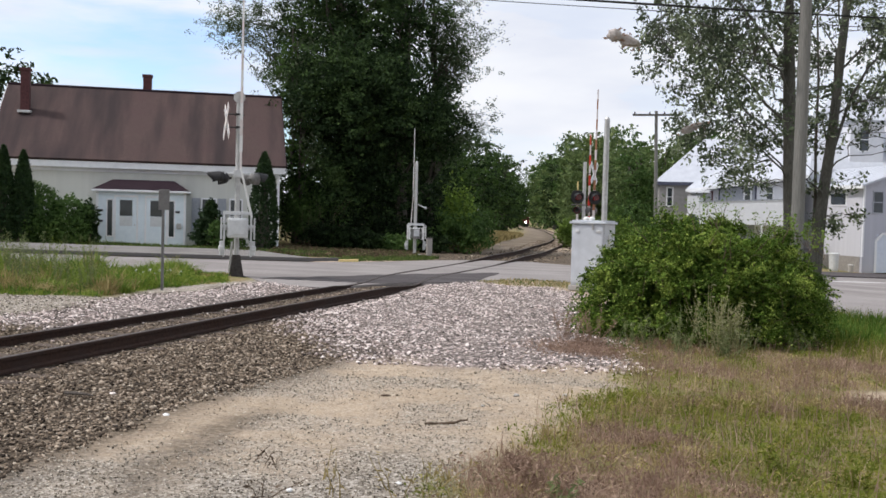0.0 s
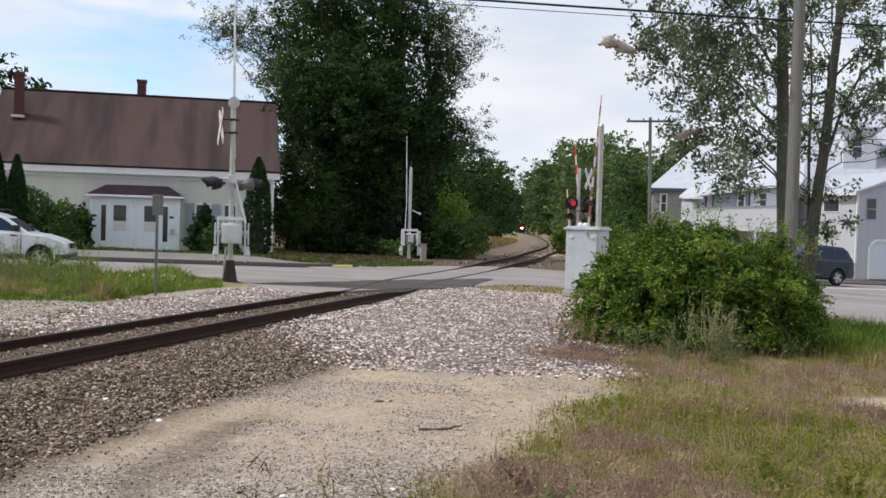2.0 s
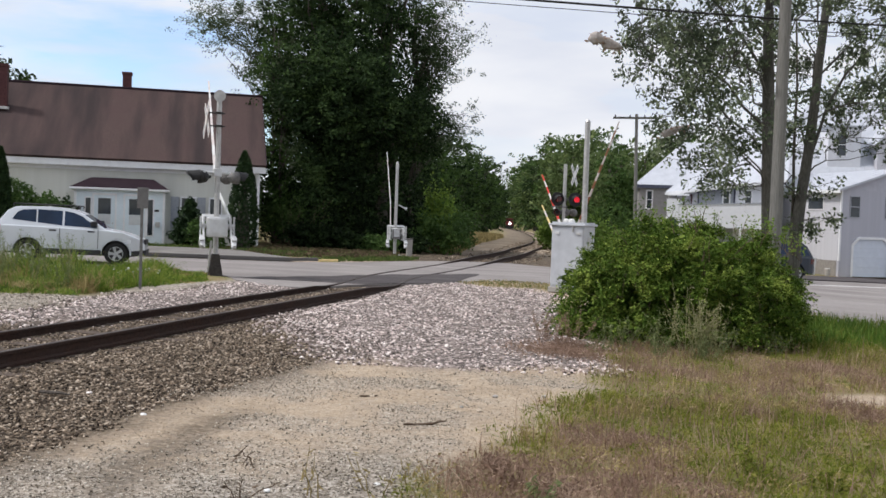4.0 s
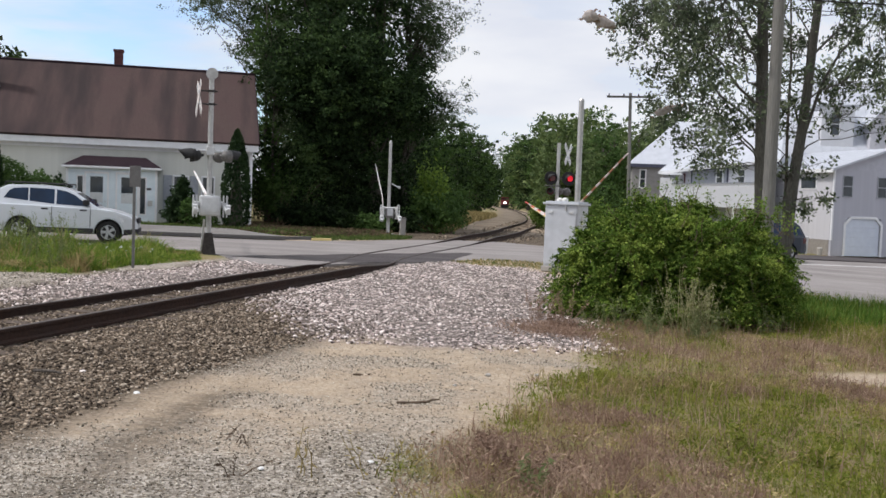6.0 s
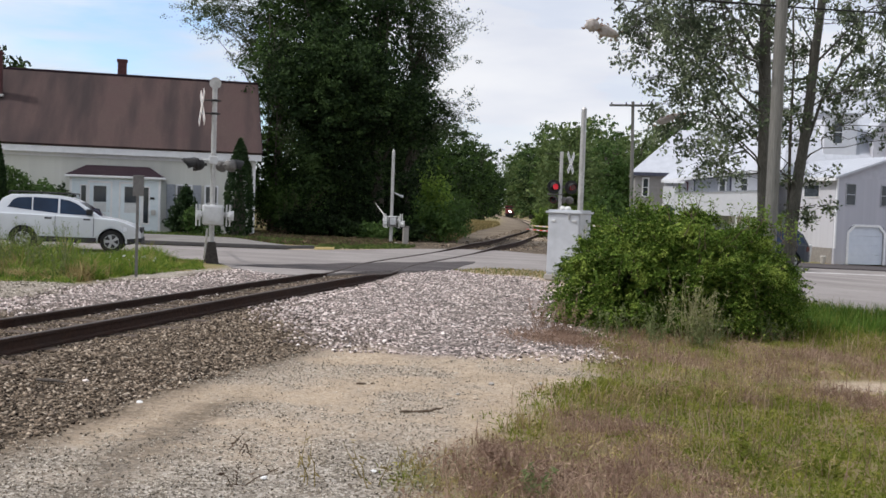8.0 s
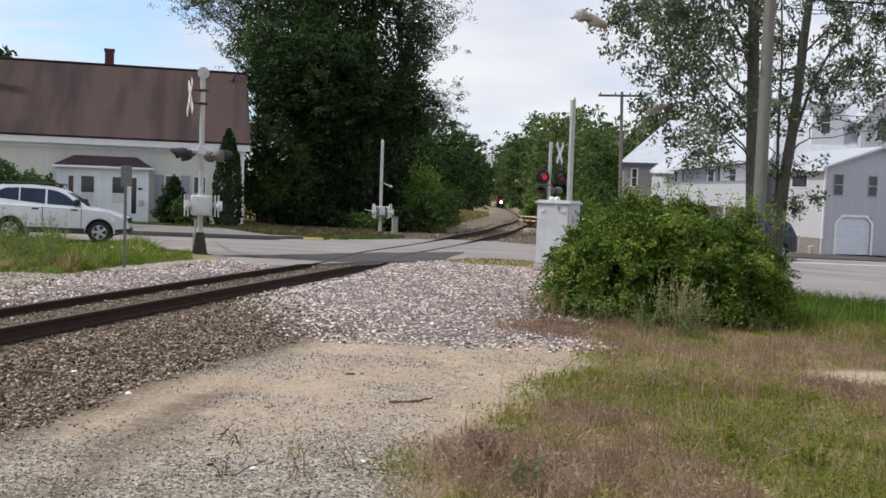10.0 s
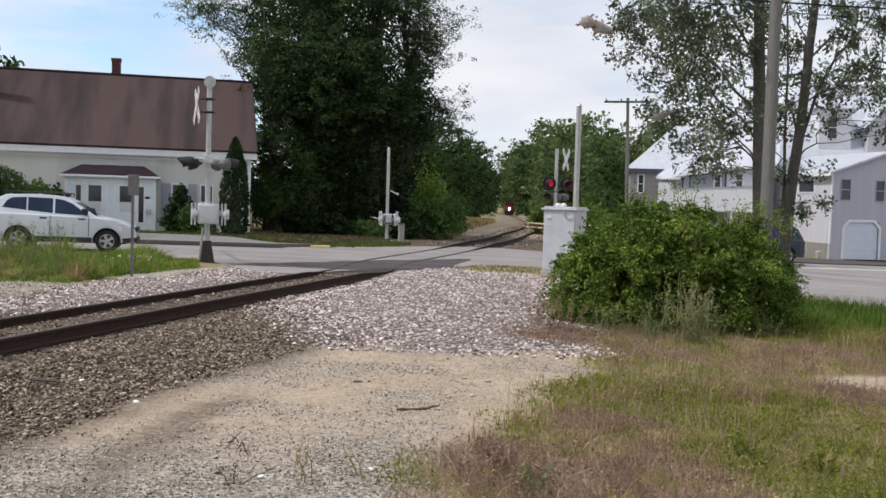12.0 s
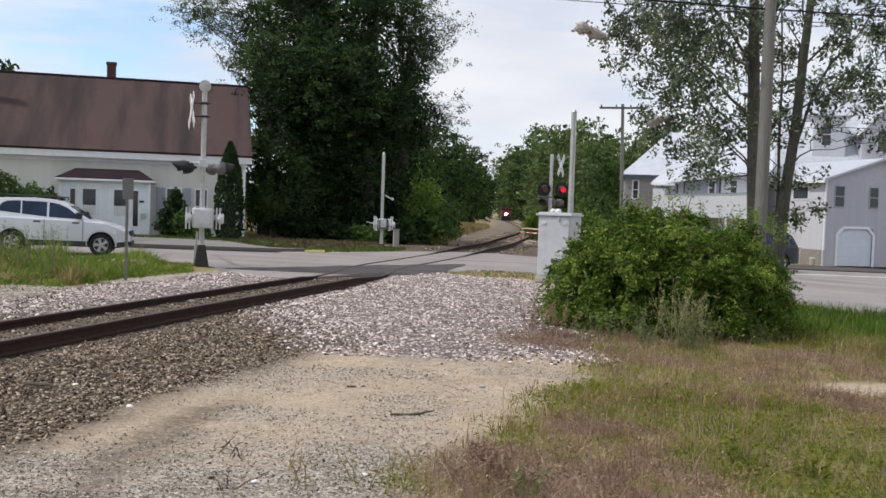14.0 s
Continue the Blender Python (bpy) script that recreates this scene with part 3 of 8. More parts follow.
def ground_material():
    m, t, b = nodes_of("ground", 0.95, 0, 0.15)

    def attr(n):
        a = t.nodes.new("ShaderNodeAttribute")
        a.attribute_name = n
        return a.outputs["Fac"]

    def stones(scale, stops):
        co = t.nodes.new("ShaderNodeTexCoord")
        v = t.nodes.new("ShaderNodeTexVoronoi")
        v.inputs["Scale"].default_value = scale
        v.inputs["Randomness"].default_value = 1.0
        t.links.new(co.outputs["Object"], v.inputs["Vector"])
        sep = t.nodes.new("ShaderNodeSeparateColor")
        t.links.new(v.outputs["Color"], sep.inputs[0])
        return ramp(t, sep.outputs[0], stops), v.outputs["Distance"]

    sand_n = noise_node(t, 1.1, 8.0, 0.65)
    sand = ramp(t, sand_n, [(0.3, (0.30, 0.225, 0.145)), (0.5, (0.43, 0.33, 0.225)), (0.72, (0.53, 0.42, 0.30))])
    mott = noise_node(t, 7.0, 6.0, 0.7)
    sand = mixed(t, ramp(t, mott, [(0.38, (0.55, 0.55, 0.55)), (0.58, (0, 0, 0))]), sand, (0.25, 0.205, 0.155))
    speck, sd = stones(48, [(0.0, (0.18, 0.15, 0.12)), (0.4, (0.38, 0.315, 0.245)), (1.0, (0.60, 0.53, 0.45))])
    sand = mixed(t, 0.38, sand, speck)
    gritc, gd = stones(36, [(0.0, (0.115, 0.104, 0.09)), (0.5, (0.272, 0.25, 0.22)), (1.0, (0.52, 0.485, 0.44))])
    # both ballast grounds darker than their stones: shadow in the gaps, put into colour
    bal, bd = stones(26, [(0.0, (0.028, 0.021, 0.015)), (0.5, (0.085, 0.066, 0.047)), (1.0, (0.22, 0.175, 0.13))])
    pale, pd = stones(24, [(0.0, (0.03, 0.026, 0.024)), (0.5, (0.165, 0.138, 0.126)), (1.0, (0.42, 0.36, 0.33))])
    gr_n = noise_node(t, 0.9, 8.0, 0.7)
    grn = ramp(t, gr_n, [(0.32, (0.19, 0.135, 0.09)), (0.45, (0.26, 0.205, 0.115)), (0.55, (0.17, 0.165, 0.06)), (0.7, (0.32, 0.255, 0.15))])
    path_n = noise_node(t, 0.3, 5.0)
    pth = ramp(t, path_n, [(0.35, (0.16, 0.125, 0.09)), (0.65, (0.26, 0.215, 0.165))])
    c = mixed(t, attr("grit"), sand, mixed(t, 0.78, sand, gritc))
    c = mixed(t, attr("ballast"), c, bal)
    c = mixed(t, attr("pale"), c, pale)
    c = mixed(t, attr("green"), c, grn)
    c = mixed(t, attr("path"), c, pth)
    t.links.new(c, b.inputs["Base Color"])
    bump(t, b, noise_node(t, 24, 8.0, 0.75), 0.75, 0.03)
    return m


g_me.materials.append(ground_material())

# ---- road ----


def strip(name, xs, y_lo, y_hi, lift, mat, label, category, rows=10):
    v, f = [], []
    for x in xs:
        a, b = float(y_lo(x)), float(y_hi(x))
        for k in range(rows + 1):
            y = a + (b - a) * k / rows
            v.append((x, y, gzf(x, y) + lift))
    n = rows + 1
    for i in range(len(xs) - 1):
        for k in range(rows):
            f.append((i * n + k, (i + 1) * n + k, (i + 1) * n + k + 1, i * n + k + 1))
    # skirt, so that the slab has an edge
    o = len(v)
    for i, x in enumerate(xs):
        for k in (0, rows):
            p = v[i * n + k]
            v.append((p[0], p[1], p[2] - 0.12))
    for i in range(len(xs) - 1):
        f.append((i * n, o + 2 * i, o + 2 * i + 2, (i + 1) * n))
        f.append((i * n + rows, (i + 1) * n + rows, o + 2 * i + 3, o + 2 * i + 1))
    ob = raw(name, v, f, mat, smooth=False)
    return tagged(ob, label, category, kind="structure")


road_xs = list(np.concatenate([np.linspace(-200, -30, 12), np.linspace(-27, 45, 73), np.linspace(50, 120, 10)]))
strip("road", road_xs, lambda x: edge_y(NEAR_EDGE, x), lambda x: edge_y(FAR_EDGE, x), 0.0, M_ASPHALT, "worn pale grey asphalt road over the railway", "road", 14)
# darker crossing surface beside the rails
PATCH_X, PATCH_Y = [-5.05, -4.35, -3.35, -2.1, -0.76, 0.72, 1.4, 2.1], [26.9, 28.0, 29.0, 30.5, 32.0, 33.4, 34.0, 34.7]
strip("road_patch", list(np.linspace(-5.0, 1.95, 48)), lambda x: max(edge_y(NEAR_EDGE, x) + 0.03, np.interp(x, [0.72, 1.32, 2.03], [27.0, 31.3, 34.3])) + 0.16 * math.sin(x * 7.3) ** 2 * (x > 0.75),
      lambda x: np.interp(x, PATCH_X, PATCH_Y) + 0.14 * math.sin(x * 5.1), 0.012, M_ASPHALT_DARK, "dark patched asphalt beside the rails", "road")
strip("road_line", list(np.linspace(10, 70, 40)), lambda x: edge_y(FAR_EDGE, x) - 4.4, lambda x: edge_y(FAR_EDGE, x) - 4.0, 0.008, M_WHITE_LINE, "faded white edge line on the asphalt", "road marking", 1)
strip("pavement", list(np.linspace(-60, -4.9, 40)), lambda x: edge_y(FAR_EDGE, x) + 0.24, lambda x: edge_y(FAR_EDGE, x) + np.interp(x, [-8, -6, -4.9], [6.2, 2.4, 0.6]), 0.13, M_FOOTWAY, "grey worn pavement behind a low kerb", "pavement", 3)
strip("kerb", list(np.linspace(-60, -4.0, 60)), lambda x: edge_y(FAR_EDGE, x), lambda x: edge_y(FAR_EDGE, x) + 0.236, 0.15, M_KERB, "dark weathered kerb along the road", "kerb", 1)
strip("kerb_end", list(np.linspace(-3.98, -3.3, 8)), lambda x: edge_y(FAR_EDGE, x), lambda x: edge_y(FAR_EDGE, x) + 0.26, 0.09, M_YELLOW_LINE, "yellow painted end of the kerb", "kerb", 1)
strip("pavement_right", list(np.linspace(8, 60, 34)), lambda x: edge_y(FAR_EDGE, x) - 0.15, lambda x: edge_y(FAR_EDGE, x) + 4.5, 0.06, M_ASPHALT_DARK, "dark asphalt strip before the pale building", "pavement", 2)


# ---- rails ----
def rail(side):
    prof_side = [(-0.07, -0.02), (-0.07, 0.01), (-0.012, 0.03), (-0.010, 0.12), (-0.038, 0.13), (-0.038, 0.165), (-0.030, 0.172)]
    prof = prof_side + [(-x, z) for x, z in prof_side[::-1]]
    ys = np.concatenate([np.arange(-30, 80, 0.8), np.arange(80, 300, 3), np.arange(300, 520, 8)])
    v, f, mats = [], [], []
    n = len(prof)
    for y in ys:
        x = float(track_x(y))
        s = float(track_x(y + 0.1) - track_x(y - 0.1)) / 0.2
        nx, ny = 1 / math.hypot(1, s), -s / math.hypot(1, s)
        px, py = x + side * 0.72 * nx, y + side * 0.72 * ny
        full = 0.14 if side > 0 else 0.075
        top = full if y < 24.4 else max(0.025, full - (y - 24.4) * 0.05)
        if y > 40:
            top = min(0.16, 0.025 + (y - 40) * 0.02)
        z = gzf(px, py) + top - 0.172
        for a, h in prof:
            v.append((px + a * nx, py + a * ny, z + h))
    for i in range(len(ys) - 1):
        for k in range(n - 1):
            f.append((i * n + k, (i + 1) * n + k, (i + 1) * n + k + 1, i * n + k + 1))
            mats.append(1 if 5 <= k <= 7 else 0)
    ob = raw("rail", v, f, M_RAIL_SIDE)
    ob.data.materials.append(M_RAIL_TOP)
    ob.data.polygons.foreach_set("material_index", mats)
    return tagged(ob, "rust-brown steel rail on ballast", "rail", group="rails of the track", kind="structure")


rail(-1)
rail(1)



# ---- the brown-roofed house ----
def window(parent, x0, x1, z0, z1, y, face=-1, frame_w=0.07, split=True, glass=None, blind=False, mat=None):
    """A sash window on a wall that faces -y (face -1): frame, pane, rail."""
    bm = bm_new()
    f = face
    for a in ((x0, x1, z1, z1 + frame_w), (x0, x1, z0 - frame_w, z0)):
        box(bm, a[0] - frame_w, a[1] + frame_w, min(y, y + f * 0.05), max(y, y + f * 0.05), a[2], a[3], 0.008)
    for a in ((x0 - frame_w, x0), (x1, x1 + frame_w)):
        box(bm, a[0], a[1], min(y, y + f * 0.046), max(y, y + f * 0.046), z0, z1, 0.008)
    if split:
        zm = (z0 + z1) / 2
        box(bm, x0, x1, min(y, y + f * 0.04), max(y, y + f * 0.04), zm - 0.025, zm + 0.025)
    w = part("window", bm, mat or M_TRIM, parent)
    bm = bm_new()
    box(bm, x0, x1, min(y + f * 0.004, y + f * 0.02), max(y + f * 0.004, y + f * 0.02), z0, z1)
    part("pane", bm, glass or M_GLASS, w)
    if blind:
        bm = bm_new()
        box(bm, x0 + 0.02, x1 - 0.02, min(y + f * 0.021, y + f * 0.028), max(y + f * 0.021, y + f * 0.028), z0 + 0.02, z0 + (z1 - z0) * 0.55)
        part("blind", bm, M_BLIND, w)
    return w


def brown_house():
    h = thing("house", pose(-8.0, 47.5, gzf(-8, 47.5) - 0.04, 0, 0, 13), "long cream clapboard house with a stained brown shingle roof", "house")
    W, D, Z = 12.75, 9.0, 3.86
    bm = bm_new()
    for a in ((-W, 0, 0, 0.2), (-W, 0, D - 0.2, D), (-W, -W + 0.2, 0.2, D - 0.2), (-0.2, 0, 0.2, D - 0.2)):
        box(bm, a[0], a[1], a[2], a[3], -0.4, Z)
    for x0 in (-W, -0.2):
        prism(bm, [(0.0, Z), (D, Z), (D / 2, Z + 3.6)], x0, x0 + 0.2, axis="x")
    part("wall", bm, M_SIDING_L, h)
    # lapped boards on the front
    bm = bm_new()
    v = [bm.verts.new(p) for p in ((-W, -0.014, 0), (-0.0, -0.014, 0), (0.0, -0.004, 0.124), (-W, -0.004, 0.124))]
    u = [bm.verts.new(p) for p in ((-W, 0.0, 0), (0, 0.0, 0))]
    bm.faces.new(v)
    bm.faces.new((v[1], v[0], u[0], u[1]))
    repeat(part("clapboard", bm, M_SIDING_L, h), [(0, 0, 0.12 + i * 0.125) for i in range(29)])
    for x in (-W - 0.02, -0.10):
        bm = bm_new()
        box(bm, x, x + 0.14, -0.05, 0.02, -0.2, Z - 0.32, 0.006)
        part("corner_board", bm, M_TRIM, h)
    bm = bm_new()
    box(bm, -W - 0.28, 0.28, -0.36, -0.30, Z - 0.26, Z + 0.20, 0.01)
    box(bm, -W - 0.28, 0.28, -0.31, -0.01, Z - 0.25, Z - 0.20)
    box(bm, -W, 0, -0.06, -0.03, Z - 0.42, Z - 0.255)
    part("cornice", bm, M_TRIM, h, "white painted cornice board")
    zr = Z + 3.92
    bm = bm_new()
    slab(bm, [(-W - 0.3, -0.46, Z + 0.13), (0.3, -0.46, Z + 0.13), (0.3, D / 2, zr), (-W - 0.3, D / 2, zr)], 0.12)
    slab(bm, [(-W - 0.3, D + 0.46, Z + 0.13), (-W - 0.3, D / 2, zr), (0.3, D / 2, zr), (0.3, D + 0.46, Z + 0.13)], 0.12)
    roof = part("roof", bm, M_SHINGLE_ROOF, h)
    bm = bm_new()
    slope = (zr - Z - 0.13) / (D / 2 + 0.46)
    box(bm, -W - 0.3, 0.3, 0, 0.13, -0.012, 0.001)
    n_c = 34
    repeat(part("shingle_course", bm, M_SHINGLE_ROOF, roof), [(0, -0.46 + i * (D / 2 + 0.40) / n_c, Z + 0.131 + i * (D / 2 + 0.40) / n_c * slope) for i in range(n_c)])
    for x in (-W - 0.33, 0.30):
        bm = bm_new()
        v0 = [(x, -0.46, Z - 0.02), (x, -0.46, Z + 0.14), (x, D / 2, zr + 0.01), (x, D / 2, zr - 0.16)]
        a = [bm.verts.new(p) for p in v0]
        b = [bm.verts.new((p[0] + 0.03, p[1], p[2])) for p in v0]
        bm.faces.new(a)
        bm.faces.new(b[::-1])
        for i in range(4):
            bm.faces.new((a[i], b[i], b[(i + 1) % 4], a[(i + 1) % 4]))
        part("rake_board", bm, M_TRIM if x < 0 else M_SHINGLE, roof)
    bm = bm_new()
    rod(bm, (-W - 0.3, D / 2, zr + 0.01), (0.3, D / 2, zr + 0.01), 0.07, seg=8)
    part("ridge_cap", bm, M_SHINGLE, roof)

    def chimney(x, y, z0, z1, w):
        bm = bm_new()
        box(bm, x - w / 2, x + w / 2, y - w / 2, y + w / 2, z0, z1 - 0.14, 0.01)
        box(bm, x - w / 2 - 0.04, x + w / 2 + 0.04, y - w / 2 - 0.04, y + w / 2 + 0.04, z1 - 0.14, z1, 0.012)
        c = part("chimney", bm, M_BRICK, h, "red brick chimney")
        bm = bm_new()
        s = w / 2 + 0.10
        box(bm, x - s, x + s, y - s - 0.06, y + s, z0 + 0.05, z0 + 0.18, 0.02)
        return c, bm

    c, bm = chimney(-6.45, 4.75, 7.2, 8.62, 0.42)
    bm.free()
    c, bm = chimney(-11.9, 2.6, 6.15, 8.35, 0.40)
    part("flashing", bm, M_GALV, c, "pale metal flashing")
    window(h, -3.55, -2.95, 0.75, 2.3, -0.03)
    for x in (-4.06, -2.86):
        bm = bm_new()
        box(bm, x + 0.02, x + 0.40, -0.08, -0.03, 0.7, 2.36, 0.012)
        for k in range(14):
            box(bm, x + 0.06, x + 0.36, -0.092, -0.078, 0.80 + k * 0.108, 0.87 + k * 0.108)
        part("shutter", bm, M_SHUTTER, h, "grey louvred shutter")
    window(h, -2.25, -1.75, 0.75, 2.3, -0.03)
    window(h, -11.4, -10.6, 0.75, 2.3, -0.03)
    # porch
    px0, px1, pf = -8.12, -4.30, -1.62
    bm = bm_new()
    box(bm, px0, px1, pf, pf + 0.10, 0.10, 2.53)
    box(bm, px0, px0 + 0.1, pf + 0.10, 0.0, 0.10, 2.53)
    box(bm, px1 - 0.1, px1, pf + 0.10, 0.0, 0.10, 2.53)
    porch = part("porch", bm, M_PORCH, h, "small white enclosed entrance porch")
    bm = bm_new()
    box(bm, px0 - 0.15, px1 + 0.15, pf - 0.75, -0.02, -0.2, 0.10, 0.015)
    box(bm, px0 - 0.15, px1 + 0.15, pf - 1.05, pf - 0.752, -0.2, 0.0, 0.015)
    part("step", bm, M_CONCRETE, porch)
    bm = bm_new()
    e0, e1, t0, t1 = px0 - 0.2, px1 + 0.22, -7.55, -4.82
    q = [bm.verts.new(p) for p in ((e0, pf - 0.28, 2.62), (e1, pf - 0.28, 2.62), (e1, 0, 2.62), (e0, 0, 2.62), (t0, -0.55, 3.1), (t1, -0.55, 3.1), (t1, 0.0, 3.1), (t0, 0.0, 3.1))]
    for f in ((0, 1, 5, 4), (1, 2, 6, 5), (3, 0, 4, 7), (4, 5, 6, 7), (0, 3, 2, 1)):
        bm.faces.new([q[i] for i in f])
    part("porch_roof", bm, M_SHINGLE, porch, "brown shingled porch roof")
    bm = bm_new()
    box(bm, e0, e1, pf - 0.30, -0.02, 2.53, 2.617, 0.01)
    part("porch_cornice", bm, M_TRIM, porch)
    for x in (px0 - 0.03, px1 - 0.06):
        bm = bm_new()
        box(bm, x, x + 0.10, pf - 0.03, pf + 0.07, 0.1, 2.53, 0.008)
        part("post", bm, M_TRIM, porch)
    # doors with their windows, side lights
    for a, b in ((-7.30, -6.42), (-5.98, -5.14)):
        bm = bm_new()
        box(bm, a, b, pf - 0.035, pf - 0.004, 0.12, 2.28, 0.008)
        d = part("door", bm, M_PORCH, porch, "white panelled entrance door")
        bm = bm_new()
        box(bm, a + 0.17, b - 0.17, pf - 0.045, pf - 0.034, 1.45, 2.16)
        part("pane", bm, M_GLASS, d)
        bm = bm_new()
        box(bm, a + 0.17, b - 0.17, pf - 0.044, pf - 0.034, 1.00, 1.44, 0.005)
        part("panel", bm, M_BLIND, d)
        bm = bm_new()
        rod(bm, (b - 0.07, pf - 0.04, 1.05), (b - 0.07, pf - 0.11, 1.05), 0.03, seg=8)
        part("door_handle", bm, M_GALV, d)
        bm = bm_new()
        for c in ((a - 0.08, a - 0.005, 0.12, 2.36), (b + 0.005, b + 0.08, 0.12, 2.36)):
            box(bm, c[0], c[1], pf - 0.05, pf - 0.003, c[2], c[3], 0.006)
        box(bm, a - 0.08, b + 0.08, pf - 0.052, pf - 0.002, 2.29, 2.38, 0.006)
        part("door_frame", bm, M_TRIM, d)
    for a, b in ((-7.66, -7.45), (-5.00, -4.78)):
        bm = bm_new()
        box(bm, a, b, pf - 0.02, pf - 0.004, 0.55, 2.15)
        s = part("side_light", bm, M_GLASS, porch, "narrow dark side window")
        bm = bm_new()
        for c in ((a - 0.05, a, 0.5, 2.2), (b, b + 0.05, 0.5, 2.2), (a, b, 0.5, 0.55), (a, b, 2.15, 2.2)):
            box(bm, c[0], c[1], pf - 0.04, pf - 0.003, c[2], c[3])
        part("frame", bm, M_TRIM, s)
    for x, z in ((-4.62, 1.62), (-7.95, 1.62), (-7.95, 1.15)):
        bm = bm_new()
        box(bm, x - 0.10, x + 0.10, pf - 0.02, pf - 0.004, z, z + 0.10, 0.004)
        part("number_plate", bm, M_BLACK, porch, "dark bar on the porch wall")
    bm = bm_new()
    box(bm, -4.66, -4.46, pf - 0.12, pf - 0.004, 0.92, 1.16, 0.02)
    part("mailbox", bm, M_GALV, porch, "small grey wall mailbox")
    return h


def roof_material():
    """Brown shingle with dark streaks that run down the slope."""
    m, t, b = nodes_of("brown_shingle_roof", 0.95, 0, 0.15)
    f = noise_node(t, 22, 6.0, 0.65)
    c = ramp(t, f, [(0.3, (0.06, 0.0415, 0.039)), (0.7, (0.10, 0.069, 0.064))])
    w = noise_node(t, 0.8, 3.0, 0.5)
    c = mixed(t, ramp(t, w, [(0.4, (0, 0, 0)), (0.7, (0.5, 0.5, 0.5))]), c, (0.080, 0.050, 0.050))
    s = noise_node(t, 0.50, 3.5, 0.55, stretch=(1.9, 0.30, 0.30))
    c = mixed(t, ramp(t, s, [(0.44, (0, 0, 0)), (0.68, (0.9, 0.9, 0.9))]), c, (0.037, 0.029, 0.030))
    t.links.new(c, b.inputs["Base Color"])
    bump(t, b, f, 0.6, 0.02)
    return m


M_SHINGLE_ROOF = roof_material()
brown_house()


# ---- crossing signals ----
def lamp(parent, x, y, z, facing, flash=True, size=0.15, shell=None):
    """A flasher lamp: housing, hood, lens; faces the heading in degrees (0 is -y)."""
    m = Matrix.Translation((x, y, z)) @ Matrix.Rotation(radians(facing), 4, "Z")
    bm = bm_new()
    bmesh.ops.create_uvsphere(bm, u_segments=14, v_segments=8, radius=size * 1.08, matrix=Matrix.Translation((0, 0.05, 0)) @ Matrix.Diagonal((1, 0.9, 1, 1)))
    rod(bm, (0, -0.06, 0), (0, 0.04, 0), size * 1.15, seg=16)
    rod(bm, (0, 0.12, 0), (0, 0.25, 0), 0.035, seg=8)
    bm.transform(m)
    o = part("lamp", bm, shell or (M_GALV if not flash else M_BLACK), parent, "signal lamp with a black hood", smooth=True)
    bm = bm_new()
    n = 12
    ring = []
    for k in range(n + 1):
        a = radians(-20 + 220 * k / n)
        p, q = (math.cos(a) * size * 1.2, math.sin(a) * size * 1.2), (math.cos(a) * size * 1.24, math.sin(a) * size * 1.24)
        reach = 0.34 * (0.45 + 0.55 * max(0, math.sin(a)))
        ring.append([bm.verts.new((p[0], -0.05, p[1])), bm.verts.new((p[0], -0.05 - reach, p[1] - 0.04)), bm.verts.new((q[0], -0.05 - reach, q[1] - 0.04)), bm.verts.new((q[0], -0.05, q[1]))])
    for k in range(n):
        for j in range(4):
            bm.faces.new((ring[k][j], ring[k + 1][j], ring[k + 1][(j + 1) % 4], ring[k][(j + 1) % 4]))
    bm.transform(m)
    part("hood", bm, M_BLACK, o, smooth=False)
    if flash:
        bm = bm_new()
        rod(bm, (0, -0.03, 0), (0, -0.012, 0), size * 2.05, seg=24)
        bm.transform(m)
        part("backing_disc", bm, M_BLACK, o)
    bm = bm_new()
    rod(bm, (0, -0.062, 0), (0, -0.054, 0), size * 1.02, seg=18)
    bm.transform(m)
    part("bezel", bm, M_LAMP_DARK, o)
    if not flash:
        return o
    # reflector disc that turns behind the glass: glowing on one face, dark on the other
    bm = bm_new()
    rod(bm, (0, -0.012, 0), (0, -0.002, 0), size * 0.85, seg=18)
    front = part("reflector", bm, M_LAMP_LIT, parent, "red glowing reflector face")
    bm = bm_new()
    rod(bm, (0, 0.002, 0), (0, 0.012, 0), size * 0.85, seg=18)
    part("reflector_back", bm, M_LAMP_DARK, front, "dark red reflector face")
    centre = m @ Matrix.Translation((0, -0.07 - size, 0))
    front.matrix_basis = centre
    return front, centre


def crossbuck(parent, m, blade=1.2, mat=None):
    for s in (-1, 1):
        bm = bm_new()
        box(bm, -blade / 2, blade / 2, -0.012 + 0.013 * s, 0.0 + 0.013 * s, -0.115, 0.115, 0.003, Matrix.Rotation(radians(45 * s), 4, "Y"))
        bm.transform(m)
        b = part("crossbuck_blade", bm, mat or M_WHITE, parent, "white crossbuck board with worn dark lettering bars")
        for k in range(5):
            if s < 0 and abs(k - 2) < 1:
                continue
            x = -0.46 + k * 0.23
            bm = bm_new()
            box(bm, x - 0.07, x + 0.07, -0.017 + 0.013 * s, -0.0115 + 0.013 * s, -0.05, 0.05, 0, Matrix.Rotation(radians(45 * s), 4, "Y"))
            bm.transform(m)
            part("lettering_bar", bm, M_SHUTTER, b, "worn dark lettering bar")


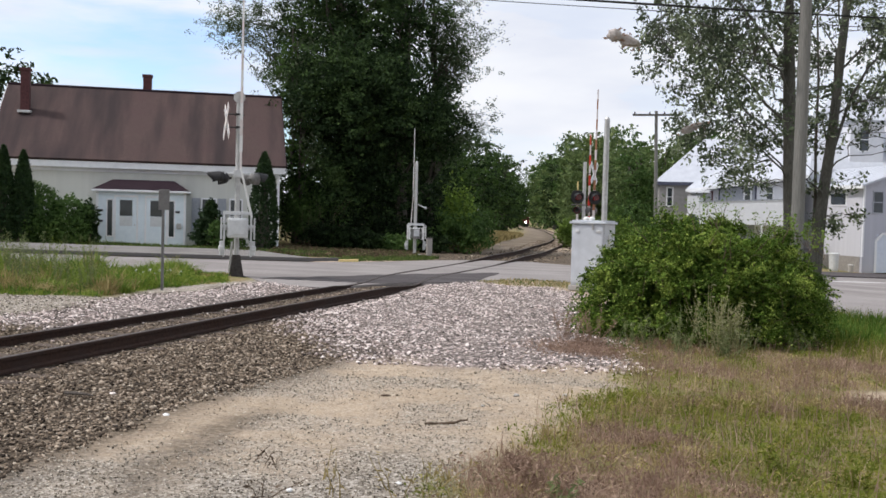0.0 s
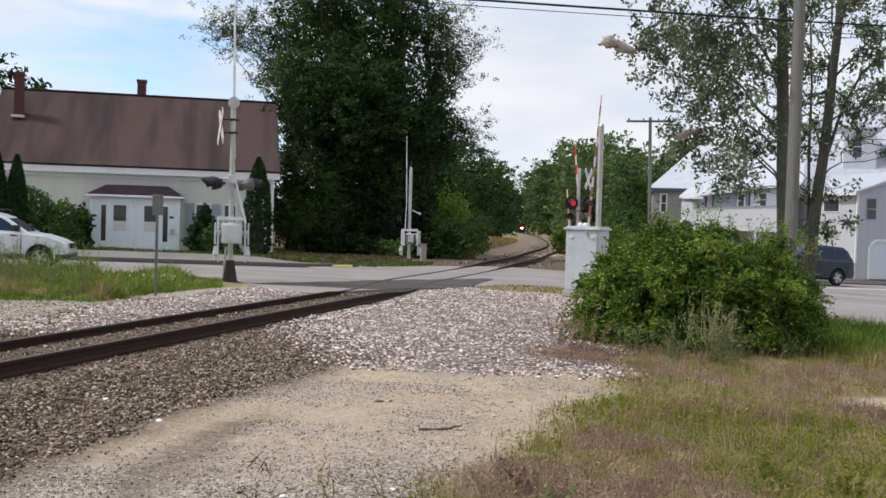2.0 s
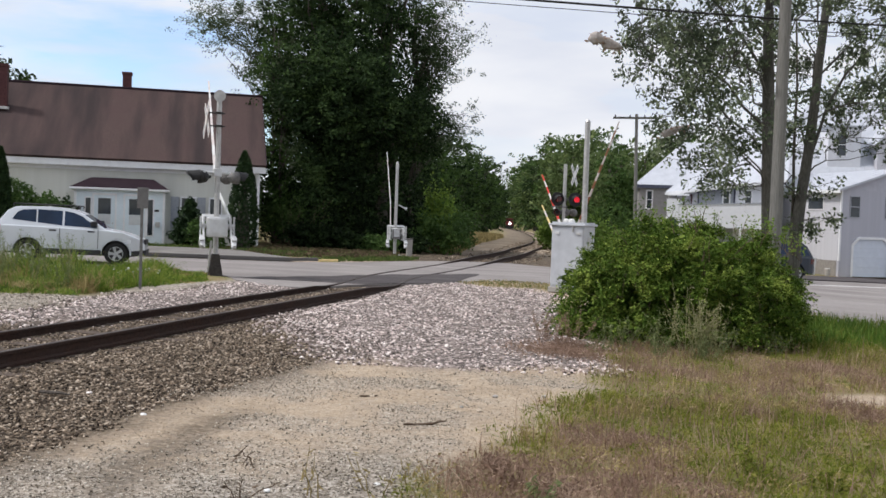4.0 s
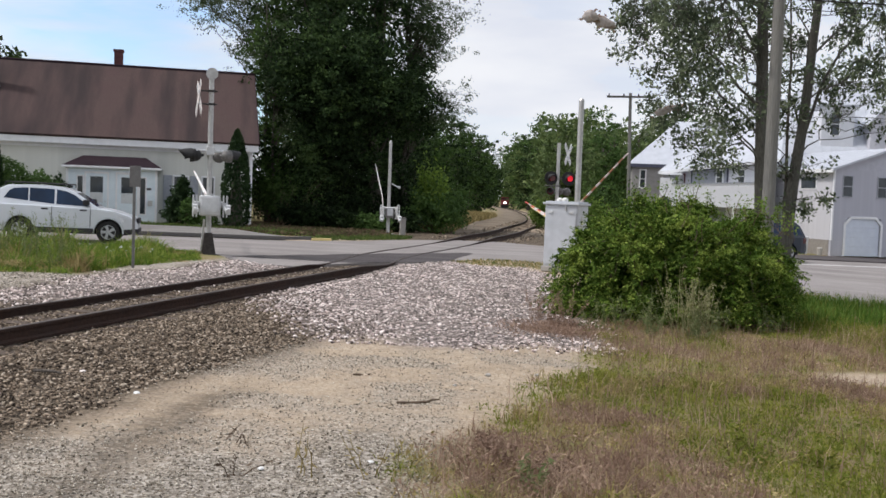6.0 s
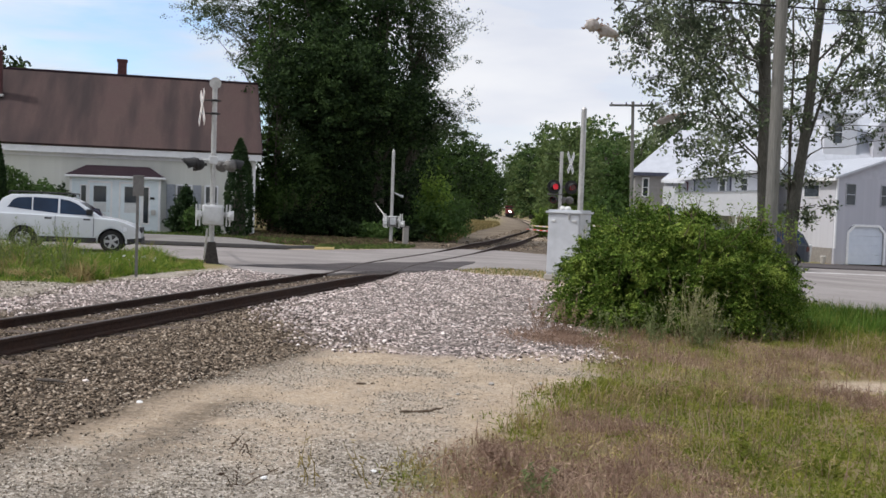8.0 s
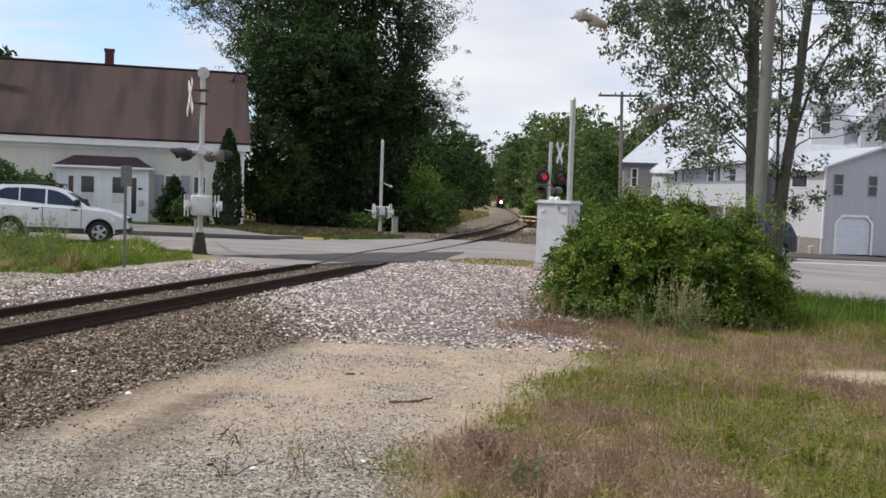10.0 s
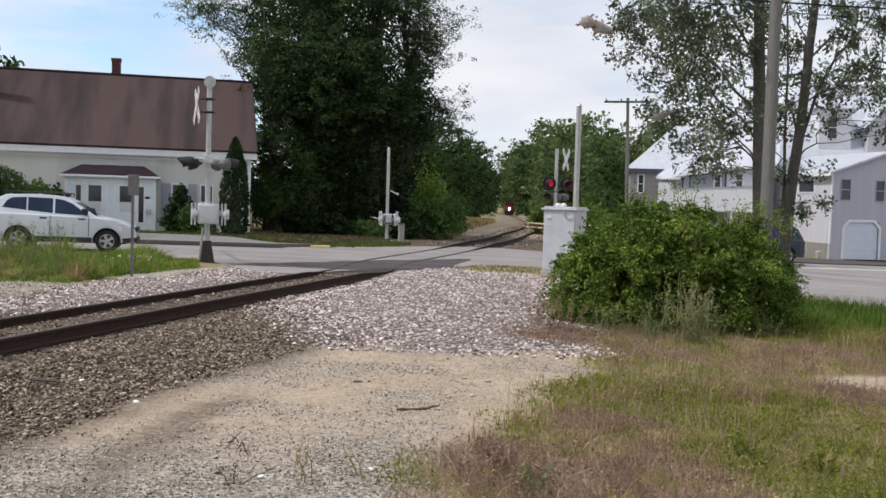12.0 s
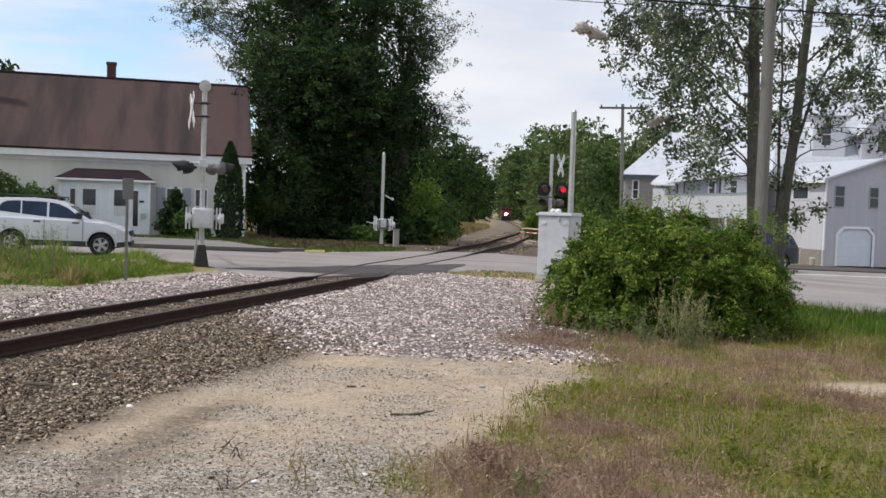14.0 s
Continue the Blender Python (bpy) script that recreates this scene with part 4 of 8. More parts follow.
def gate_arm(parent, length, width, pivot, yoke=True, side=0.0, mats=None, away=1, lead=(0.38, 0.05)):
    """Arm that stands along +z from the pivot when up; away is the way that it falls (+y or -y)."""
    bm = bm_new()
    y = -0.0
    if yoke:
        for x in (-0.37, 0.37):
            box(bm, x - 0.025, x + 0.025, -0.04, 0.04, -0.80, 0.42, 0.01)
        box(bm, -0.39, 0.39, -0.05, 0.05, 0.36, 0.46, 0.012)
        for x in (-0.39, 0.39):
            sx = 1 if x > 0 else -1
            box(bm, x - 0.02, x + 0.09 * sx + 0.02 * sx if sx > 0 else x + 0.02, -0.13, 0.13, -0.62, -0.50, 0.012) if sx > 0 else box(bm, x - 0.11, x + 0.02, -0.13, 0.13, -0.62, -0.50, 0.012)
            box(bm, min(x, x + 0.09 * sx), max(x, x + 0.09 * sx), -0.06, 0.06, -0.76, -0.36, 0.012)
    root = part("gate_arm", bm, M_ALU, parent, "counterweighted gate arm carrier")
    # the arm itself in red and white lengths
    start = (lead[0] if yoke else side, 0.0, 0.30)
    kink = (lead[1] if yoke else side, 0.0, 1.7)
    n = max(4, int(length / 0.45))
    pts = []
    for k in range(n + 1):
        s = 0.3 + (length - 0.3) * k / n
        x = np.interp(s, [0.3, 1.7, 99], [start[0], kink[0], kink[0]])
        pts.append((float(x), 0.0, s))
    for k in range(n):
        bm = bm_new()
        w0 = width * (1 - 0.55 * k / n)
        a, b = Vector(pts[k]), Vector(pts[k + 1])
        q = (b - a).to_track_quat("Z", "Y").to_matrix().to_4x4()
        L = (b - a).length
        box(bm, -w0 / 2, w0 / 2, -w0 * 0.28, w0 * 0.28, -L / 2, L / 2, 0.004, Matrix.Translation((a + b) / 2) @ q)
        part("stripe", bm, mats[k % 2] if k > 2 or not yoke else mats[0], root)
    root.matrix_basis = Matrix.Translation(pivot)
    return root


def mast(parent, height, r, foot=True, mat=None):
    bm = bm_new()
    rod(bm, (0, 0, 0.1), (0, 0, height), r, r * 0.92, 14)
    part("mast", bm, mat or M_GALV, parent, "grey metal mast", smooth=False)
    if foot:
        bm = bm_new()
        s = 0.20
        q0 = [bm.verts.new((a * s, b * s, -0.05)) for a, b in ((-1, -1), (1, -1), (1, 1), (-1, 1))]
        q1 = [bm.verts.new((a * 0.10, b * 0.10, 0.58)) for a, b in ((-1, -1), (1, -1), (1, 1), (-1, 1))]
        bm.faces.new(q0[::-1])
        bm.faces.new(q1)
        for i in range(4):
            bm.faces.new((q0[i], q0[(i + 1) % 4], q1[(i + 1) % 4], q1[i]))
        box(bm, -0.27, 0.27, -0.27, 0.27, -0.15, -0.02, 0.02)
        part("foot", bm, M_BASE_BROWN, parent, "tapered iron foot")


def mechanism(parent, z, y, w=0.56, h=0.56, d=0.36):
    bm = bm_new()
    box(bm, -w / 2, w / 2, y - d / 2, y + d / 2, z - h / 2, z + h / 2, 0.05)
    b = part("gate_mechanism", bm, M_ALU, parent, "grey cast gate mechanism box")
    bm = bm_new()
    box(bm, -w / 2 + 0.06, w / 2 - 0.06, y - d / 2 - 0.02, y - d / 2 + 0.01, z - h / 2 + 0.10, z + h / 2 - 0.06, 0.012)
    part("cover", bm, M_ALU, b)
    bm = bm_new()
    rod(bm, (-w / 2 - 0.18, y, z), (w / 2 + 0.18, y, z), 0.06, seg=12)
    part("shaft", bm, M_GALV, b)
    return b


ROAD_TURN = 10
# signal on the near side of the road
SIG_L = thing("crossing_signal", pose(-5.78, 27.5, gzf(-5.74, 27.5) + 0.02, 0, 0, 17), "grey crossing signal mast with gate, hooded lamps and crossbuck", "crossing signal")
mast(SIG_L, 4.95, 0.075)
bm = bm_new()
rod(bm, (0, -0.10, 4.95), (0, 0.02, 4.95), 0.16, 0.15, 20)
part("bell", bm, M_GALV, SIG_L, "round grey warning bell", smooth=False)
mechanism(SIG_L, 1.33, -0.24)
bm = bm_new()
rod(bm, (-0.14, -0.22, 0.95), (-0.2, -0.1, 0.1), 0.03, seg=8)
part("conduit", bm, M_GALV, SIG_L)
bm = bm_new()
rod(bm, (-0.5, 0, 2.83), (0.62, 0, 2.83), 0.035, seg=10)
box(bm, -0.11, 0.11, -0.10, 0.10, 2.72, 2.95, 0.02)
box(bm, -0.42, -0.36, -0.45, 0.45, 2.80, 2.86)
box(bm, 0.36, 0.42, -0.45, 0.45, 2.80, 2.86)
part("lamp_bracket", bm, M_ALU, SIG_L)
LAMPS = []
for y, ph in ((-0.34, 0.0), (0.34, 0.5)):
    lamp(SIG_L, -0.45, y, 2.70, -90, flash=False, shell=M_BLACK)
    lamp(SIG_L, 0.45 if y < 0 else 0.28, y, 2.70, 118, flash=False, shell=M_SIGN_BACK)
for z in (4.48, 4.12):
    bm = bm_new()
    rod(bm, (-0.32, 0, z), (0.16, 0, z), 0.018, seg=8)
    box(bm, -0.10, 0.10, -0.09, 0.09, z - 0.03, z + 0.03, 0.01)
    part("sign_bracket", bm, M_BLACK, SIG_L)
crossbuck(SIG_L, Matrix.Translation((-0.33, 0, 4.27)) @ Matrix.Rotation(radians(-86), 4, "Z"), 1.2, M_PINK_WHITE)
ARM_L = gate_arm(SIG_L, 6.6, 0.10, (0, -0.24, 1.33), mats=(M_WHITE, M_PINK_WHITE))

for s_ in (-1, 1):
    bm = bm_new()
    for x in (0.36, 0.45):
        box(bm, s_ * x - 0.02, s_ * x + 0.02, -0.36, -0.30, 1.02, 1.62, 0.006)
    box(bm, min(s_ * 0.28, s_ * 0.47), max(s_ * 0.28, s_ * 0.47), -0.30, -0.24, 1.34, 1.42, 0.01)
    part("counterweight_fork", bm, M_ALU, SIG_L, "pale metal counterweight fork")

# pavement gate beyond the road
SIG_M = thing("pavement_gate", pose(-1.36, 46.4, gzf(-1.2, 46.4), 0, 0, ROAD_TURN), "grey pavement gate mast with a thin raised arm", "crossing gate")
mast(SIG_M, 4.32, 0.078, foot=False)
bm = bm_new()
box(bm, -0.3, 0.3, -0.3, 0.3, -0.1, 0.06, 0.02)
part("foot", bm, M_CONCRETE, SIG_M)
mechanism(SIG_M, 1.05, -0.30, 0.40, 0.50, 0.34)
for x in (-0.30, 0.30):
    bm = bm_new()
    for a in ((-0.30, -0.26), (0.22, 0.26)):
        box(bm, x - 0.06, x + 0.06, -0.50, -0.20, 1.05 + a[0], 1.05 + a[1], 0.006)
    box(bm, x - 0.02, x + 0.02, -0.50, -0.20, 0.79, 1.31, 0.006)
    sx = 0.13 if x > 0 else -0.13
    for k in (0.4, 1.0):
        box(bm, x + sx * k - 0.022, x + sx * k + 0.022, -0.52, -0.46, 0.80, 1.42, 0.006)
    part("side_bracket", bm, M_WHITE, SIG_M, "white counterweight fork")
bm = bm_new()
box(bm, -0.19, 0.19, -0.488, -0.474, 0.82, 1.26, 0.004)
part("cover_plate", bm, M_SIGN_BACK, SIG_M, "dull dark cover plate")
bm = bm_new()
rod(bm, (0, 0, 4.31), (0, 0, 4.43), 0.078, 0.03, 12)
part("cap", bm, M_GALV, SIG_M)
ARM_M = gate_arm(SIG_M, 4.9, 0.06, (0, -0.22, 1.05), mats=(M_PINK_WHITE, M_WHITE), lead=(-0.24, -0.16))
bm = bm_new()
rod(bm, (0.1, 0, 2.4), (0.42, -0.05, 2.25), 0.03, seg=8)
bmesh.ops.create_uvsphere(bm, u_segments=10, v_segments=6, radius=0.07, matrix=Matrix.Translation((0.46, -0.05, 2.24)))
part("bracket", bm, M_ALU, SIG_M)
JB = thing("relay_pedestal", pose(-0.68, 46.9, gzf(-0.5, 46.9), 0, 0, ROAD_TURN), "small pale grey relay pedestal in the gravel", "relay box")
bm = bm_new()
box(bm, -0.13, 0.13, -0.13, 0.13, 0.0, 0.80, 0.02)
part("case", bm, M_CONCRETE, JB)
bm = bm_new()
box(bm, -0.145, 0.145, -0.145, 0.145, 0.78, 0.84, 0.02)
part("lid", bm, M_FOOTWAY, JB)

# signal beyond the road on the other side of the track
SIG_R = thing("crossing_signal", pose(6.15, 43.6, gzf(6.15, 43.6), 0, 0, ROAD_TURN + 4), "crossing signal with crossbuck, red flashing lamps and two striped gates", "crossing signal")
mast(SIG_R, 4.55, 0.085)
mechanism(SIG_R, 1.25, 0.0, 0.5, 0.5, 0.4)
crossbuck(SIG_R, Matrix.Translation((0.42, -0.05, 4.08)) @ Matrix.Rotation(radians(49), 4, "Z"), 1.2, M_WHITE)
bm = bm_new()
rod(bm, (0, 0, 4.05), (0.42, 0.02, 4.05), 0.02, seg=8)
part("sign_bracket", bm, M_BLACK, SIG_R)
bm = bm_new()
rod(bm, (-0.42, 0.02, 3.0), (0.42, 0.02, 3.0), 0.035, seg=10)
rod(bm, (-0.42, 0.02, 2.5), (0.42, 0.02, 2.5), 0.03, seg=10)
rod(bm, (-0.62, -0.1, 2.66), (0.1, -0.1, 2.66), 0.03, seg=10)
part("lamp_bracket", bm, M_SIGN_BACK, SIG_R)
LAMPS.append((*lamp(SIG_R, -0.42, -0.25, 3.0, 0), 0.5))
LAMPS[-1][0].data.materials[0] = M_LAMP_DIM
LAMPS.append((*lamp(SIG_R, 0.40, -0.25, 3.0, 0), 0.0))
lamp(SIG_R, -0.40, -0.25, 2.42, -35, flash=False, shell=M_BLACK)
lamp(SIG_R, 0.14, 0.1, 2.42, 180, flash=False, shell=M_SIGN_BACK)
lamp(SIG_R, 0.50, 0.1, 2.42, 180, flash=False, shell=M_SIGN_BACK)
ARM_R = gate_arm(SIG_R, 6.5, 0.11, (0.42, -0.1, 1.25), yoke=False, mats=(M_DULL_RED, M_PINK_WHITE), away=-1)
ARM_S = gate_arm(SIG_R, 4.8, 0.115, (0.30, 0.1, 0.98), yoke=False, mats=(M_PINK_WHITE, M_RED))
ARM_T = gate_arm(SIG_R, 2.5, 0.10, (-0.25, 0.1, 1.2), yoke=False, mats=(M_YELLOW_LINE, M_PINK_WHITE))


def cabinet():
    c = thing("signal_cabinet", pose(4.30, 27.4, gzf(4.2, 27.4) + 0.08, 0, 0, -28), "pale grey metal railway signal cabinet on a concrete base", "cabinet")
    bm = bm_new()
    box(bm, -0.78, 0.42, -0.5, 0.5, -0.05, 0.10, 0.02)
    part("base", bm, M_CONCRETE, c)
    bm = bm_new()
    box(bm, -0.72, 0.38, -0.45, 0.45, 0.10, 1.80, 0.02)
    part("body", bm, M_CABINET, c)
    bm = bm_new()
    box(bm, -0.78, 0.44, -0.52, 0.52, 1.80, 1.86, 0.015)
    box(bm, -0.72, 0.38, -0.46, 0.46, 1.86, 1.90, 0.015)
    part("roof", bm, M_CABINET, c)
    bm = bm_new()
    box(bm, -0.67, 0.33, -0.475, -0.452, 0.16, 1.76, 0.01)
    d = part("door", bm, M_CABINET, c)
    for x in (-0.52, 0.18):
        bm = bm_new()
        box(bm, x - 0.07, x + 0.07, -0.50, -0.474, 1.56, 1.63, 0.01)
        part("vent", bm, M_ALU, d)
    bm = bm_new()
    box(bm, -0.02, 0.02, -0.53, -0.474, 1.64, 1.82, 0.008)
    part("hasp", bm, M_GALV, d)
    for x in (-0.30, -0.12):
        bm = bm_new()
        bmesh.ops.create_uvsphere(bm, u_segments=12, v_segments=7, radius=0.10, matrix=Matrix.Translation((x, -0.30, 1.93)) @ Matrix.Diagonal((1, 1, 0.75, 1)))
        part("roof_knob", bm, M_WHITE, c, smooth=True)
    bm = bm_new()
    box(bm, 0.382, 0.40, -0.16, 0.0, 0.9, 1.5, 0.006)
    part("side_vent", bm, M_GALV, c)
    c.scale = (0.86, 1, 1)
    return c


cabinet()
TP = thing("steel_pole", pose(4.70, 29.0, gzf(4.9, 29), 0, 0, 0), "plain tall galvanised steel pole by the cabinet", "pole")
bm = bm_new()
rod(bm, (0, 0, -0.1), (0, 0, 4.95), 0.085, 0.08, 16)
part("tube", bm, M_GALV, TP)
bm = bm_new()
rod(bm, (0, 0, 4.95), (0, 0, 5.02), 0.09, 0.045, 16)
part("cap", bm, M_GALV, TP)

# sign seen from its back
SG = thing("road_sign", pose(-6.27, 22.0, gzf(-6.3, 22), 0, 0, 4), "small grey sign plate on a steel post, seen from behind", "sign")
bm = bm_new()
box(bm, -0.03, 0.03, -0.02, 0.02, -0.3, 2.2, 0.006)
part("post", bm, M_SIGN_BACK, SG)
bm = bm_new()
box(bm, -0.10, 0.14, -0.045, -0.03, 1.80, 2.26, 0.004)
part("plate", bm, M_SIGN_BACK, SG)


# ---- buildings on the other side of the track ----
def pale_building():
    b = thing("house", pose(24.76, 58.3, -0.82, 0, 0, 12), "pale vinyl-sided house with a garage and a white metal roof", "house")
    G, D, Z = 7.4, 9.0, 5.34
    rise = 1.26
    bm = bm_new()
    # front wall with the garage opening
    for a in ((0, 0.95, 0, Z), (3.35, G, 0, Z), (0.95, 3.35, 2.3, Z)):
        box(bm, a[0], a[1], 0, 0.2, a[2], a[3])
    prism(bm, [(0, Z), (G, Z), (G / 2, Z + rise)], 0, 0.2)
    part("front_wall", bm, M_SIDING_SHADED, b, "pale sided gable wall with shade in its colour")
    for a in ((0, 0.2, 0.95), (G - 0.2, G, 0.0)):
        bm = bm_new()
        box(bm, a[0], a[1], 0.2, D, a[2], Z)
        part("side_wall", bm, M_SIDING_W, b, "pale sided wall")
    bm = bm_new()
    box(bm, -0.03, 0.2, 0.2, D, -0.3, 0.95)
    part("foundation", bm, M_FOUND, b, "weathered block foundation")
    for x0, x1, i0, i1 in ((0, 0.82, 0, 18), (3.48, G, 0, 18), (0, G, 18, 39)):
        bm = bm_new()
        box(bm, x0, x1, -0.009, -0.002, 0, 0.124)
        repeat(part("siding_board", bm, M_SIDING_SHADED, b), [(0, 0, 0.1 + i * 0.13) for i in range(i0, i1)])
    bm = bm_new()
    box(bm, -0.008, -0.002, 0.2, D, 0, 0.124)
    repeat(part("siding_board", bm, M_SIDING_W, b), [(0, 0, 1.0 + i * 0.13) for i in range(32)])
    bm = bm_new()
    box(bm, -0.05, 0.06, -0.05, 0.06, 0.95, Z - 0.15, 0.008)
    part("corner_board", bm, M_TRIM, b)
    bm = bm_new()
    slab(bm, [(-0.35, -0.35, Z - 0.12), (G / 2, -0.35, Z + rise), (G / 2, D, Z + rise), (-0.35, D, Z - 0.12)], 0.12)
    slab(bm, [(G + 0.35, -0.35, Z - 0.12), (G + 0.35, D, Z - 0.12), (G / 2, D, Z + rise), (G / 2, -0.35, Z + rise)], 0.12)
    rf = part("roof", bm, M_METAL_ROOF, b)
    bm = bm_new()
    slab(bm, [(-0.35, 0, Z - 0.10), (G / 2, 0, Z + rise + 0.02), (G / 2, 0.05, Z + rise + 0.02), (-0.35, 0.05, Z - 0.10)], 0.02)
    repeat(part("roof_rib", bm, M_METAL_ROOF, rf), [(0, -0.2 + k * 0.62, 0) for k in range(15)])
    bm = bm_new()
    box(bm, -0.40, -0.32, -0.35, D, Z - 0.36, Z - 0.14, 0.01)
    part("gutter", bm, M_TRIM, b)
    # garage door in its chamfered frame
    bm = bm_new()
    for k in range(4):
        box(bm, 0.96, 3.34, 0.08, 0.12, 0.02 + k * 0.57, 0.584 + k * 0.57, 0.004)
    g = part("garage_door", bm, M_GARAGE, b, "white panelled garage door")
    bm = bm_new()
    for a in ((0.80, 0.95, 0, 1.95), (3.35, 3.50, 0, 1.95), (1.3, 3.0, 2.27, 2.42)):
        box(bm, a[0], a[1], -0.05, 0.06, a[2], a[3], 0.01)
    for s in (1, -1):
        c = 2.15 - s * 1.05
        box(bm, -0.30, 0.30, -0.055, 0.055, -0.08, 0.08, 0.01, Matrix.Translation((c + s * 0.02 - s * 0.02, 0, 2.14)) @ Matrix.Rotation(radians(-45 * s), 4, "Y"))
    part("frame", bm, M_TRIM, g)
    window(b, 0.62, 1.22, 3.60, 4.80, -0.016, frame_w=0.05, mat=M_SHUTTER)
    window(b, 3.02, 3.58, 3.60, 4.78, -0.016, frame_w=0.05, mat=M_SHUTTER)
    # side window
    bm = bm_new()
    box(bm, -0.05, -0.017, 1.66, 3.34, 3.98, 4.80, 0.01)
    w = part("window", bm, M_TRIM, b)
    bm = bm_new()
    box(bm, -0.06, -0.051, 1.74, 3.26, 4.05, 4.73)
    part("pane", bm, M_GLASS, w)
    return b


M_DECK = surface("bright_white_boards", (0.64, 0.65, 0.69), (0.70, 0.715, 0.75), 4, 0.5)


def long_wing():
    b = thing("house_wing", pose(22.9, 63.0, -0.75, 0, 0, -22), "long pale wing with a boarded deck and white metal roof", "house")
    L, D, Z = 7.2, 7.0, 4.82

    def eave(x):
        return Z + 0.13 * (x + L)

    # walls rise with the raked eaves
    for x0, x1, mat in ((-L, -5.25, M_SIDING_W), (-5.25, -2.95, M_SHUTTER), (-2.95, 0.0, M_DECK)):
        bm = bm_new()
        prism(bm, [(x0, -0.3), (x1, -0.3), (x1, eave(x1)), (x0, eave(x0))], 0.0, 0.2)
        part("wall", bm, mat, b)
    bm = bm_new()
    box(bm, -L, -L + 0.2, 0.2, D, -0.3, Z - 0.02)
    box(bm, -L, 0, D - 0.2, D, -0.3, Z - 0.02)
    part("rear_wall", bm, M_SIDING_W, b)
    bm = bm_new()
    slab(bm, [(-L - 0.15, -0.5, eave(-L - 0.15) + 0.02), (0.3, -0.5, eave(0.3) + 0.02), (0.3, 7.5, Z + 5.6), (-L + 4.6, 7.5, Z + 5.6)], 0.14)
    slab(bm, [(-L - 0.15, -0.5, eave(-L - 0.15) + 0.02), (-L + 4.6, 7.5, Z + 5.6), (-L + 4.6, 10.5, Z + 5.6), (-L - 0.15, 12, Z + 0.02)], 0.14)
    part("roof", bm, M_METAL_ROOF, b)
    bm = bm_new()
    prism(bm, [(-L - 0.15, eave(-L - 0.15) - 0.15), (0.3, eave(0.3) - 0.15), (0.3, eave(0.3) + 0.03), (-L - 0.15, eave(-L - 0.15) + 0.03)], -0.56, -0.48)
    part("fascia", bm, M_TRIM, b)
    bm = bm_new()
    prism(bm, [(-5.3, eave(-5.3) - 0.24), (0.2, eave(0.2) - 0.24), (0.2, eave(0.2) - 0.152), (-5.3, eave(-5.3) - 0.152)], -0.53, -0.485)
    part("gutter", bm, M_NAVY, b, "dark gutter under the eaves")
    # deck with a solid boarded front
    bm = bm_new()
    box(bm, -6.2, -0.4, -1.9, -0.02, 2.75, 2.9)
    deck = part("deck", bm, M_DECK, b, "white boarded deck")
    bm = bm_new()
    prism(bm, [(-6.2, 2.6), (-0.4, 2.6), (-0.4, 4.22), (-6.2, 3.97)], -1.95, -1.9)
    part("deck_front", bm, M_DECK, deck, "white boarded deck front")
    bm = bm_new()
    prism(bm, [(-6.25, 3.97), (-0.35, 4.225), (-0.35, 4.30), (-6.25, 4.045)], -1.99, -1.86)
    part("rail", bm, M_SHUTTER, deck)
    for x in (-6.2, -4.3, -2.4, -0.5):
        bm = bm_new()
        box(bm, x, x + 0.10, -1.97, -1.87, -0.2, 2.6, 0.01)
        part("post", bm, M_TRIM, deck)
    # raised end bay
    bm = bm_new()
    box(bm, -7.0, -6.22, -1.95, -0.02, 1.0, 4.36, 0.01)
    part("end_bay", bm, M_DECK, b, "white boarded end bay")
    bm = bm_new()
    box(bm, -7.15, -5.75, -0.9, -0.57, 4.62, 4.76, 0.01)
    part("canopy", bm, M_TRIM, b, "white canopy over the end bay")
    for x in (-6.28, -5.72):
        bm = bm_new()
        box(bm, x, x + 0.09, -0.09, -0.003, 3.9, 4.72, 0.008)
        part("frame_post", bm, M_MAROON, b, "dark red frame post")
    bm = bm_new()
    box(bm, -6.30, -5.62, -0.10, -0.004, 4.66, 4.74, 0.008)
    part("frame_head", bm, M_MAROON, b)
    bm = bm_new()
    box(bm, -5.27, -5.19, -0.07, -0.003, 2.9, 4.95, 0.008)
    part("pipe", bm, M_NAVY, b, "dark vertical pipe")
    bm = bm_new()
    box(bm, -2.99, -2.88, -0.06, -0.003, 2.9, 5.2, 0.008)
    part("door_post", bm, M_NAVY, b)
    window(b, -3.62, -3.28, 4.12, 5.0, -0.004, frame_w=0.09)
    window(b, -2.25, -1.90, 4.28, 5.05, -0.004, frame_w=0.06)
    bm = bm_new()
    box(bm, -4.75, -4.1, -1.80, -1.3, 4.02, 4.10, 0.01)
    for x in (-4.7, -4.2):
        box(bm, x, x + 0.06, -1.75, -1.69, 2.9, 4.02)
    part("deck_table", bm, M_PLASTIC, deck, "dark table on the deck")
    return b


def shed():
    """White-topped low shed before the deck."""
    b = thing("shed", pose(13.95, 58.0, gzf(14, 58), 0, 0, -12), "low green shed with a white gabled roof behind the bush", "shed")
    bm = bm_new()
    box(bm, 0.12, 1.0, 0.1, 1.3, 0.0, 2.55)
    prism(bm, [(0.12, 2.55), (1.0, 2.55), (0.56, 2.86)], 0.1, 1.3)
    part("wall", bm, M_SHED, b)
    bm = bm_new()
    slab(bm, [(0.0, 0, 2.52), (0.56, 0, 2.92), (0.56, 1.4, 2.92), (0.0, 1.4, 2.52)], 0.05)
    slab(bm, [(1.12, 0, 2.52), (1.12, 1.4, 2.52), (0.56, 1.4, 2.92), (0.56, 0, 2.92)], 0.05)
    part("roof", bm, M_DECK, b, "white gabled roof")
    return b


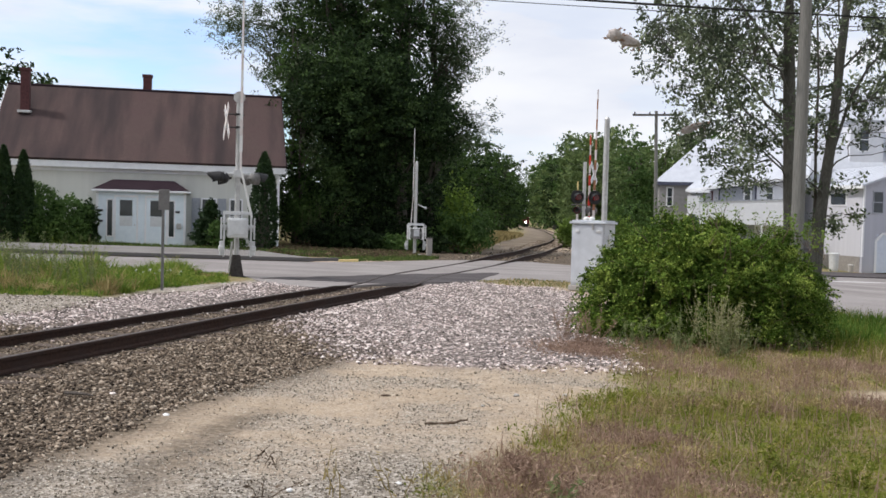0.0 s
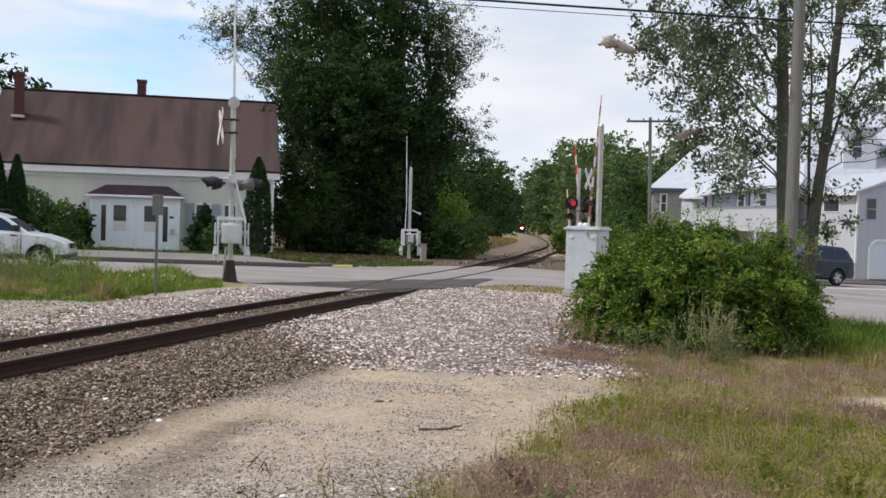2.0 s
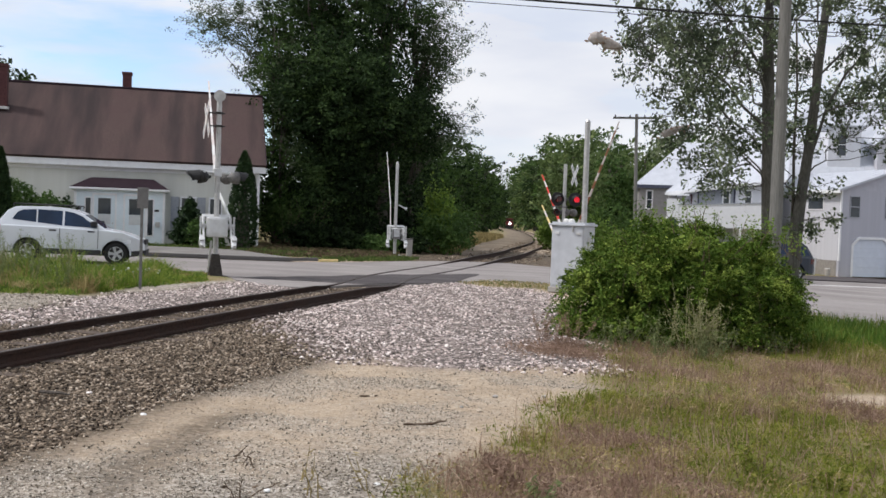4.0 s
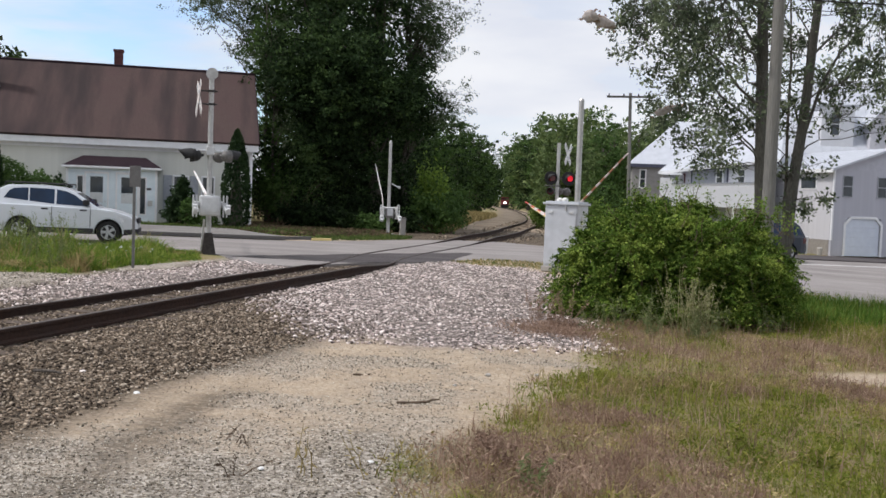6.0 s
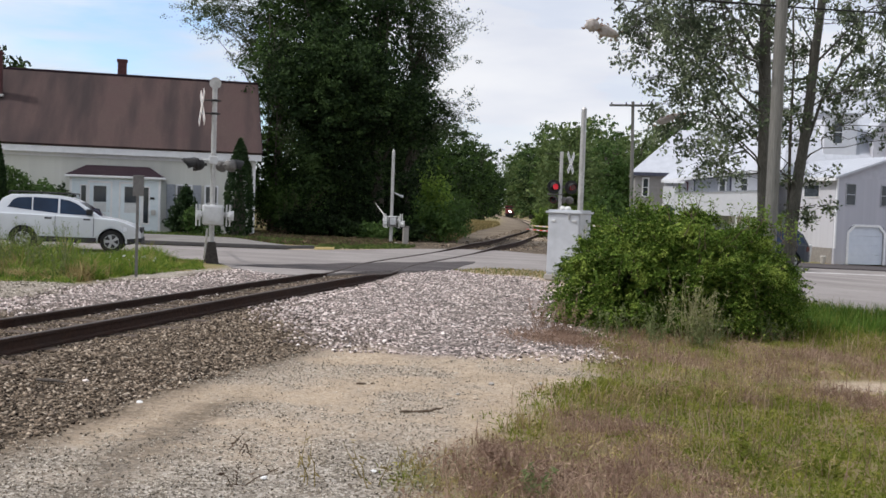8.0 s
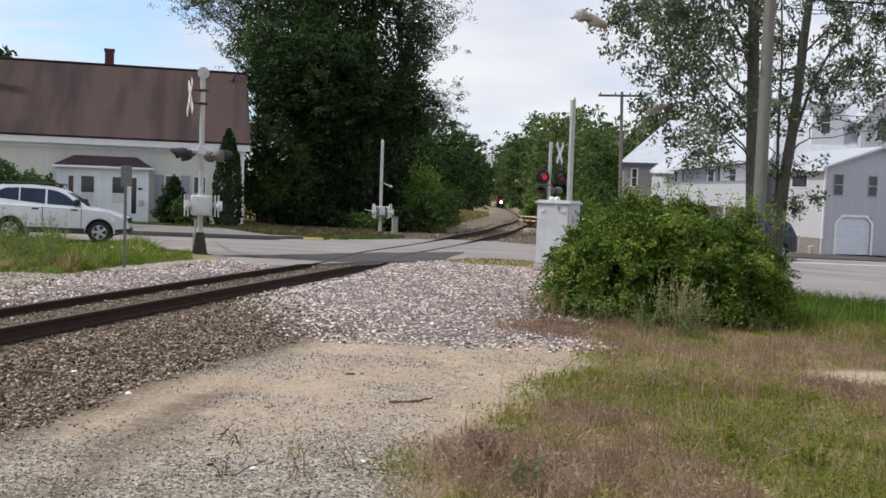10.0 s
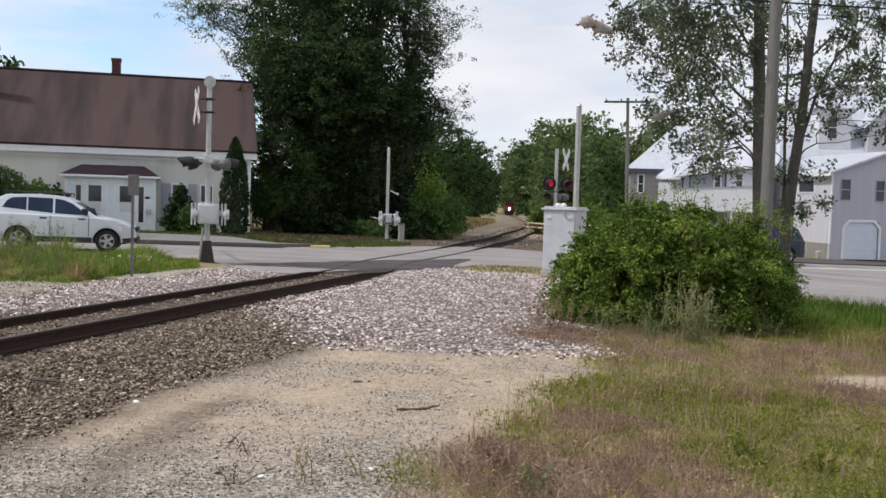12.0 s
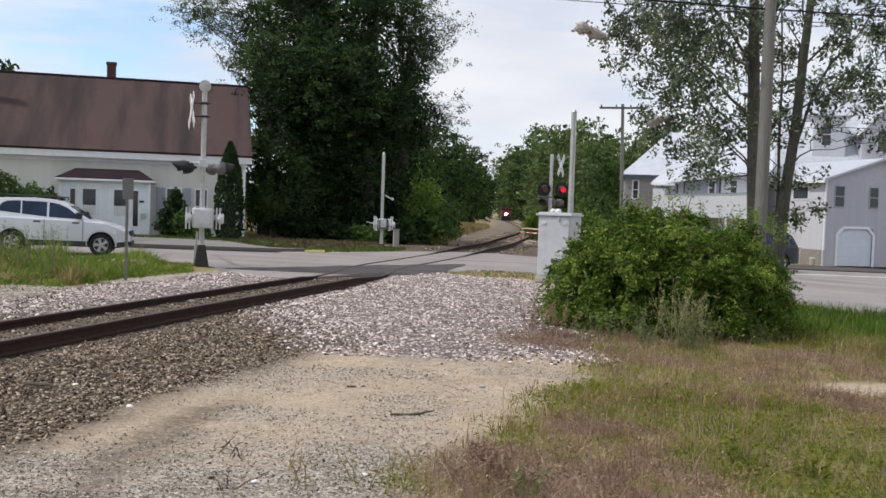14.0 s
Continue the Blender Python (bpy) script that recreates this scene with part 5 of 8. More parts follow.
def rear_hall():
    b = thing("house", pose(35.0, 70.0, -1.0, 0, 0, -8), "tall white house with a metal roof and a dormer", "house")
    W, D, Z = 22.0, 12.0, 6.2
    bm = bm_new()
    box(bm, -W / 2, W / 2, 0, 0.25, -0.5, Z)
    box(bm, -W / 2, -W / 2 + 0.25, 0.25, D, -0.5, Z)
    box(bm, W / 2 - 0.25, W / 2, 0.25, D, -0.5, Z)
    part("wall", bm, M_SIDING_W, b)
    bm = bm_new()
    slab(bm, [(-W / 2 - 0.3, -0.4, Z), (W / 2, -0.4, Z), (W / 2, D / 2, Z + 6.8), (-W / 2 + 5.0, D / 2, Z + 6.8)], 0.15)
    slab(bm, [(-W / 2 - 0.3, -0.4, Z), (-W / 2 + 5.0, D / 2, Z + 6.8), (-W / 2 + 5.0, D / 2 + 0.3, Z + 6.8), (-W / 2 - 0.3, D + 0.4, Z)], 0.15)
    rf = part("roof", bm, M_METAL_ROOF, b)
    bm = bm_new()
    slab(bm, [(0, -0.4, Z + 0.05), (0.05, -0.4, Z + 0.05), (0.05, D / 2, Z + 6.85), (0, D / 2, Z + 6.85)], 0.05)
    repeat(part("roof_rib", bm, M_METAL_ROOF, rf), [(-W / 2 + 5.2 + k * 0.62, 0, 0) for k in range(26)])
    # dormer with a flat roof, and a cross gable beside it
    bm = bm_new()
    box(bm, -5.9, -3.6, 0.9, 4.6, Z + 1.2, Z + 4.3)
    d = part("dormer", bm, M_DECK, b, "white dormer")
    window(d, -5.25, -4.65, Z + 2.2, Z + 3.8, 0.9)
    bm = bm_new()
    box(bm, -6.1, -3.4, 0.6, 4.8, Z + 4.3, Z + 4.42, 0.02)
    part("dormer_roof", bm, M_METAL_ROOF, d)
    bm = bm_new()
    box(bm, -2.6, 2.2, 0.3, 4.6, Z + 0.4, Z + 3.2)
    prism(bm, [(-2.6, Z + 3.2), (2.2, Z + 3.2), (-0.2, Z + 6.0)], 0.3, 5.2)
    g = part("cross_gable", bm, M_SIDING_W, b, "pale cross gable")
    bm = bm_new()
    slab(bm, [(-3.0, 0.0, Z + 2.85), (-0.2, 0.0, Z + 6.1), (-0.2, 5.3, Z + 6.1), (-3.0, 5.3, Z + 2.85)], 0.1)
    slab(bm, [(2.6, 0.0, Z + 2.85), (2.6, 5.3, Z + 2.85), (-0.2, 5.3, Z + 6.1), (-0.2, 0.0, Z + 6.1)], 0.1)
    part("gable_roof", bm, M_METAL_ROOF, g)
    window(g, -1.5, -0.8, Z + 1.8, Z + 3.2, 0.3)
    return b


def grey_house():
    b = thing("house", pose(15.62, 72.0, -0.6, 0, 0, -11), "grey sided house with a white metal roof behind bushes", "house")
    bm = bm_new()
    box(bm, 0, 4.0, 0, 0.2, -0.4, 5.35)
    box(bm, 0, 0.2, 0.2, 7.0, -0.4, 5.35)
    box(bm, 3.8, 4.0, 0.2, 7.0, -0.4, 5.35)
    part("wall", bm, M_SIDING_D, b)
    bm = bm_new()
    slab(bm, [(-0.35, -0.35, 5.40), (4.4, -0.35, 5.40), (6.0, 4.5, 8.9), (3.3, 4.5, 8.9)], 0.12)
    slab(bm, [(-0.35, -0.35, 5.40), (3.3, 4.5, 8.9), (3.3, 4.7, 8.9), (-0.35, 9.6, 5.40)], 0.12)
    part("roof", bm, M_METAL_ROOF, b)
    bm = bm_new()
    box(bm, -0.36, 4.2, -0.40, -0.34, 5.14, 5.38, 0.01)
    part("fascia", bm, M_NAVY, b, "dark blue-grey eaves board")
    window(b, 0.60, 0.92, 3.68, 4.93, 0.0, frame_w=0.10)
    return b


pale_building()
long_wing()
shed()
rear_hall()
grey_house()
# waste can and pot by the foundation
for (x, y, r, h, mat, nm, lab) in ((22.95, 57.9, 0.30, 1.0, M_ALU, "waste_can", "pale grey waste can by the foundation"), (23.75, 57.4, 0.17, 0.40, M_CONCRETE, "flower_pot", "small grey pot by the foundation")):
    e = thing(nm, pose(x, y, gzf(x, y) + 0.02), lab, nm.replace("_", " "))
    bm = bm_new()
    rod(bm, (0, 0, 0), (0, 0, h), r * 0.8, r, 16)
    part("body", bm, mat, e)
    bm = bm_new()
    rod(bm, (0, 0, h), (0, 0, h + 0.06), r * 1.06, r * 0.8, 16)
    part("lid", bm, mat, e)


# ---- poles and cables ----
def utility_pole(x, y, top, r, arm=None, lean=0.0, label="weathered wooden utility pole"):
    e = thing("utility_pole", pose(x, y, gzf(x, y) - 0.2, 0, lean, 0), label, "utility pole")
    bm = bm_new()
    rod(bm, (0, 0, 0), (0, 0, top), r, r * 0.75, 14)
    part("pole", bm, M_POLE, e)
    if arm:
        z, a0, a1 = arm
        bm = bm_new()
        box(bm, a0, a1, -0.20, -0.08, z - 0.07, z + 0.07, 0.01)
        c = part("crossarm", bm, M_BARK, e)
        for k in range(4):
            xx = a0 + 0.15 + (a1 - a0 - 0.3) * k / 3
            bm = bm_new()
            rod(bm, (xx, -0.14, z + 0.06), (xx, -0.14, z + 0.22), 0.05, 0.04, 8)
            part("insulator", bm, M_BASE_BROWN, c)
    return e


utility_pole(6.66, 18.6, 10.5, 0.128)
utility_pole(14.63, 68.0, 10.1, 0.14, (9.82, -1.65, 1.7), -1.5, "wooden utility pole with a crossarm in front of trees")


def cable(a, b, sag, r, label):
    P = []
    for k in range(25):
        u = k / 24
        p = Vector(a).lerp(Vector(b), u)
        p.z -= sag * 4 * u * (1 - u)
        P.append(p)
    v, f = tube_arrays(P, [r] * 25, 6)
    ob = raw("overhead_cable", v, f, M_WIRE)
    return tagged(ob, label, "cable", group="overhead cables")


cable((-29.76, 18.6, 7.53), (6.58, 18.6, 5.894), 0.09, 0.022, "thick black overhead cable across the sky")
cable((-29.76, 18.6, 7.42), (6.58, 18.6, 5.782), 0.104, 0.0075, "thin black overhead cable across the sky")
cable((6.58, 18.6, 5.894), (37.2, 18.6, 6.0), 0.22, 0.0165, "thick black overhead cable across the sky")
cable((6.58, 18.6, 5.708), (37.2, 18.6, 5.708), 0.22, 0.0075, "thin black overhead cable across the sky")
cable((6.66, 18.7, 5.86), (30.0, 70.0, 9.0), 0.3, 0.010, "thin black service cable to the white house")


# ---- vehicles ----
def arc(cx, cz, r, a0, a1, n=10):
    return [(cx + r * math.cos(radians(a0 + (a1 - a0) * k / n)), cz + r * math.sin(radians(a0 + (a1 - a0) * k / n))) for k in range(n + 1)]


def wheel(parent, x, y, r, w, name="wheel"):
    bm = bm_new()
    n = 28
    prof = [(-w / 2, r * 0.64), (-w / 2, r * 0.93), (-w / 2 + 0.03, r), (w / 2 - 0.03, r), (w / 2, r * 0.93), (w / 2, r * 0.64)]
    ring = [[bm.verts.new((math.cos(2 * math.pi * k / n) * q, p, math.sin(2 * math.pi * k / n) * q)) for p, q in prof] for k in range(n)]
    for k in range(n):
        for j in range(len(prof) - 1):
            bm.faces.new((ring[k][j], ring[(k + 1) % n][j], ring[(k + 1) % n][j + 1], ring[k][j + 1]))
    o = part(name, bm, M_TYRE, parent, "black tyre", smooth=False)
    bm = bm_new()
    s = -1 if y < 0 else 1
    rod(bm, (0, -w * 0.35, 0), (0, w * 0.25, 0), r * 0.63, seg=24)
    part("brake_well", bm, M_PLASTIC, o)
    bm = bm_new()
    for k in range(5):
        m = Matrix.Rotation(2 * math.pi * k / 5, 4, "Y")
        for d in (-0.10, 0.10):
            box(bm, -0.028, 0.028, s * w * 0.36 - 0.018, s * w * 0.36 + 0.018, r * 0.10, r * 0.62, 0.008, m @ Matrix.Rotation(d, 4, "Y"))
    rod(bm, (0, s * w * 0.34, 0), (0, s * w * 0.47, 0), r * 0.14, seg=12)
    nn = 28
    rg = [[bm.verts.new((math.cos(2 * math.pi * k / nn) * q, s * p, math.sin(2 * math.pi * k / nn) * q)) for p, q in ((w * 0.30, r * 0.58), (w * 0.46, r * 0.60), (w * 0.46, r * 0.66), (w * 0.30, r * 0.66))] for k in range(nn)]
    for k in range(nn):
        for j in range(3):
            bm.faces.new((rg[k][j], rg[(k + 1) % nn][j], rg[(k + 1) % nn][j + 1], rg[k][j + 1]))
    part("rim", bm, M_RIM, o, "silver alloy rim with five spokes")
    o.matrix_basis = Matrix.Translation((x, y, r))
    return o


def car(name, m, label, paint, L, W, base, wheels_x, r, lower, green, glass_side, hood_x, category="car", rails=True, clad=True):
    """x runs to the front; lower and green: side outlines of body and cabin."""
    e = thing(name, m, label, category)
    hw = W / 2

    def draw_in(x):
        return 1 - 0.24 * max(0, (x - lower[-1][0] + 0.75) / 0.75) ** 2 - 0.12 * max(0, (lower[0][0] + 0.5 - x) / 0.5) ** 2

    def drawn(bm):
        for vv in bm.verts:
            vv.co.y *= draw_in(vv.co.x)
        return bm

    bm = bm_new()
    out = list(lower)
    bot = base
    ar = r + 0.07
    x_front, x_rear = lower[-1][0], lower[0][0]
    under = [(x_front - 0.10, bot)]
    for cx in sorted(wheels_x, reverse=True):
        under.append((cx + ar, bot))
        under += arc(cx, r, ar, -8, 188, 12)
        under.append((cx - ar, bot))
    under.append((x_rear + 0.12, bot))
    prism(bm, out + under, -hw, hw)
    cuts = [x_front - 0.65, x_front - 0.35, x_front - 0.15, x_rear + 0.15, x_rear + 0.4]
    for xc in cuts:
        bmesh.ops.bisect_plane(bm, geom=bm.verts[:] + bm.edges[:] + bm.faces[:], plane_co=(xc, 0, 0), plane_no=(1, 0, 0))
    es = [ed for ed in bm.edges if abs(ed.verts[0].co.y) > hw - 0.01 and abs(ed.verts[0].co.y - ed.verts[1].co.y) < 0.01 and min(ed.verts[0].co.z, ed.verts[1].co.z) > 0.7]
    bmesh.ops.bevel(bm, geom=es, offset=0.06, segments=3, affect="EDGES", profile=0.6)
    # the body draws in towards nose and tail
    for vv in bm.verts:
        vv.co.y *= draw_in(vv.co.x)
    body = part("body", bm, paint, e, smooth=False)
    # cabin, narrower towards its roof
    z0, z1 = green[0][1], max(p[1] for p in green)

    def wide(z, extra=0.0):
        return hw - 0.035 - 0.17 * (z - z0) / (z1 - z0) + extra

    def cab(bm, outline, extra=0.0, side=None):
        a = [bm.verts.new((x, -wide(z, extra), z)) for x, z in outline]
        b = [bm.verts.new((x, wide(z, extra), z)) for x, z in outline]
        n = len(outline)
        bm.faces.new(a)
        bm.faces.new(b[::-1])
        for i in range(n):
            bm.faces.new((a[i], b[i], b[(i + 1) % n], a[(i + 1) % n]))

    bm = bm_new()
    cab(bm, green)
    es = [ed for ed in bm.edges if abs(ed.verts[0].co.y + ed.verts[1].co.y) > 0.5 and max(ed.verts[0].co.z, ed.verts[1].co.z) > z0 + 0.1]
    bmesh.ops.bevel(bm, geom=es, offset=0.045, segments=2, affect="EDGES", profile=0.6)
    cabin = part("cabin", bm, paint, e)
    for s in (-1, 1):
        for poly in glass_side:
            bm = bm_new()
            a = [bm.verts.new((x, s * wide(z, 0.006), z)) for x, z in poly]
            b = [bm.verts.new((x, s * wide(z, -0.02), z)) for x, z in poly]
            n = len(poly)
            bm.faces.new(a)
            bm.faces.new(b[::-1])
            for i in range(n):
                bm.faces.new((a[i], b[i], b[(i + 1) % n], a[(i + 1) % n]))
            part("side_window", bm, M_CAR_GLASS, cabin, "dark tinted side window")
    # front and rear screens
    for (xa, za), (xb, zb), nm in ((green[-1], green[-2], "windscreen"), (green[0], green[1], "rear_window")):
        bm = bm_new()
        d = Vector((xb - xa, 0, zb - za))
        n = Vector((d.z, 0, -d.x)).normalized() * (1 if nm == "windscreen" else -1)
        p0, p1 = Vector((xa, 0, za)) + d * 0.10 + n * 0.006, Vector((xa, 0, za)) + d * 0.92 + n * 0.006
        q = [(p0.x, -wide(p0.z, -0.07), p0.z), (p0.x, wide(p0.z, -0.07), p0.z), (p1.x, wide(p1.z, -0.07), p1.z), (p1.x, -wide(p1.z, -0.07), p1.z)]
        slab(bm, q, 0.02)
        part(nm, bm, M_CAR_GLASS, cabin)
    if rails:
        for s in (-1, 1):
            bm = bm_new()
            y = s * (wide(z1) - 0.05)
            xs = (green[1][0] + 0.15, green[-2][0] - 0.15)
            rod(bm, (xs[0], y, z1 + 0.05), (xs[1], y, z1 + 0.05), 0.018, seg=8)
            for x in (xs[0], (xs[0] + xs[1]) / 2, xs[1]):
                rod(bm, (x, y, z1 - 0.04), (x, y, z1 + 0.05), 0.018, seg=6)
            part("roof_rail", bm, M_PLASTIC, e)
    # lower cladding, door lines, handles, mirrors
    for s in (-1, 1):
        a, b = min(wheels_x) + ar + 0.02, max(wheels_x) - ar - 0.02
        bm = bm_new()
        box(bm, a, b, s * hw - 0.03, s * hw + 0.012, bot - 0.02, bot + 0.13, 0.01)
        part("sill", bm, M_PLASTIC, e)
        if clad:
            for cx in wheels_x:
                bm = bm_new()
                o1 = arc(cx, r, ar + 0.045, -5, 185, 14)
                o0 = arc(cx, r, ar - 0.005, -5, 185, 14)
                y0, y1 = (s * hw - 0.02, s * hw + 0.014)
                A = [[bm.verts.new((p[0], yy, p[1])) for p in o] for o in (o0, o1) for yy in (y0, y1)]
                for k in range(14):
                    bm.faces.new((A[1][k], A[1][k + 1], A[3][k + 1], A[3][k]))
                    bm.faces.new((A[2][k], A[2][k + 1], A[3][k + 1], A[3][k]))
                    bm.faces.new((A[0][k], A[0][k + 1], A[1][k + 1], A[1][k]))
                part("arch_trim", bm, paint, e)
        for x in hood_x[1]:
            bm = bm_new()
            box(bm, x - 0.008, x + 0.008, s * hw - 0.01, s * hw + 0.004, bot + 0.16, z0 - 0.05)
            part("door_gap", bm, M_PLASTIC, e)
            bm = bm_new()
            box(bm, x - 0.30, x - 0.10, s * hw - 0.01, s * hw + 0.035, z0 - 0.14, z0 - 0.09, 0.012)
            part("door_handle", bm, M_PLASTIC if paint is M_CAR_SILVER else paint, e)
        bm = bm_new()
        x = hood_x[0]
        box(bm, x - 0.10, x + 0.08, min(s * (hw - 0.02), s * (hw + 0.20)), max(s * (hw - 0.02), s * (hw + 0.20)), z0 + 0.04, z0 + 0.20, 0.035)
        part("mirror", bm, M_PLASTIC, e)
        # lamps
        bm = bm_new()
        xf = lower[-3][0]
        zf = lower[-3][1]
        if clad:
            box(bm, xf - 0.42, xf + 0.02, min(s * (hw - 0.22), s * (hw + 0.006)), max(s * (hw - 0.22), s * (hw + 0.006)), zf - 0.13, zf + 0.02, 0.03)
        else:
            box(bm, xf - 0.40, xf + 0.10, min(s * (hw - 0.34), s * (hw + 0.03)), max(s * (hw - 0.34), s * (hw + 0.03)), zf - 0.24, zf + 0.0, 0.04)
        part("headlight", drawn(bm), M_LENS, e, "clear headlight")
        bm = bm_new()
        xr, zr = lower[2][0], lower[2][1]
        box(bm, xr - 0.035, xr + 0.22, min(s * (hw - 0.16), s * (hw + 0.006)), max(s * (hw - 0.16), s * (hw + 0.006)), zr - 0.24, zr + 0.03, 0.03)
        part("tail_lamp", drawn(bm), M_TAIL if clad else M_LAMP_DARK, e, "red tail lamp")
    bm = bm_new()
    for k in range(4):
        box(bm, x_front - 0.42 + k * 0.11, x_front - 0.30 + k * 0.11, -hw - 0.006, hw + 0.006, bot - 0.03 + 0.02 * k, bot + 0.13 + 0.012 * k, 0.01)
    part("front_bumper", drawn(bm), M_PLASTIC, e)
    bm = bm_new()
    box(bm, x_rear - 0.02, x_rear + 0.25, -hw + 0.04, hw - 0.04, bot, bot + 0.17, 0.03)
    part("rear_bumper", drawn(bm), M_PLASTIC, e)
    bm = bm_new()
    box(bm, x_front - 0.06, x_front + 0.02, -0.45, 0.45, 0.62, 0.78, 0.02)
    part("grille", bm, M_PLASTIC, e)
    bm = bm_new()
    for cx in wheels_x:
        box(bm, cx - ar + 0.03, cx + ar - 0.03, -hw + 0.28, hw - 0.28, 0.25, r + ar - 0.02)
    box(bm, x_rear + 0.3, x_front - 0.3, -hw + 0.30, hw - 0.30, bot - 0.05, bot + 0.05)
    part("underbody", bm, M_PLASTIC, e)
    ws = [wheel(e, cx, s * (hw - 0.115), r, 0.22) for cx in wheels_x for s in (-1, 1)]
    return e, ws


FOR_LOW = [(-2.26, 0.42), (-2.28, 0.66), (-2.22, 1.06), (-2.14, 1.09), (-0.6, 1.07), (0.92, 1.04), (1.20, 1.01), (1.42, 0.965), (1.75, 0.87), (1.97, 0.765), (2.06, 0.61), (2.07, 0.36)]
FOR_CAB = [(-2.14, 1.08), (-1.84, 1.50), (-1.62, 1.62), (-0.9, 1.655), (-0.35, 1.63), (-0.02, 1.58), (0.26, 1.49), (0.96, 1.04)]
FOR_WIN = [[(-1.70, 1.24), (-1.56, 1.46), (-1.42, 1.535), (-1.04, 1.56), (-1.03, 1.18)], [(-0.99, 1.175), (-1.00, 1.562), (-0.31, 1.55), (-0.30, 1.115)], [(-0.24, 1.11), (-0.25, 1.545), (0.02, 1.50), (0.25, 1.405), (0.70, 1.08)]]
CAR_S = 1.04
WHITE_CAR, WHITE_WHEELS = car("car", pose(-11.0, 31.3, 0.2), "silver-white compact estate car waiting at the crossing", M_CAR_SILVER, 4.5, 1.78, 0.30, (-1.24, 1.24), 0.335, FOR_LOW, FOR_CAB, FOR_WIN, (0.62, (-0.36, 0.72)))
SUV_LOW = [(-2.38, 0.45), (-2.40, 0.75), (-2.32, 1.05), (-2.24, 1.12), (-0.6, 1.12), (0.95, 1.13), (1.75, 1.08), (2.18, 0.98), (2.34, 0.72), (2.36, 0.40)]
SUV_CAB = [(-2.26, 1.11), (-1.98, 1.60), (-1.74, 1.74), (-0.5, 1.79), (0.12, 1.74), (1.20, 1.12)]
SUV_WIN = [[(-2.04, 1.20), (-1.84, 1.55), (-1.66, 1.64), (-1.30, 1.67), (-1.32, 1.20)], [(-1.22, 1.20), (-1.20, 1.68), (-0.32, 1.69), (-0.30, 1.20)], [(-0.22, 1.20), (-0.24, 1.69), (0.08, 1.65), (0.92, 1.20)]]
DARK_CAR, DARK_WHEELS = car("car", pose(22.0, 47.0, -0.5), "dark blue sport utility vehicle driving up to the crossing", M_CAR_DARK, 4.75, 1.94, 0.36, (-1.38, 1.32), 0.36, SUV_LOW, SUV_CAB, SUV_WIN, (0.75, (-0.26, 0.84)), clad=False, rails=False)
for e_ in (DARK_CAR,):
    e_.scale = (CAR_S, CAR_S, CAR_S)


# ---- train ----
def locomotive():
    e = thing("locomotive", pose(30, 300, -1.3), "maroon diesel locomotive with a bright headlight on the track", "locomotive")
    bm = bm_new()
    box(bm, -1.5, 1.5, -0.4, 17.0, 1.15, 1.45, 0.03)
    part("frame", bm, M_BLACK, e)
    bm = bm_new()
    box(bm, -1.05, 1.05, 0.9, 2.6, 1.45, 3.1, 0.12)
    part("nose", bm, M_TRAIN, e)
    bm = bm_new()
    box(bm, -1.5, 1.5, 2.6, 5.0, 1.45, 4.35, 0.12)
    cab = part("cab", bm, M_TRAIN, e)
    bm = bm_new()
    box(bm, -1.52, 1.52, 2.5, 5.1, 4.33, 4.45, 0.05)
    part("roof", bm, M_BLACK, cab)
    for a, b in ((-1.35, -0.75), (-0.65, -0.05), (0.05, 0.65), (0.75, 1.35)):
        bm = bm_new()
        box(bm, a, b, 2.58, 2.605, 3.3, 3.95, 0.01)
        part("cab_window", bm, M_GLASS, cab)
    bm = bm_new()
    box(bm, -0.95, 0.95, 5.0, 16.6, 1.45, 4.1, 0.10)
    part("hood", bm, M_TRAIN, e)
    for s in (-1, 1):
        bm = bm_new()
        rod(bm, (s * 1.4, 0.5, 1.45), (s * 1.4, 0.5, 2.4), 0.03, seg=6)
        rod(bm, (s * 1.4, -0.3, 2.4), (s * 1.4, 16.5, 2.4), 0.03, seg=6)
        part("handrail", bm, M_BLACK, e)
    bm = bm_new()
    prism(bm, [(-1.45, 1.15), (1.45, 1.15), (1.2, 0.25), (-1.2, 0.25)], -0.45, -0.15)
    part("pilot", bm, M_BLACK, e)
    bm = bm_new()
    rod(bm, (0, -0.45, 0.85), (0, -0.9, 0.85), 0.14, seg=10)
    part("coupler", bm, M_BASE_BROWN, e)
    bm = bm_new()
    rod(bm, (0, 0.80, 2.25), (0, 0.92, 2.25), 0.42, seg=20)
    h = part("headlight_housing", bm, M_BLACK, e)
    bm = bm_new()
    rod(bm, (0, 0.76, 2.25), (0, 0.81, 2.25), 0.38, seg=20)
    part("headlight", bm, M_HEADLIGHT, h, "glaring white headlight")
    for k in range(2):
        bm = bm_new()
        y0 = 1.6 + k * 9.6
        box(bm, -1.15, 1.15, y0, y0 + 4.2, 0.35, 1.1, 0.05)
        t = part("bogie", bm, M_BLACK, e)
        for j in range(3):
            for s in (-0.72, 0.72):
                bm = bm_new()
                rod(bm, (s - 0.07, y0 + 0.5 + j * 1.6, 0.5), (s + 0.07, y0 + 0.5 + j * 1.6, 0.5), 0.5, seg=18)
                part("wheel", bm, M_BASE_BROWN, t)
    return e


LOCO = locomotive()


# ---- plants ----


def wiggle(p0, p1, n, amp, rng):
    p0, p1 = np.array(p0, float), np.array(p1, float)
    u = np.linspace(0, 1, n)[:, None]
    off = rng.normal(size=(n, 3)) * amp
    off[0] = 0
    off[-1] = 0
    return p0 + (p1 - p0) * u + off * np.sin(np.pi * u)


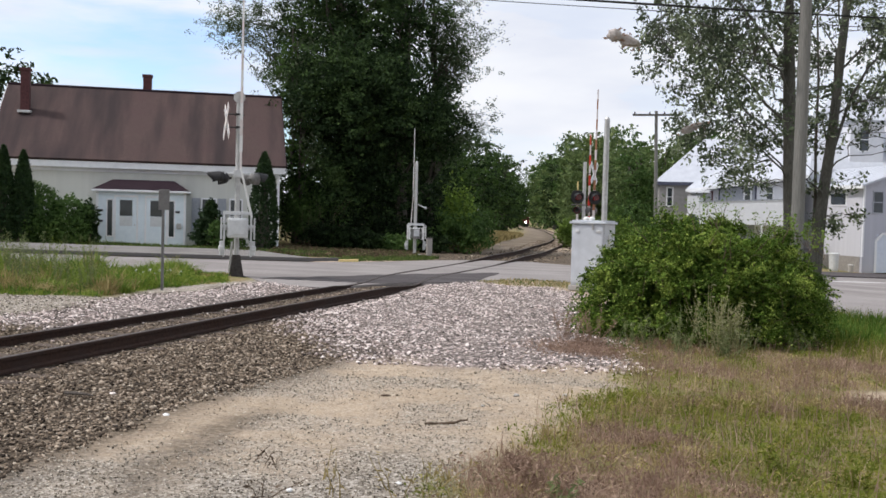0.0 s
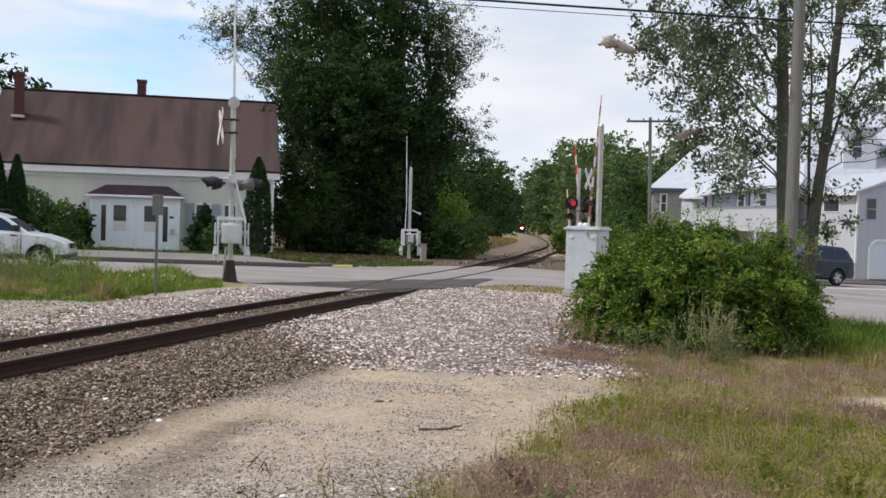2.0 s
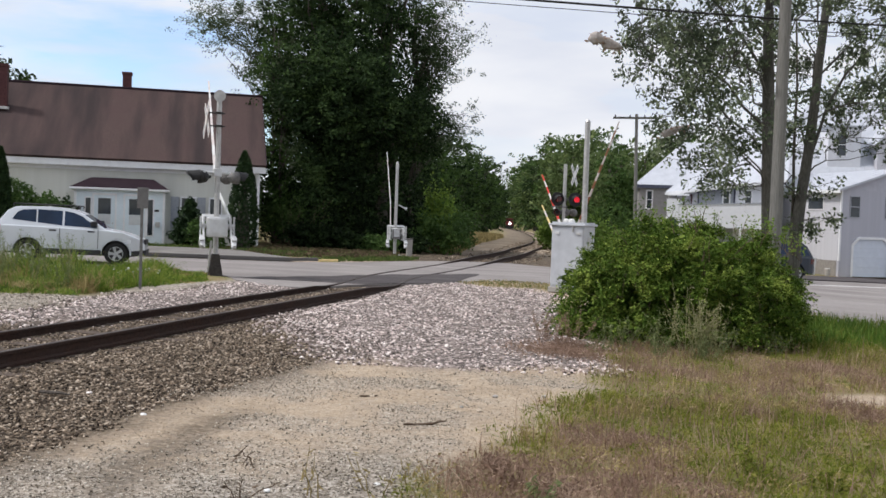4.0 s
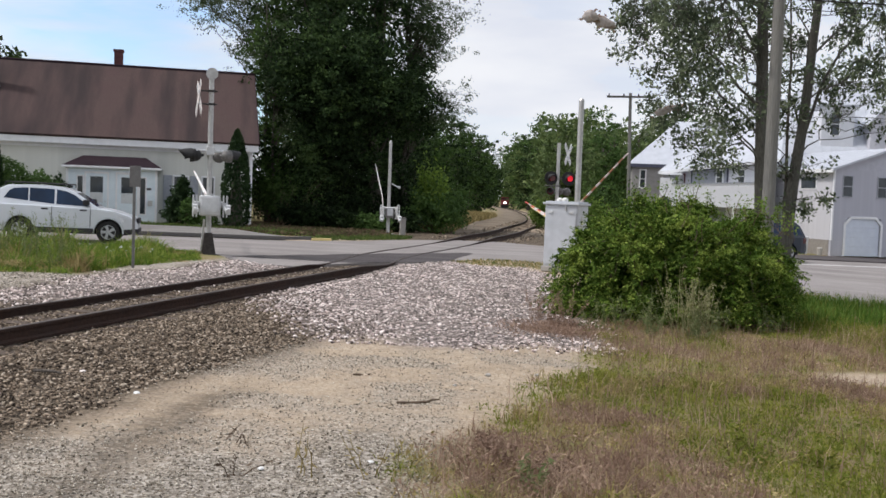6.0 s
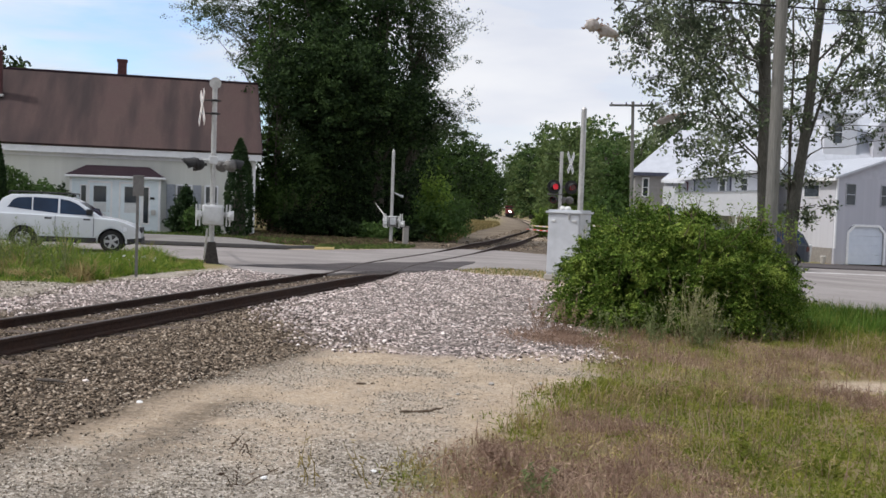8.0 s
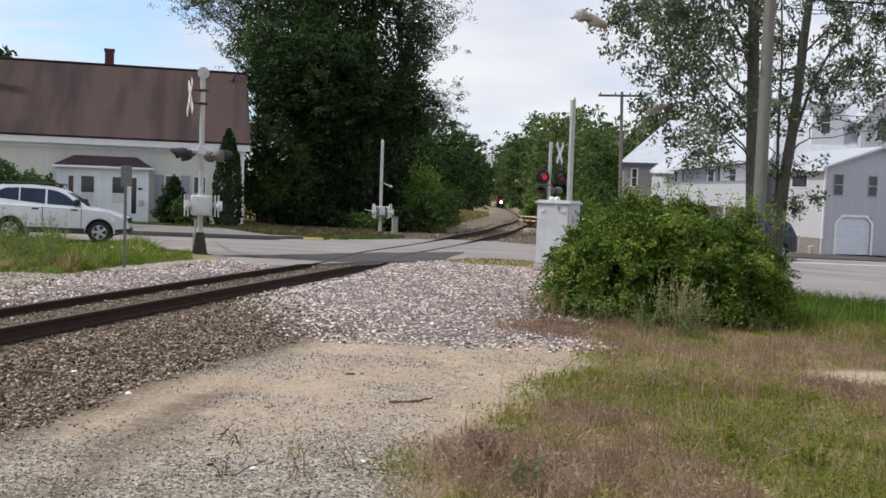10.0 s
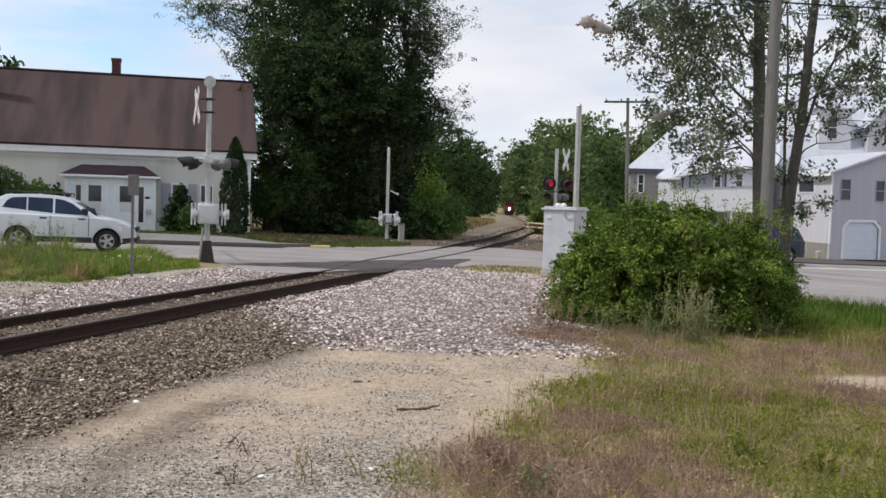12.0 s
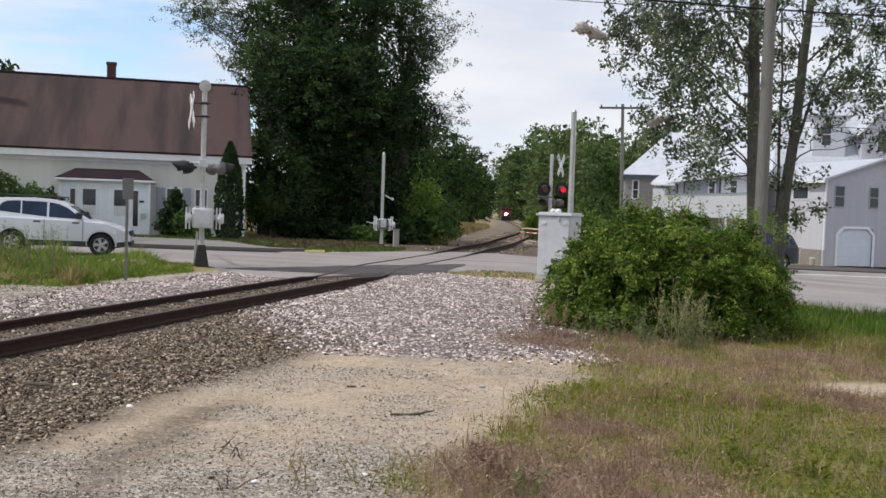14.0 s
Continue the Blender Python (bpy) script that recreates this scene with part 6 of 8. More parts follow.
def ellipsoid(n, c, r, rng, shell=0.45, cut=-1.0):
    d = rng.normal(size=(n * 2, 3))
    d /= np.linalg.norm(d, axis=1)[:, None]
    d = d[d[:, 2] > cut][:n]
    return np.array(c) + d * np.array(r) * (rng.random(len(d)) ** shell)[:, None]


def limbs(trunk, ends, r, rng, low=0.45, seg=6):
    """Limbs from the trunk's line out to the ends."""
    chunks = []
    T = np.array(trunk)
    for e in ends:
        z = T[0, 2] + (e[2] - T[0, 2]) * rng.uniform(low, 0.85)
        k = int(np.clip(np.searchsorted(T[:, 2], z), 1, len(T) - 1))
        s = T[k]
        L = np.linalg.norm(np.array(e) - s)
        mid = s + (np.array(e) - s) * 0.5 + np.array([0, 0, 0.10 * L])
        P = [s, s + (mid - s) * 0.5 + rng.normal(size=3) * 0.03 * L, mid + rng.normal(size=3) * 0.03 * L, mid + (np.array(e) - mid) * 0.55 + rng.normal(size=3) * 0.03 * L, np.array(e)]
        chunks.append(tube_arrays(P, [r, r * 0.75, r * 0.55, r * 0.35, r * 0.1], seg))
    return chunks


def tree(name, m, label, height, trunk_r, blobs, clusters, per, spread, leaf, mat, bark, rng, gap=0.0, category="tree", limb_share=0.35):
    """blobs: (centre, radii, share of the clusters)."""
    e = thing(name, m, label, category)
    top = height * 0.86
    T = wiggle((0, 0, -0.3), (rng.normal() * 0.3, rng.normal() * 0.3, top), 9, 0.10 * trunk_r * 6, rng)
    rad = np.linspace(trunk_r, trunk_r * 0.18, 9)
    rad[0] *= 1.35
    cc = np.concatenate([ellipsoid(max(3, int(clusters * s * (1.5 if gap else 1))), c, r, rng) for c, r, s in blobs])
    if gap:
        dense = np.array([noise.noise(Vector((p[0] * 0.55 + height, p[1] * 0.4, p[2] * 0.26))) for p in cc])
        cc = cc[dense > -gap]
    chunks = [tube_arrays(T, rad, 10)]
    pick = cc[rng.random(len(cc)) < limb_share]
    chunks += limbs(T, pick, trunk_r * 0.28, rng)
    v, f = join_arrays(chunks)
    raw("trunk", v, f, bark, e, smooth=True)
    sub = 4
    q = np.repeat(cc, sub, 0) + rng.normal(size=(len(cc) * sub, 3)) * spread * np.array([1, 1, 0.75])
    k = max(4, per // sub)
    pts = np.repeat(q, k, 0)
    sg = 0.40 * spread * rng.uniform(0.6, 1.3, len(q)).repeat(k)[:, None]
    pts = pts + rng.normal(size=pts.shape) * sg * np.array([1, 1, 0.6])
    leaf_mesh("crown", pts, leaf, mat, e, rng)
    return e


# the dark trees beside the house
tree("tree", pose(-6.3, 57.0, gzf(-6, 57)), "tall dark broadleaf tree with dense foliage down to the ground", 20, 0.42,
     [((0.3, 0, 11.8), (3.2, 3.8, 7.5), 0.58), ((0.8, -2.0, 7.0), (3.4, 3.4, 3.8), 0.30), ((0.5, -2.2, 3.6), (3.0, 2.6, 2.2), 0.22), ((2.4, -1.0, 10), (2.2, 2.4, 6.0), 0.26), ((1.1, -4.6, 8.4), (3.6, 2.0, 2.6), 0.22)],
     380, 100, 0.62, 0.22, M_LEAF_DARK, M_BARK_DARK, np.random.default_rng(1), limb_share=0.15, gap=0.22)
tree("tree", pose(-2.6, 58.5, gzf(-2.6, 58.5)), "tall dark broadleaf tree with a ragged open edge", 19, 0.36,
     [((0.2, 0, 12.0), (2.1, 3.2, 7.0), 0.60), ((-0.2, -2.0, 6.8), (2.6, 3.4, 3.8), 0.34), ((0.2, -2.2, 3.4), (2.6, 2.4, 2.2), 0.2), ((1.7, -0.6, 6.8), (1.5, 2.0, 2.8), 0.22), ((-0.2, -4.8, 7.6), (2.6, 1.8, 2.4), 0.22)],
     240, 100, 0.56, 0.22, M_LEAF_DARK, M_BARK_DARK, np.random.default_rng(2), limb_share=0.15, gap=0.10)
tree("tree", pose(-8.45, 55.6, gzf(-8.6, 55.6)), "slender green tree at the house gable", 14, 0.14,
     [((0.1, 0, 9.8), (0.9, 1.2, 3.6), 0.4), ((0.3, 0, 5.2), (0.9, 1.1, 3.8), 0.7), ((0.2, -0.2, 2.0), (1.1, 1.0, 1.6), 0.25)],
     85, 80, 0.42, 0.20, M_LEAF_MID, M_BARK_DARK, np.random.default_rng(5))
tree("tree", pose(-8.9, 60.0, gzf(-8.9, 60)), "slender tree with sparse pale foliage behind the house", 18, 0.18,
     [((-3.8, 0, 12.9), (2.0, 1.5, 1.5), 0.42), ((-1.6, 0, 11.9), (1.4, 1.4, 2.6), 0.45), ((-1.0, 0, 9.6), (1.0, 1.2, 1.3), 0.20), ((-1.2, 0, 14.8), (2.2, 1.8, 2.0), 0.30)],
     125, 84, 0.46, 0.135, M_LEAF_EDGE, M_BARK, np.random.default_rng(3), limb_share=0.3)
tree("tree", pose(-0.8, 59.5, gzf(-0.8, 59.5)), "tall tree with arching branches and ragged grey-green foliage", 18, 0.24,
     [((0.2, 0, 13.6), (2.2, 2.2, 3.6), 0.4), ((1.5, 0, 12.0), (2.1, 2.0, 3.2), 0.60), ((2.0, 0, 9.0), (1.9, 1.6, 2.8), 0.5), ((0.6, -0.4, 8.6), (1.8, 1.4, 4.2), 0.4), ((1.5, -0.4, 6.2), (1.7, 1.4, 2.0), 0.3)],
     150, 84, 0.48, 0.135, M_LEAF_EDGE, M_BARK_DARK, np.random.default_rng(4), limb_share=0.4, gap=0.05)
tree("tree", pose(-7.9, 54.8, gzf(-7.9, 54.8)), "narrow green tree climbing at the edge of the dark trees", 13, 0.13,
     [((0.2, 0, 9.2), (0.9, 1.0, 3.4), 0.5), ((0.5, 0, 5.2), (0.8, 0.9, 2.6), 0.35)],
     50, 72, 0.42, 0.17, M_LEAF_EDGE, M_BARK_DARK, np.random.default_rng(15), limb_share=0.3)

# trees along the track
PROTO = []
for k, (mt, hh, sd) in enumerate(((M_LEAF_MID, 10.0, 21), (M_LEAF_DARK, 11.0, 22), (M_LEAF_WOOD, 9.0, 23))):
    PROTO.append((hh, sd, mt))


def wood_tree(k):
    hh, sd, mt = PROTO[k]
    r = np.random.default_rng(sd)
    return tree("tree", pose(0, -200 - 20 * k, 0), "leafy green tree at the edge of the railway cutting", hh, 0.20,
                [((0, 0, hh * 0.62), (2.6, 2.6, hh * 0.36), 0.6), ((0, 0, hh * 0.30), (2.7, 2.6, hh * 0.30), 0.4), ((1.2, -0.6, hh * 0.55), (1.8, 1.8, hh * 0.28), 0.15)],
                112, 40, 0.55, 0.37, mt, M_BARK_DARK, r)


WOODS = [(-2.2, 67, 0.80, 0), (-0.9, 76, 0.88, 1), (-3.5, 80, 1.1, 0), (0.4, 87, 0.95, 0), (2.0, 98, 1.0, 1), (4.0, 112, 1.05, 0), (6.6, 131, 1.1, 1), (9.0, 156, 1.15, 0), (11.8, 186, 1.2, 1), (15.2, 224, 1.25, 0), (19.6, 275, 1.3, 1), (24.6, 335, 1.35, 1), (29.0, 400, 1.4, 0),
         (11.6, 77, 0.62, 2), (12.9, 86, 0.90, 2), (14.6, 97, 1.0, 2), (17.0, 90, 1.05, 0), (16.8, 109, 1.1, 2), (20.4, 104, 1.2, 2), (18.8, 124, 1.15, 2), (23.2, 122, 1.35, 0), (22.2, 144, 1.45, 2), (26.8, 142, 1.5, 2), (26.0, 168, 1.6, 2), (29.4, 165, 1.5, 0), (29.2, 198, 1.75, 2), (33.0, 235, 1.9, 2), (36.6, 275, 2.0, 0), (37.0, 315, 1.55, 1), (41.5, 365, 1.6, 0), (45.5, 425, 1.65, 1),
         (35.0, 530, 1.1, 0), (42.0, 545, 1.15, 1), (50, 525, 1.5, 0), (25.0, 480, 1.5, 1), (19.0, 420, 1.5, 0),
         (-29.5, 67, 1.16, 1), (-35, 66, 1.2, 0), (-7, 70, 1.1, 0), (-2.5, 66, 0.9, 1), (31, 112, 1.4, 0), (40, 110, 1.4, 2), (23.4, 99, 1.3, 2), (26.4, 104, 1.4, 0), (20.8, 94, 1.15, 2), (29.5, 100, 1.4, 2), (37.6, 330, 2.0, 2), (41.8, 400, 1.9, 2), (38.6, 345, 2.0, 0), (46.0, 432, 2.1, 2), (45.0, 468, 2.1, 0), (51.0, 500, 2.3, 2)]
# height of the tree line over the right of the track, by bearing
def skyline(x, y):
    return float(np.interp(x / y, [0.080, 0.0892, 0.10, 0.12, 0.145, 0.1675, 0.191, 0.208, 0.237], [0.040, 0.0515, 0.0605, 0.0759, 0.0868, 0.0967, 0.0883, 0.0905, 0.0845])) * y + 1.95


seen = {}
for i, (x, y, s, k) in enumerate(WOODS):
    if 0.085 < x / y < 0.25 and x > float(track_x(y)) + 1.5:
        s = (skyline(x, y) - gzf(x, y)) / PROTO[k][0] / 1.0 * (1.0 - 0.18 * ((i * 53) % 10) / 10)
    m = Matrix.LocRotScale((x, y, gzf(x, y)), Euler((0, 0, 2.4 * i)), (s, s, s * (0.92 + 0.16 * ((i * 37) % 10) / 10)))
    if k not in seen:
        seen[k] = wood_tree(k)
        seen[k].matrix_basis = m
        seen[k]["group"] = "trees along the railway"
    else:
        q = seen[k].scale.copy()
        seen[k].scale = (1, 1, 1)
        c = copy_thing(seen[k], m)
        seen[k].scale = q


def shrub(x, y, blobs, n, leaf, mat, label, rng, name="shrub", stems=14, z=None, category="shrub", cut=-0.2, shell=0.30, lump=0.16):
    e = thing(name, pose(x, y, gzf(x, y) if z is None else z), label, category)
    tot = sum(b[2] for b in blobs)
    allp, chunks = [], []
    for c, r, s in blobs:
        k = int(n * s / tot)
        d = rng.normal(size=(k * 2, 3))
        d /= np.linalg.norm(d, axis=1)[:, None]
        d = d[d[:, 2] > cut][:k]
        bump_ = 1 + lump * (np.sin(d[:, 0] * 7 + c[0] * 3) * np.sin(d[:, 1] * 6 + 1) + np.sin(d[:, 2] * 8 + d[:, 0] * 5)) + rng.normal(size=len(d)) * 0.03
        q = (rng.random(len(d)) ** shell)
        allp.append(np.array(c) + d * np.array(r) * (q * bump_)[:, None])
        for j in range(max(3, int(stems * s / tot))):
            t = ellipsoid(1, c, np.array(r) * 0.85, rng)[0]
            P = wiggle((c[0] + rng.normal() * 0.2, c[1] + rng.normal() * 0.2, -0.05), t, 5, 0.06, rng)
            chunks.append(tube_arrays(P, [0.03, 0.025, 0.02, 0.012, 0.005], 5))
    P = np.concatenate(allp)
    P = P[P[:, 2] > 0.02]
    v, f = join_arrays(chunks)
    tagged(raw("stem_growth", v, f, M_STEM, e), kind="stuff")
    leaf_mesh("foliage", P, leaf, mat, e, rng)
    return e


# the big bush before the road: tiers of clumps, each of arching feathery sprays
BUSH = thing("bush", pose(4.55, 17.2, gzf(4.4, 17.2)), "broad domed green bush of feathery fresh leaves in dry grass", "bush")
rb = np.random.default_rng(5)


def dome(az, el):
    """Surface of the bush: azimuth and elevation to a point."""
    w = np.interp(np.sin(el), [-0.2, 0.1, 0.45, 0.75, 0.93, 1.0], [0.92, 1.0, 0.97, 0.84, 0.54, 0.0])
    rx = np.where(np.cos(az) < 0, 2.40 - 0.52 * np.clip(np.sin(el), 0, 1), 2.32)
    return np.stack([np.cos(az) * rx * w, np.sin(az) * 1.85 * w, 0.10 + 2.16 * np.sin(el)], -1)


tiers = []
while len(tiers) < 108:
    az, el = rb.uniform(0, 2 * math.pi), math.asin(rb.uniform(-0.02, 0.985))
    q = dome(az, el)
    if all(np.linalg.norm(q - c[0]) > 0.34 for c in tiers) or rb.random() < 0.02:
        o_ = q / np.array([2.1, 1.75, 1.9]) ** 2
        tiers.append((q * np.array([1, 1, 1]) * rb.uniform(0.86, 1.0), o_ / np.linalg.norm(o_), rb.uniform(0.29, 0.50)))
leaflets, rachis = [], []
for c, o_, size_ in tiers:
    n_s = int(92 * size_)
    out_ = o_ * 0.9 + rb.normal(size=(n_s, 3)) * 0.62 + np.array([0, 0, 0.35])
    out_ /= np.linalg.norm(out_, axis=1)[:, None]
    root = c - o_ * size_ * 0.75 + rb.normal(size=(n_s, 3)) * 0.07
    reach = size_ * rb.uniform(0.75, 1.35, n_s)
    side_ = np.cross(out_, np.array([0, 0, 1.0]) + rb.normal(size=out_.shape) * 0.2)
    side_ /= np.linalg.norm(side_, axis=1)[:, None] + 1e-9
    k = 30
    u_ = np.tile(np.repeat(np.linspace(0.22, 1.0, k // 2), 2), (n_s, 1))
    sg_ = np.tile(np.array([-1.0, 1.0] * (k // 2)), (n_s, 1))
    wide_ = 0.075 * np.sin(np.pi * np.clip(u_ * 0.86 + 0.12, 0, 1)) * sg_
    pts = root[:, None] + out_[:, None] * (u_ * reach[:, None])[..., None] + side_[:, None] * wide_[..., None]
    pts[..., 2] -= u_ ** 2 * reach[:, None] * rb.uniform(0.25, 0.75, n_s)[:, None]
    leaflets.append((pts + rb.normal(size=pts.shape) * 0.014).reshape(-1, 3))
    for j_ in range(0, n_s, 6):
        a_, b_ = root[j_], root[j_] + out_[j_] * reach[j_]
        b_ = b_ - np.array([0, 0, 0.4 * reach[j_]])
        rachis.append(tube_arrays([a_, (a_ + b_) / 2 + np.array([0, 0, 0.1 * reach[j_]]), b_], [0.006, 0.004, 0.002], 3))
leaflets = np.concatenate(leaflets)
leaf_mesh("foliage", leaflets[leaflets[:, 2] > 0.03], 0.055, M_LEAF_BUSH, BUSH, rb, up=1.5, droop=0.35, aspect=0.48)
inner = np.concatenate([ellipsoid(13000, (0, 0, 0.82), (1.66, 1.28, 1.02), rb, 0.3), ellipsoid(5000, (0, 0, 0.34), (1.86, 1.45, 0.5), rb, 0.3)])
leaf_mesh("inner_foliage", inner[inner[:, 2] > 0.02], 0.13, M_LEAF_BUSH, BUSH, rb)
chunks_ = rachis
for j_ in range(60):
    t_ = tiers[rb.integers(len(tiers))][0] * 0.95
    chunks_.append(tube_arrays(wiggle((t_[0] * 0.25 + rb.normal() * 0.2, t_[1] * 0.25 + rb.normal() * 0.2, -0.05), t_, 6, 0.07, rb), [0.03, 0.026, 0.022, 0.017, 0.011, 0.005], 5))
v, f = join_arrays(chunks_)
tagged(raw("stem_growth", v, f, M_STEM, BUSH), kind="stuff")
# thin pale shoots over its crown
rb = np.random.default_rng(6)
pts_, chunks_ = [], []
for k in range(46):
    q = dome(rb.uniform(0, 2 * math.pi), math.asin(rb.uniform(0.72, 0.99)))
    q[0] = q[0] * 0.9 + 0.25
    tip = q + np.array([rb.normal() * 0.14, rb.normal() * 0.14, rb.uniform(0.08, 0.24)])
    P = wiggle(q - np.array([0, 0, 0.25]), tip, 5, 0.03, rb)
    chunks_.append(tube_arrays(P, [0.008, 0.007, 0.006, 0.004, 0.002], 4))
    for p in P[2:]:
        pts_.append(p + rb.normal(size=(9, 3)) * 0.045)
v, f = join_arrays(chunks_)
tagged(raw("shoot_growth", v, f, M_STEM, BUSH), kind="stuff")
leaf_mesh("shoot_foliage", np.concatenate(pts_), 0.055, M_LEAF_SAPLING, BUSH, rb, up=1.0)

# shrubs round the house
shrub(-16.5, 42.0, [((-0.9, 0, 1.15), (1.15, 1.0, 1.4), 1), ((0.5, 0, 0.92), (0.95, 0.9, 1.1), 0.8), ((-0.2, -0.5, 0.6), (1.7, 0.7, 0.8), 0.6)], 12000, 0.14, M_LEAF_MID, "rounded green hedge shrubs before the porch", np.random.default_rng(31), cut=-0.8, shell=0.2, lump=0.10)
shrub(-15.40, 42.6, [((0, 0, 0.65), (0.42, 0.6, 1.2), 1)], 2200, 0.18, M_LEAF_DARK, "dark green shrub at the porch corner", np.random.default_rng(32), cut=-0.8)
shrub(-10.65, 44.7, [((0, 0, 0.55), (0.85, 0.8, 0.75), 1), ((0, 0, 1.15), (0.55, 0.5, 0.7), 0.6), ((0.05, 0, 1.7), (0.28, 0.28, 0.5), 0.3)], 4600, 0.15, M_CONIFER, "pointed green shrub under the window", np.random.default_rng(33), cut=-0.8)
shrub(-9.6, 43.9, [((0, 0, 0.45), (0.85, 0.6, 0.7), 1), ((-0.5, 0, 0.8), (0.4, 0.4, 0.5), 0.3)], 2200, 0.14, M_LEAF_MID, "low flowering shrub at the house wall", np.random.default_rng(34), cut=-0.6)
# undergrowth below the dark trees; its darkest leaf colour holds the canopy's shade
for (x, y, rx, h, mt, sd, lab) in ((-6.2, 59.6, 1.9, 2.6, M_LEAF_SHADED, 41, "dark undergrowth below the trees"), (-3.4, 60.2, 2.0, 2.9, M_LEAF_SHADED, 42, "dark undergrowth below the trees"), (-1.0, 60.0, 1.7, 2.8, M_LEAF_SHADED, 43, "dark undergrowth below the trees"),
                                   (0.65, 52.0, 0.85, 3.7, M_LEAF_SAPLING, 44, "leafy green sapling thicket beside the path"), (0.9, 51.6, 1.55, 2.4, M_LEAF_MID, 45, "low green growth below the sapling thicket"), (-0.9, 50.2, 1.0, 0.9, M_LEAF_SHADED, 61, "dark low growth at the roadside"), (-2.4, 50.0, 1.1, 0.8, M_LEAF_MID, 62, "low green growth at the roadside"), (-4.2, 49.8, 1.1, 1.0, M_LEAF_SHADED, 63, "dark low growth at the roadside"), (-5.9, 49.4, 1.2, 1.3, M_LEAF_SHADED, 64, "dark low growth at the house corner"), (1.6, 58.0, 1.4, 3.0, M_LEAF_MID, 46, "leafy green sapling thicket beside the path"), (-5.4, 53.0, 1.7, 2.0, M_LEAF_SHADED, 47, "low green shrub at the pavement's end"), (-3.2, 52.8, 1.5, 1.6, M_LEAF_SHADED, 48, "low green shrub at the pavement's end"),
                                   (-8.0, 62, 2.4, 5.0, M_LEAF_SHADED, 53, "dark thicket behind the trees"), (-4.5, 63, 2.6, 5.5, M_LEAF_SHADED, 54, "dark thicket behind the trees"), (-1.0, 62.5, 2.4, 5.0, M_LEAF_SHADED, 55, "dark thicket behind the trees"), (-5.0, 61, 2.0, 4.0, M_LEAF_SHADED, 56, "dark undergrowth below the trees"), (-1.8, 61.5, 2.0, 4.2, M_LEAF_SHADED, 57, "dark undergrowth below the trees"),
                                   (-9.6, 58.5, 2.0, 3.8, M_LEAF_SHADED, 58, "dark thicket behind the trees"), (-7.2, 58.5, 1.8, 3.2, M_LEAF_SHADED, 59, "dark thicket behind the trees"), (-1.2, 54.0, 1.4, 2.0, M_LEAF_SHADED, 60, "dark undergrowth below the trees"),
                                   (10.5, 62.0, 1.4, 2.4, M_LEAF_LIGHT, 49, "pale green thicket beside the track"), (12.6, 66.0, 2.2, 4.0, M_LEAF_MID, 50, "green thicket before the grey house"), (9.0, 71.0, 1.0, 2.0, M_LEAF_LIGHT, 51, "pale green thicket beside the track"), (-7.4, 53.5, 1.2, 3.2, M_LEAF_MID, 52, "tall green shrub at the house corner"), (-8.5, 57.3, 1.3, 3.2, M_LEAF_SHADED, 65, "dark thicket behind the house corner")):
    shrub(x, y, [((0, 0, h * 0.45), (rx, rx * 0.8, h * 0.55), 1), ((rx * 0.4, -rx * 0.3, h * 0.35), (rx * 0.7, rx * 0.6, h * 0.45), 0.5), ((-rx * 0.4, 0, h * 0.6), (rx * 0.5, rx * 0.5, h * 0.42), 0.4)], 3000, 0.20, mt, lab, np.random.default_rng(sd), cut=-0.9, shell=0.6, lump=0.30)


for (x, y, h, n, lab) in ((-7.0, 51.2, 2.6, 9, "thin pale shoots before the dark trees"), (-5.9, 51.4, 2.3, 7, "thin pale shoots before the dark trees")):
    rr = np.random.default_rng(int(-x * 10))
    e = thing("sapling", pose(x, y, gzf(x, y)), lab, "sapling")
    ch_, pt_ = [], []
    for k in range(n):
        tip = np.array([rr.normal() * 0.9, rr.normal() * 0.4, h * rr.uniform(0.6, 1.05)])
        P = wiggle((rr.normal() * 0.1, rr.normal() * 0.1, -0.05), tip, 5, 0.06, rr)
        ch_.append(tube_arrays(P, [0.02, 0.016, 0.012, 0.008, 0.004], 5))
        for u in np.linspace(0.45, 1, 7):
            pt_.append(P[0] + (tip - P[0]) * u + rr.normal(size=(7, 3)) * np.array([0.22, 0.15, 0.07]))
    v, f = join_arrays(ch_)
    tagged(raw("stem_growth", v, f, M_STEM, e), kind="stuff")
    leaf_mesh("foliage", np.concatenate(pt_), 0.13, M_LEAF_MID, e, rr, up=1.2)


def arborvitae(x, y, h, r, seed):
    e = thing("arborvitae", pose(x, y, gzf(x, y) + 0.1), "narrow dark green columnar arborvitae", "conifer", "arborvitae round the house")
    rr = np.random.default_rng(seed)
    n = 5200
    u = rr.random(n) ** 0.8
    prof = np.interp(u, [0, 0.08, 0.35, 0.7, 0.92, 1.0], [0.75, 0.95, 1.0, 0.72, 0.32, 0.03]) * r
    a = rr.uniform(0, 2 * np.pi, n)
    q = prof * (0.72 + 0.28 * rr.random(n)) * (1 + 0.06 * np.sin(5 * a + u * 20))
    leaf_mesh("foliage", np.stack([np.cos(a) * q, np.sin(a) * q, 0.05 + u * h], 1), 0.20, M_CONIFER, e, rr, aspect=0.35, droop=-0.9)
    bm = bm_new()
    rod(bm, (0, 0, -0.1), (0, 0, h * 0.95), r * 0.55, 0.03, 9)
    part("trunk", bm, M_BARK_DARK, e)
    return e


arborvitae(-8.1, 44.2, 4.25, 0.68, 61)
arborvitae(-18.35, 41.0, 3.90, 0.48, 62)
arborvitae(-17.65, 41.3, 3.75, 0.46, 63)


